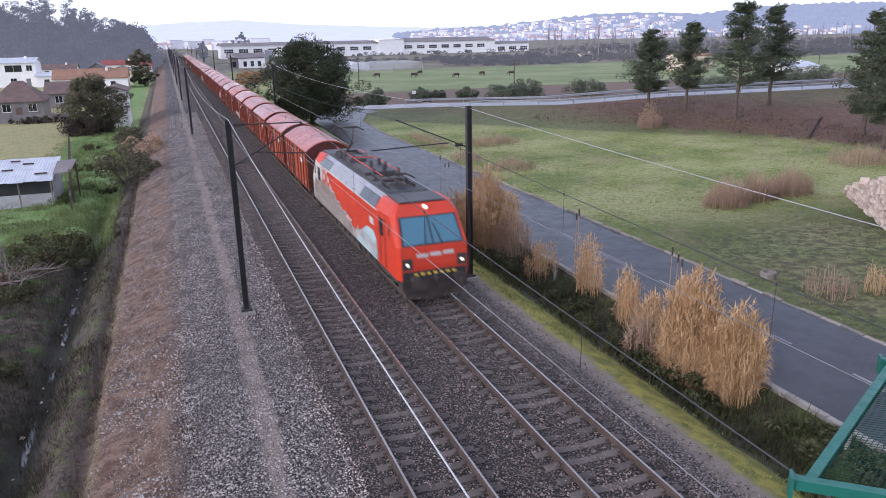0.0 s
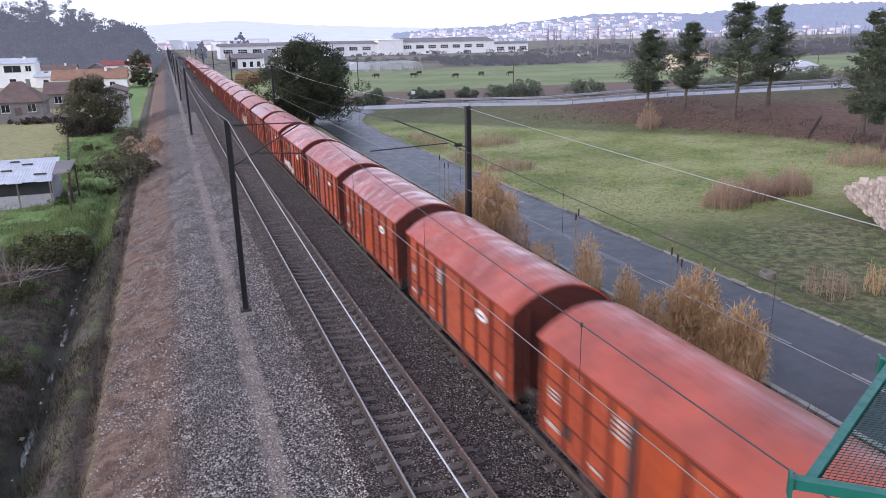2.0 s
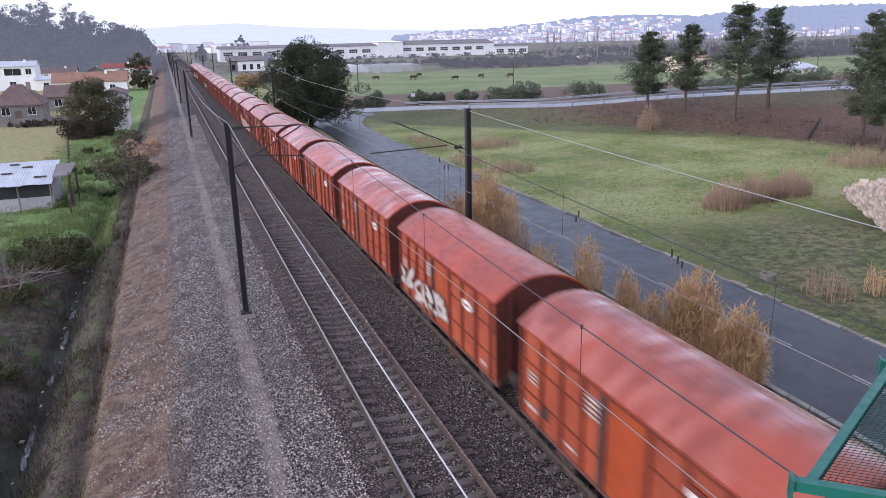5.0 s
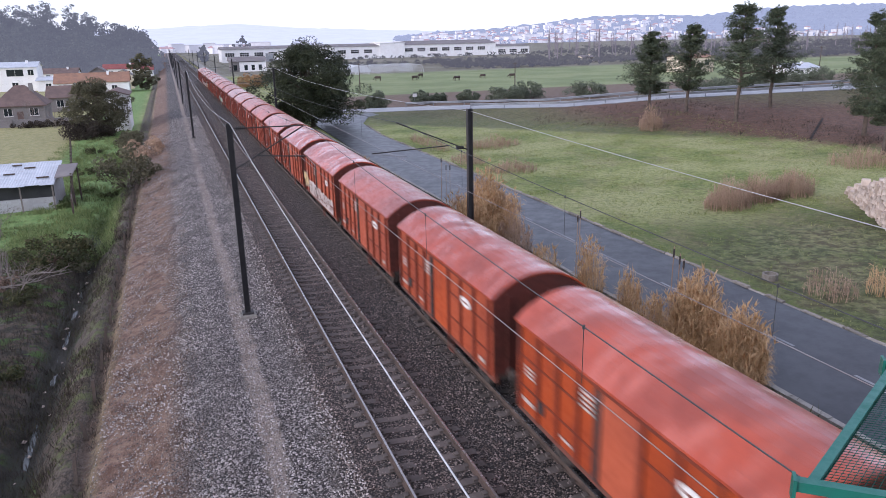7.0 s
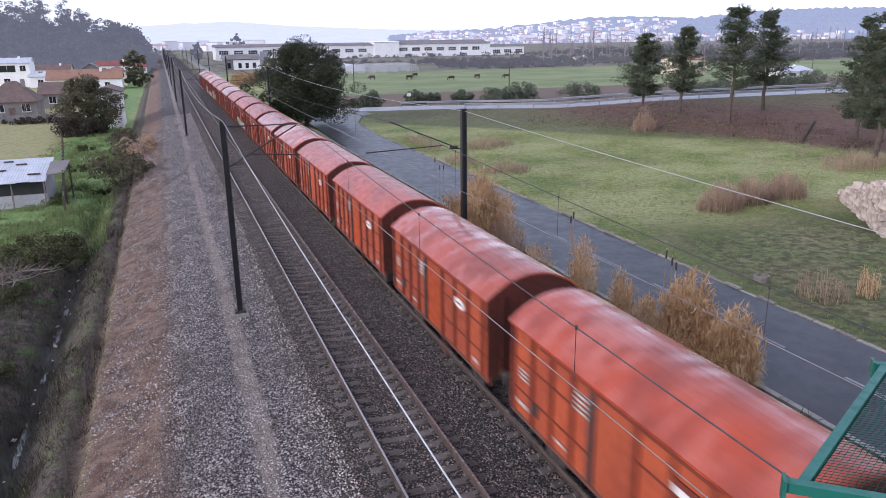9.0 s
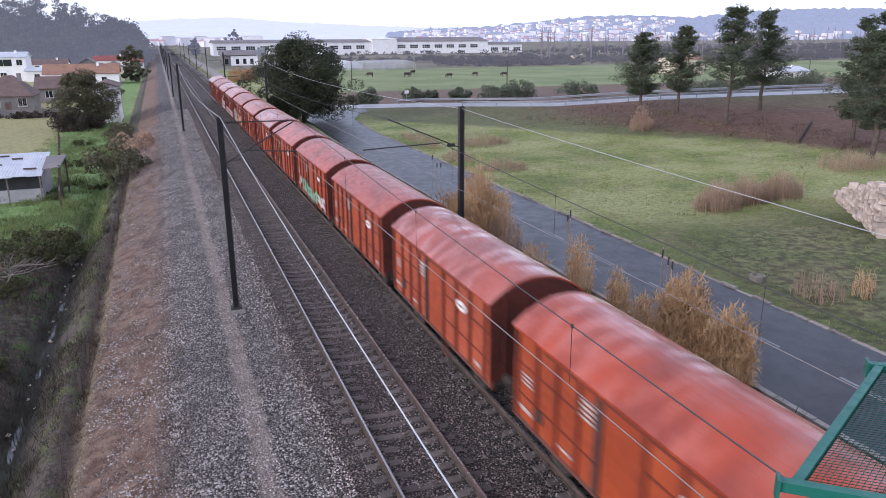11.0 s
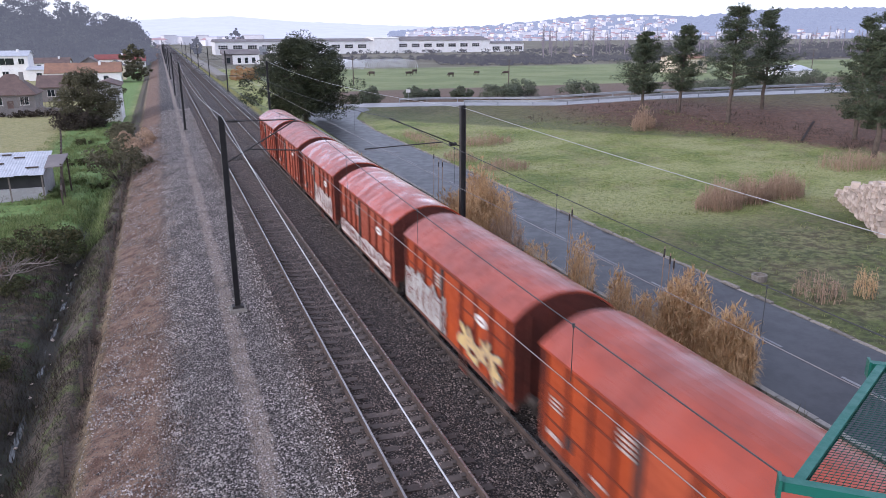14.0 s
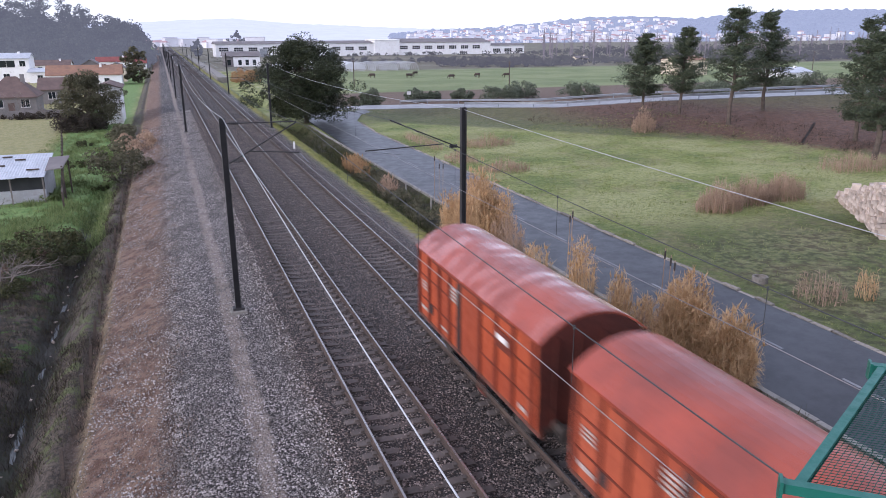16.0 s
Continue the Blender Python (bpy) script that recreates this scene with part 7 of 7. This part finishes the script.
    s.beam((0, 0, -0.3), (0, 0, 2.2), 0.035, n=8)
    part("post", s, GALV, t)
    s = Shape()
    s.box(-0.35, 0.35, -0.04, -0.02, 1.7, 2.2)
    part("plate", s, WHITE, t)


lineside()


def cow(x, y, turn, tone):
    c = thing("cow", "dark cow grazing on the pasture", "cow", pose(x, y, -2.0, 0, 0, turn), group="grazing cows")
    s = Shape()
    prof = [(0.34 * math.cos(2 * math.pi * q / 10), 1.02 + 0.36 * math.sin(2 * math.pi * q / 10)) for q in range(10)]
    s.run(prof, -0.85, 0.85)
    part("body", s, tone, c)
    s = Shape()
    s.beam((0, 0.8, 1.15), (0, 1.3, 0.75), 0.17, n=8, taper=0.8)
    s.beam((0, 1.25, 0.8), (0, 1.45, 0.3), 0.13, n=8, taper=0.7)
    part("head", s, tone, c)
    for px, py in ((-0.22, -0.7), (0.22, -0.7), (-0.22, 0.7), (0.22, 0.7)):
        s = Shape()
        s.beam((px, py, 0.9), (px, py, -0.05), 0.09, n=6, taper=0.6)
        part("leg", s, tone, c)


for x, y, r in ((59.8, 218.7, 60), (79.6, 203.1, 100), (70.0, 214.0, -80), (90.0, 208.0, 20), (76.0, 226.0, 120), (98.0, 204.0, 75)):
    cow(x, y, r, HIDE)


def footbridge():
    """The deck under the camera and its green mesh canopy that reaches out over the far track."""
    d = thing("footbridge", "concrete footbridge deck over the railway", "footbridge", kind="structure")
    s = Shape()
    s.box(-9.0, 21.0, -3.2, -0.55, 8.05, 8.35)
    part("deck", s, CONCRETE, d)
    for x in (-8.0, 15.8):
        s = Shape()
        s.box(x - 0.4, x + 0.4, -2.6, -1.2, -3.0, 8.05)
        part("pier", s, CONCRETE, d)
    g = thing("mesh_canopy", "green steel safety canopy with wire mesh", "safety canopy")
    a, b = Vector((1.97, 1.64, 8.5)), Vector((3.12, 2.23, 8.5))
    along = (b - a).normalized()
    back = Vector((math.cos(radians(-40)), math.sin(radians(-40)), 0))
    bar = Shape()
    bar.beam(a, b, 0.018, 0.018)
    part("outer_bar", bar, GREEN_PAINT, g, "square green outer bar")
    for p in (a, b):
        s = Shape()
        s.beam(p - back * 0.05, p + back * 3.6, 0.020, 0.020)
        arm = part("arm", s, GREEN_PAINT, g)
        cap = Shape()
        cap.beam(p - back * 0.062 + Vector((0, 0, -0.015)), p - back * 0.05 + Vector((0, 0, -0.015)), 0.032, 0.045)
        part("end_plate", cap, GREEN_PAINT, arm)
        br = Shape()
        br.beam(p + back * 3.5, p + back * 3.5 + Vector((0, -0.6, -0.2)), 0.03)
        part("bracket", br, GREEN_PAINT, arm)
    net = Shape()
    n = int((b - a).length / 0.022)
    for i in range(1, n):
        p = a + along * 0.022 * i
        net.beam(p, p + back * 2.4, 0.0016, n=3)
    for i in range(1, 60):
        p = a + back * 0.022 * i
        net.beam(p, p + (b - a), 0.0016, n=3)
    part("wire_mesh", net, GREEN_MESH, g, "fine welded green wire mesh")


footbridge()

# tracks
build_track("track_1", TRACK_L, 2.0)
build_track("track_2", TRACK_R, 2.25)


def motions():
    """The train runs through towards the camera, slowly gaining speed."""
    times = [0.5 * i for i in range(33)]
    walk(loco, [(t, pose(TRACK_R, 25.2 - travelled(t), 0)) for t in times])
    for axle, y in LOCO_WHEELS:                 # the driving wheels roll
        walk(axle, [(k / 30, pose(0, y, 0.56, math.degrees(travelled(k / 30) / 0.56))) for k in range(481)])
    for i, car in enumerate(train):
        walk(car, [(t, pose(TRACK_R, TRAIN_START + PITCH * i - travelled(t), 0)) for t in times])


motions()
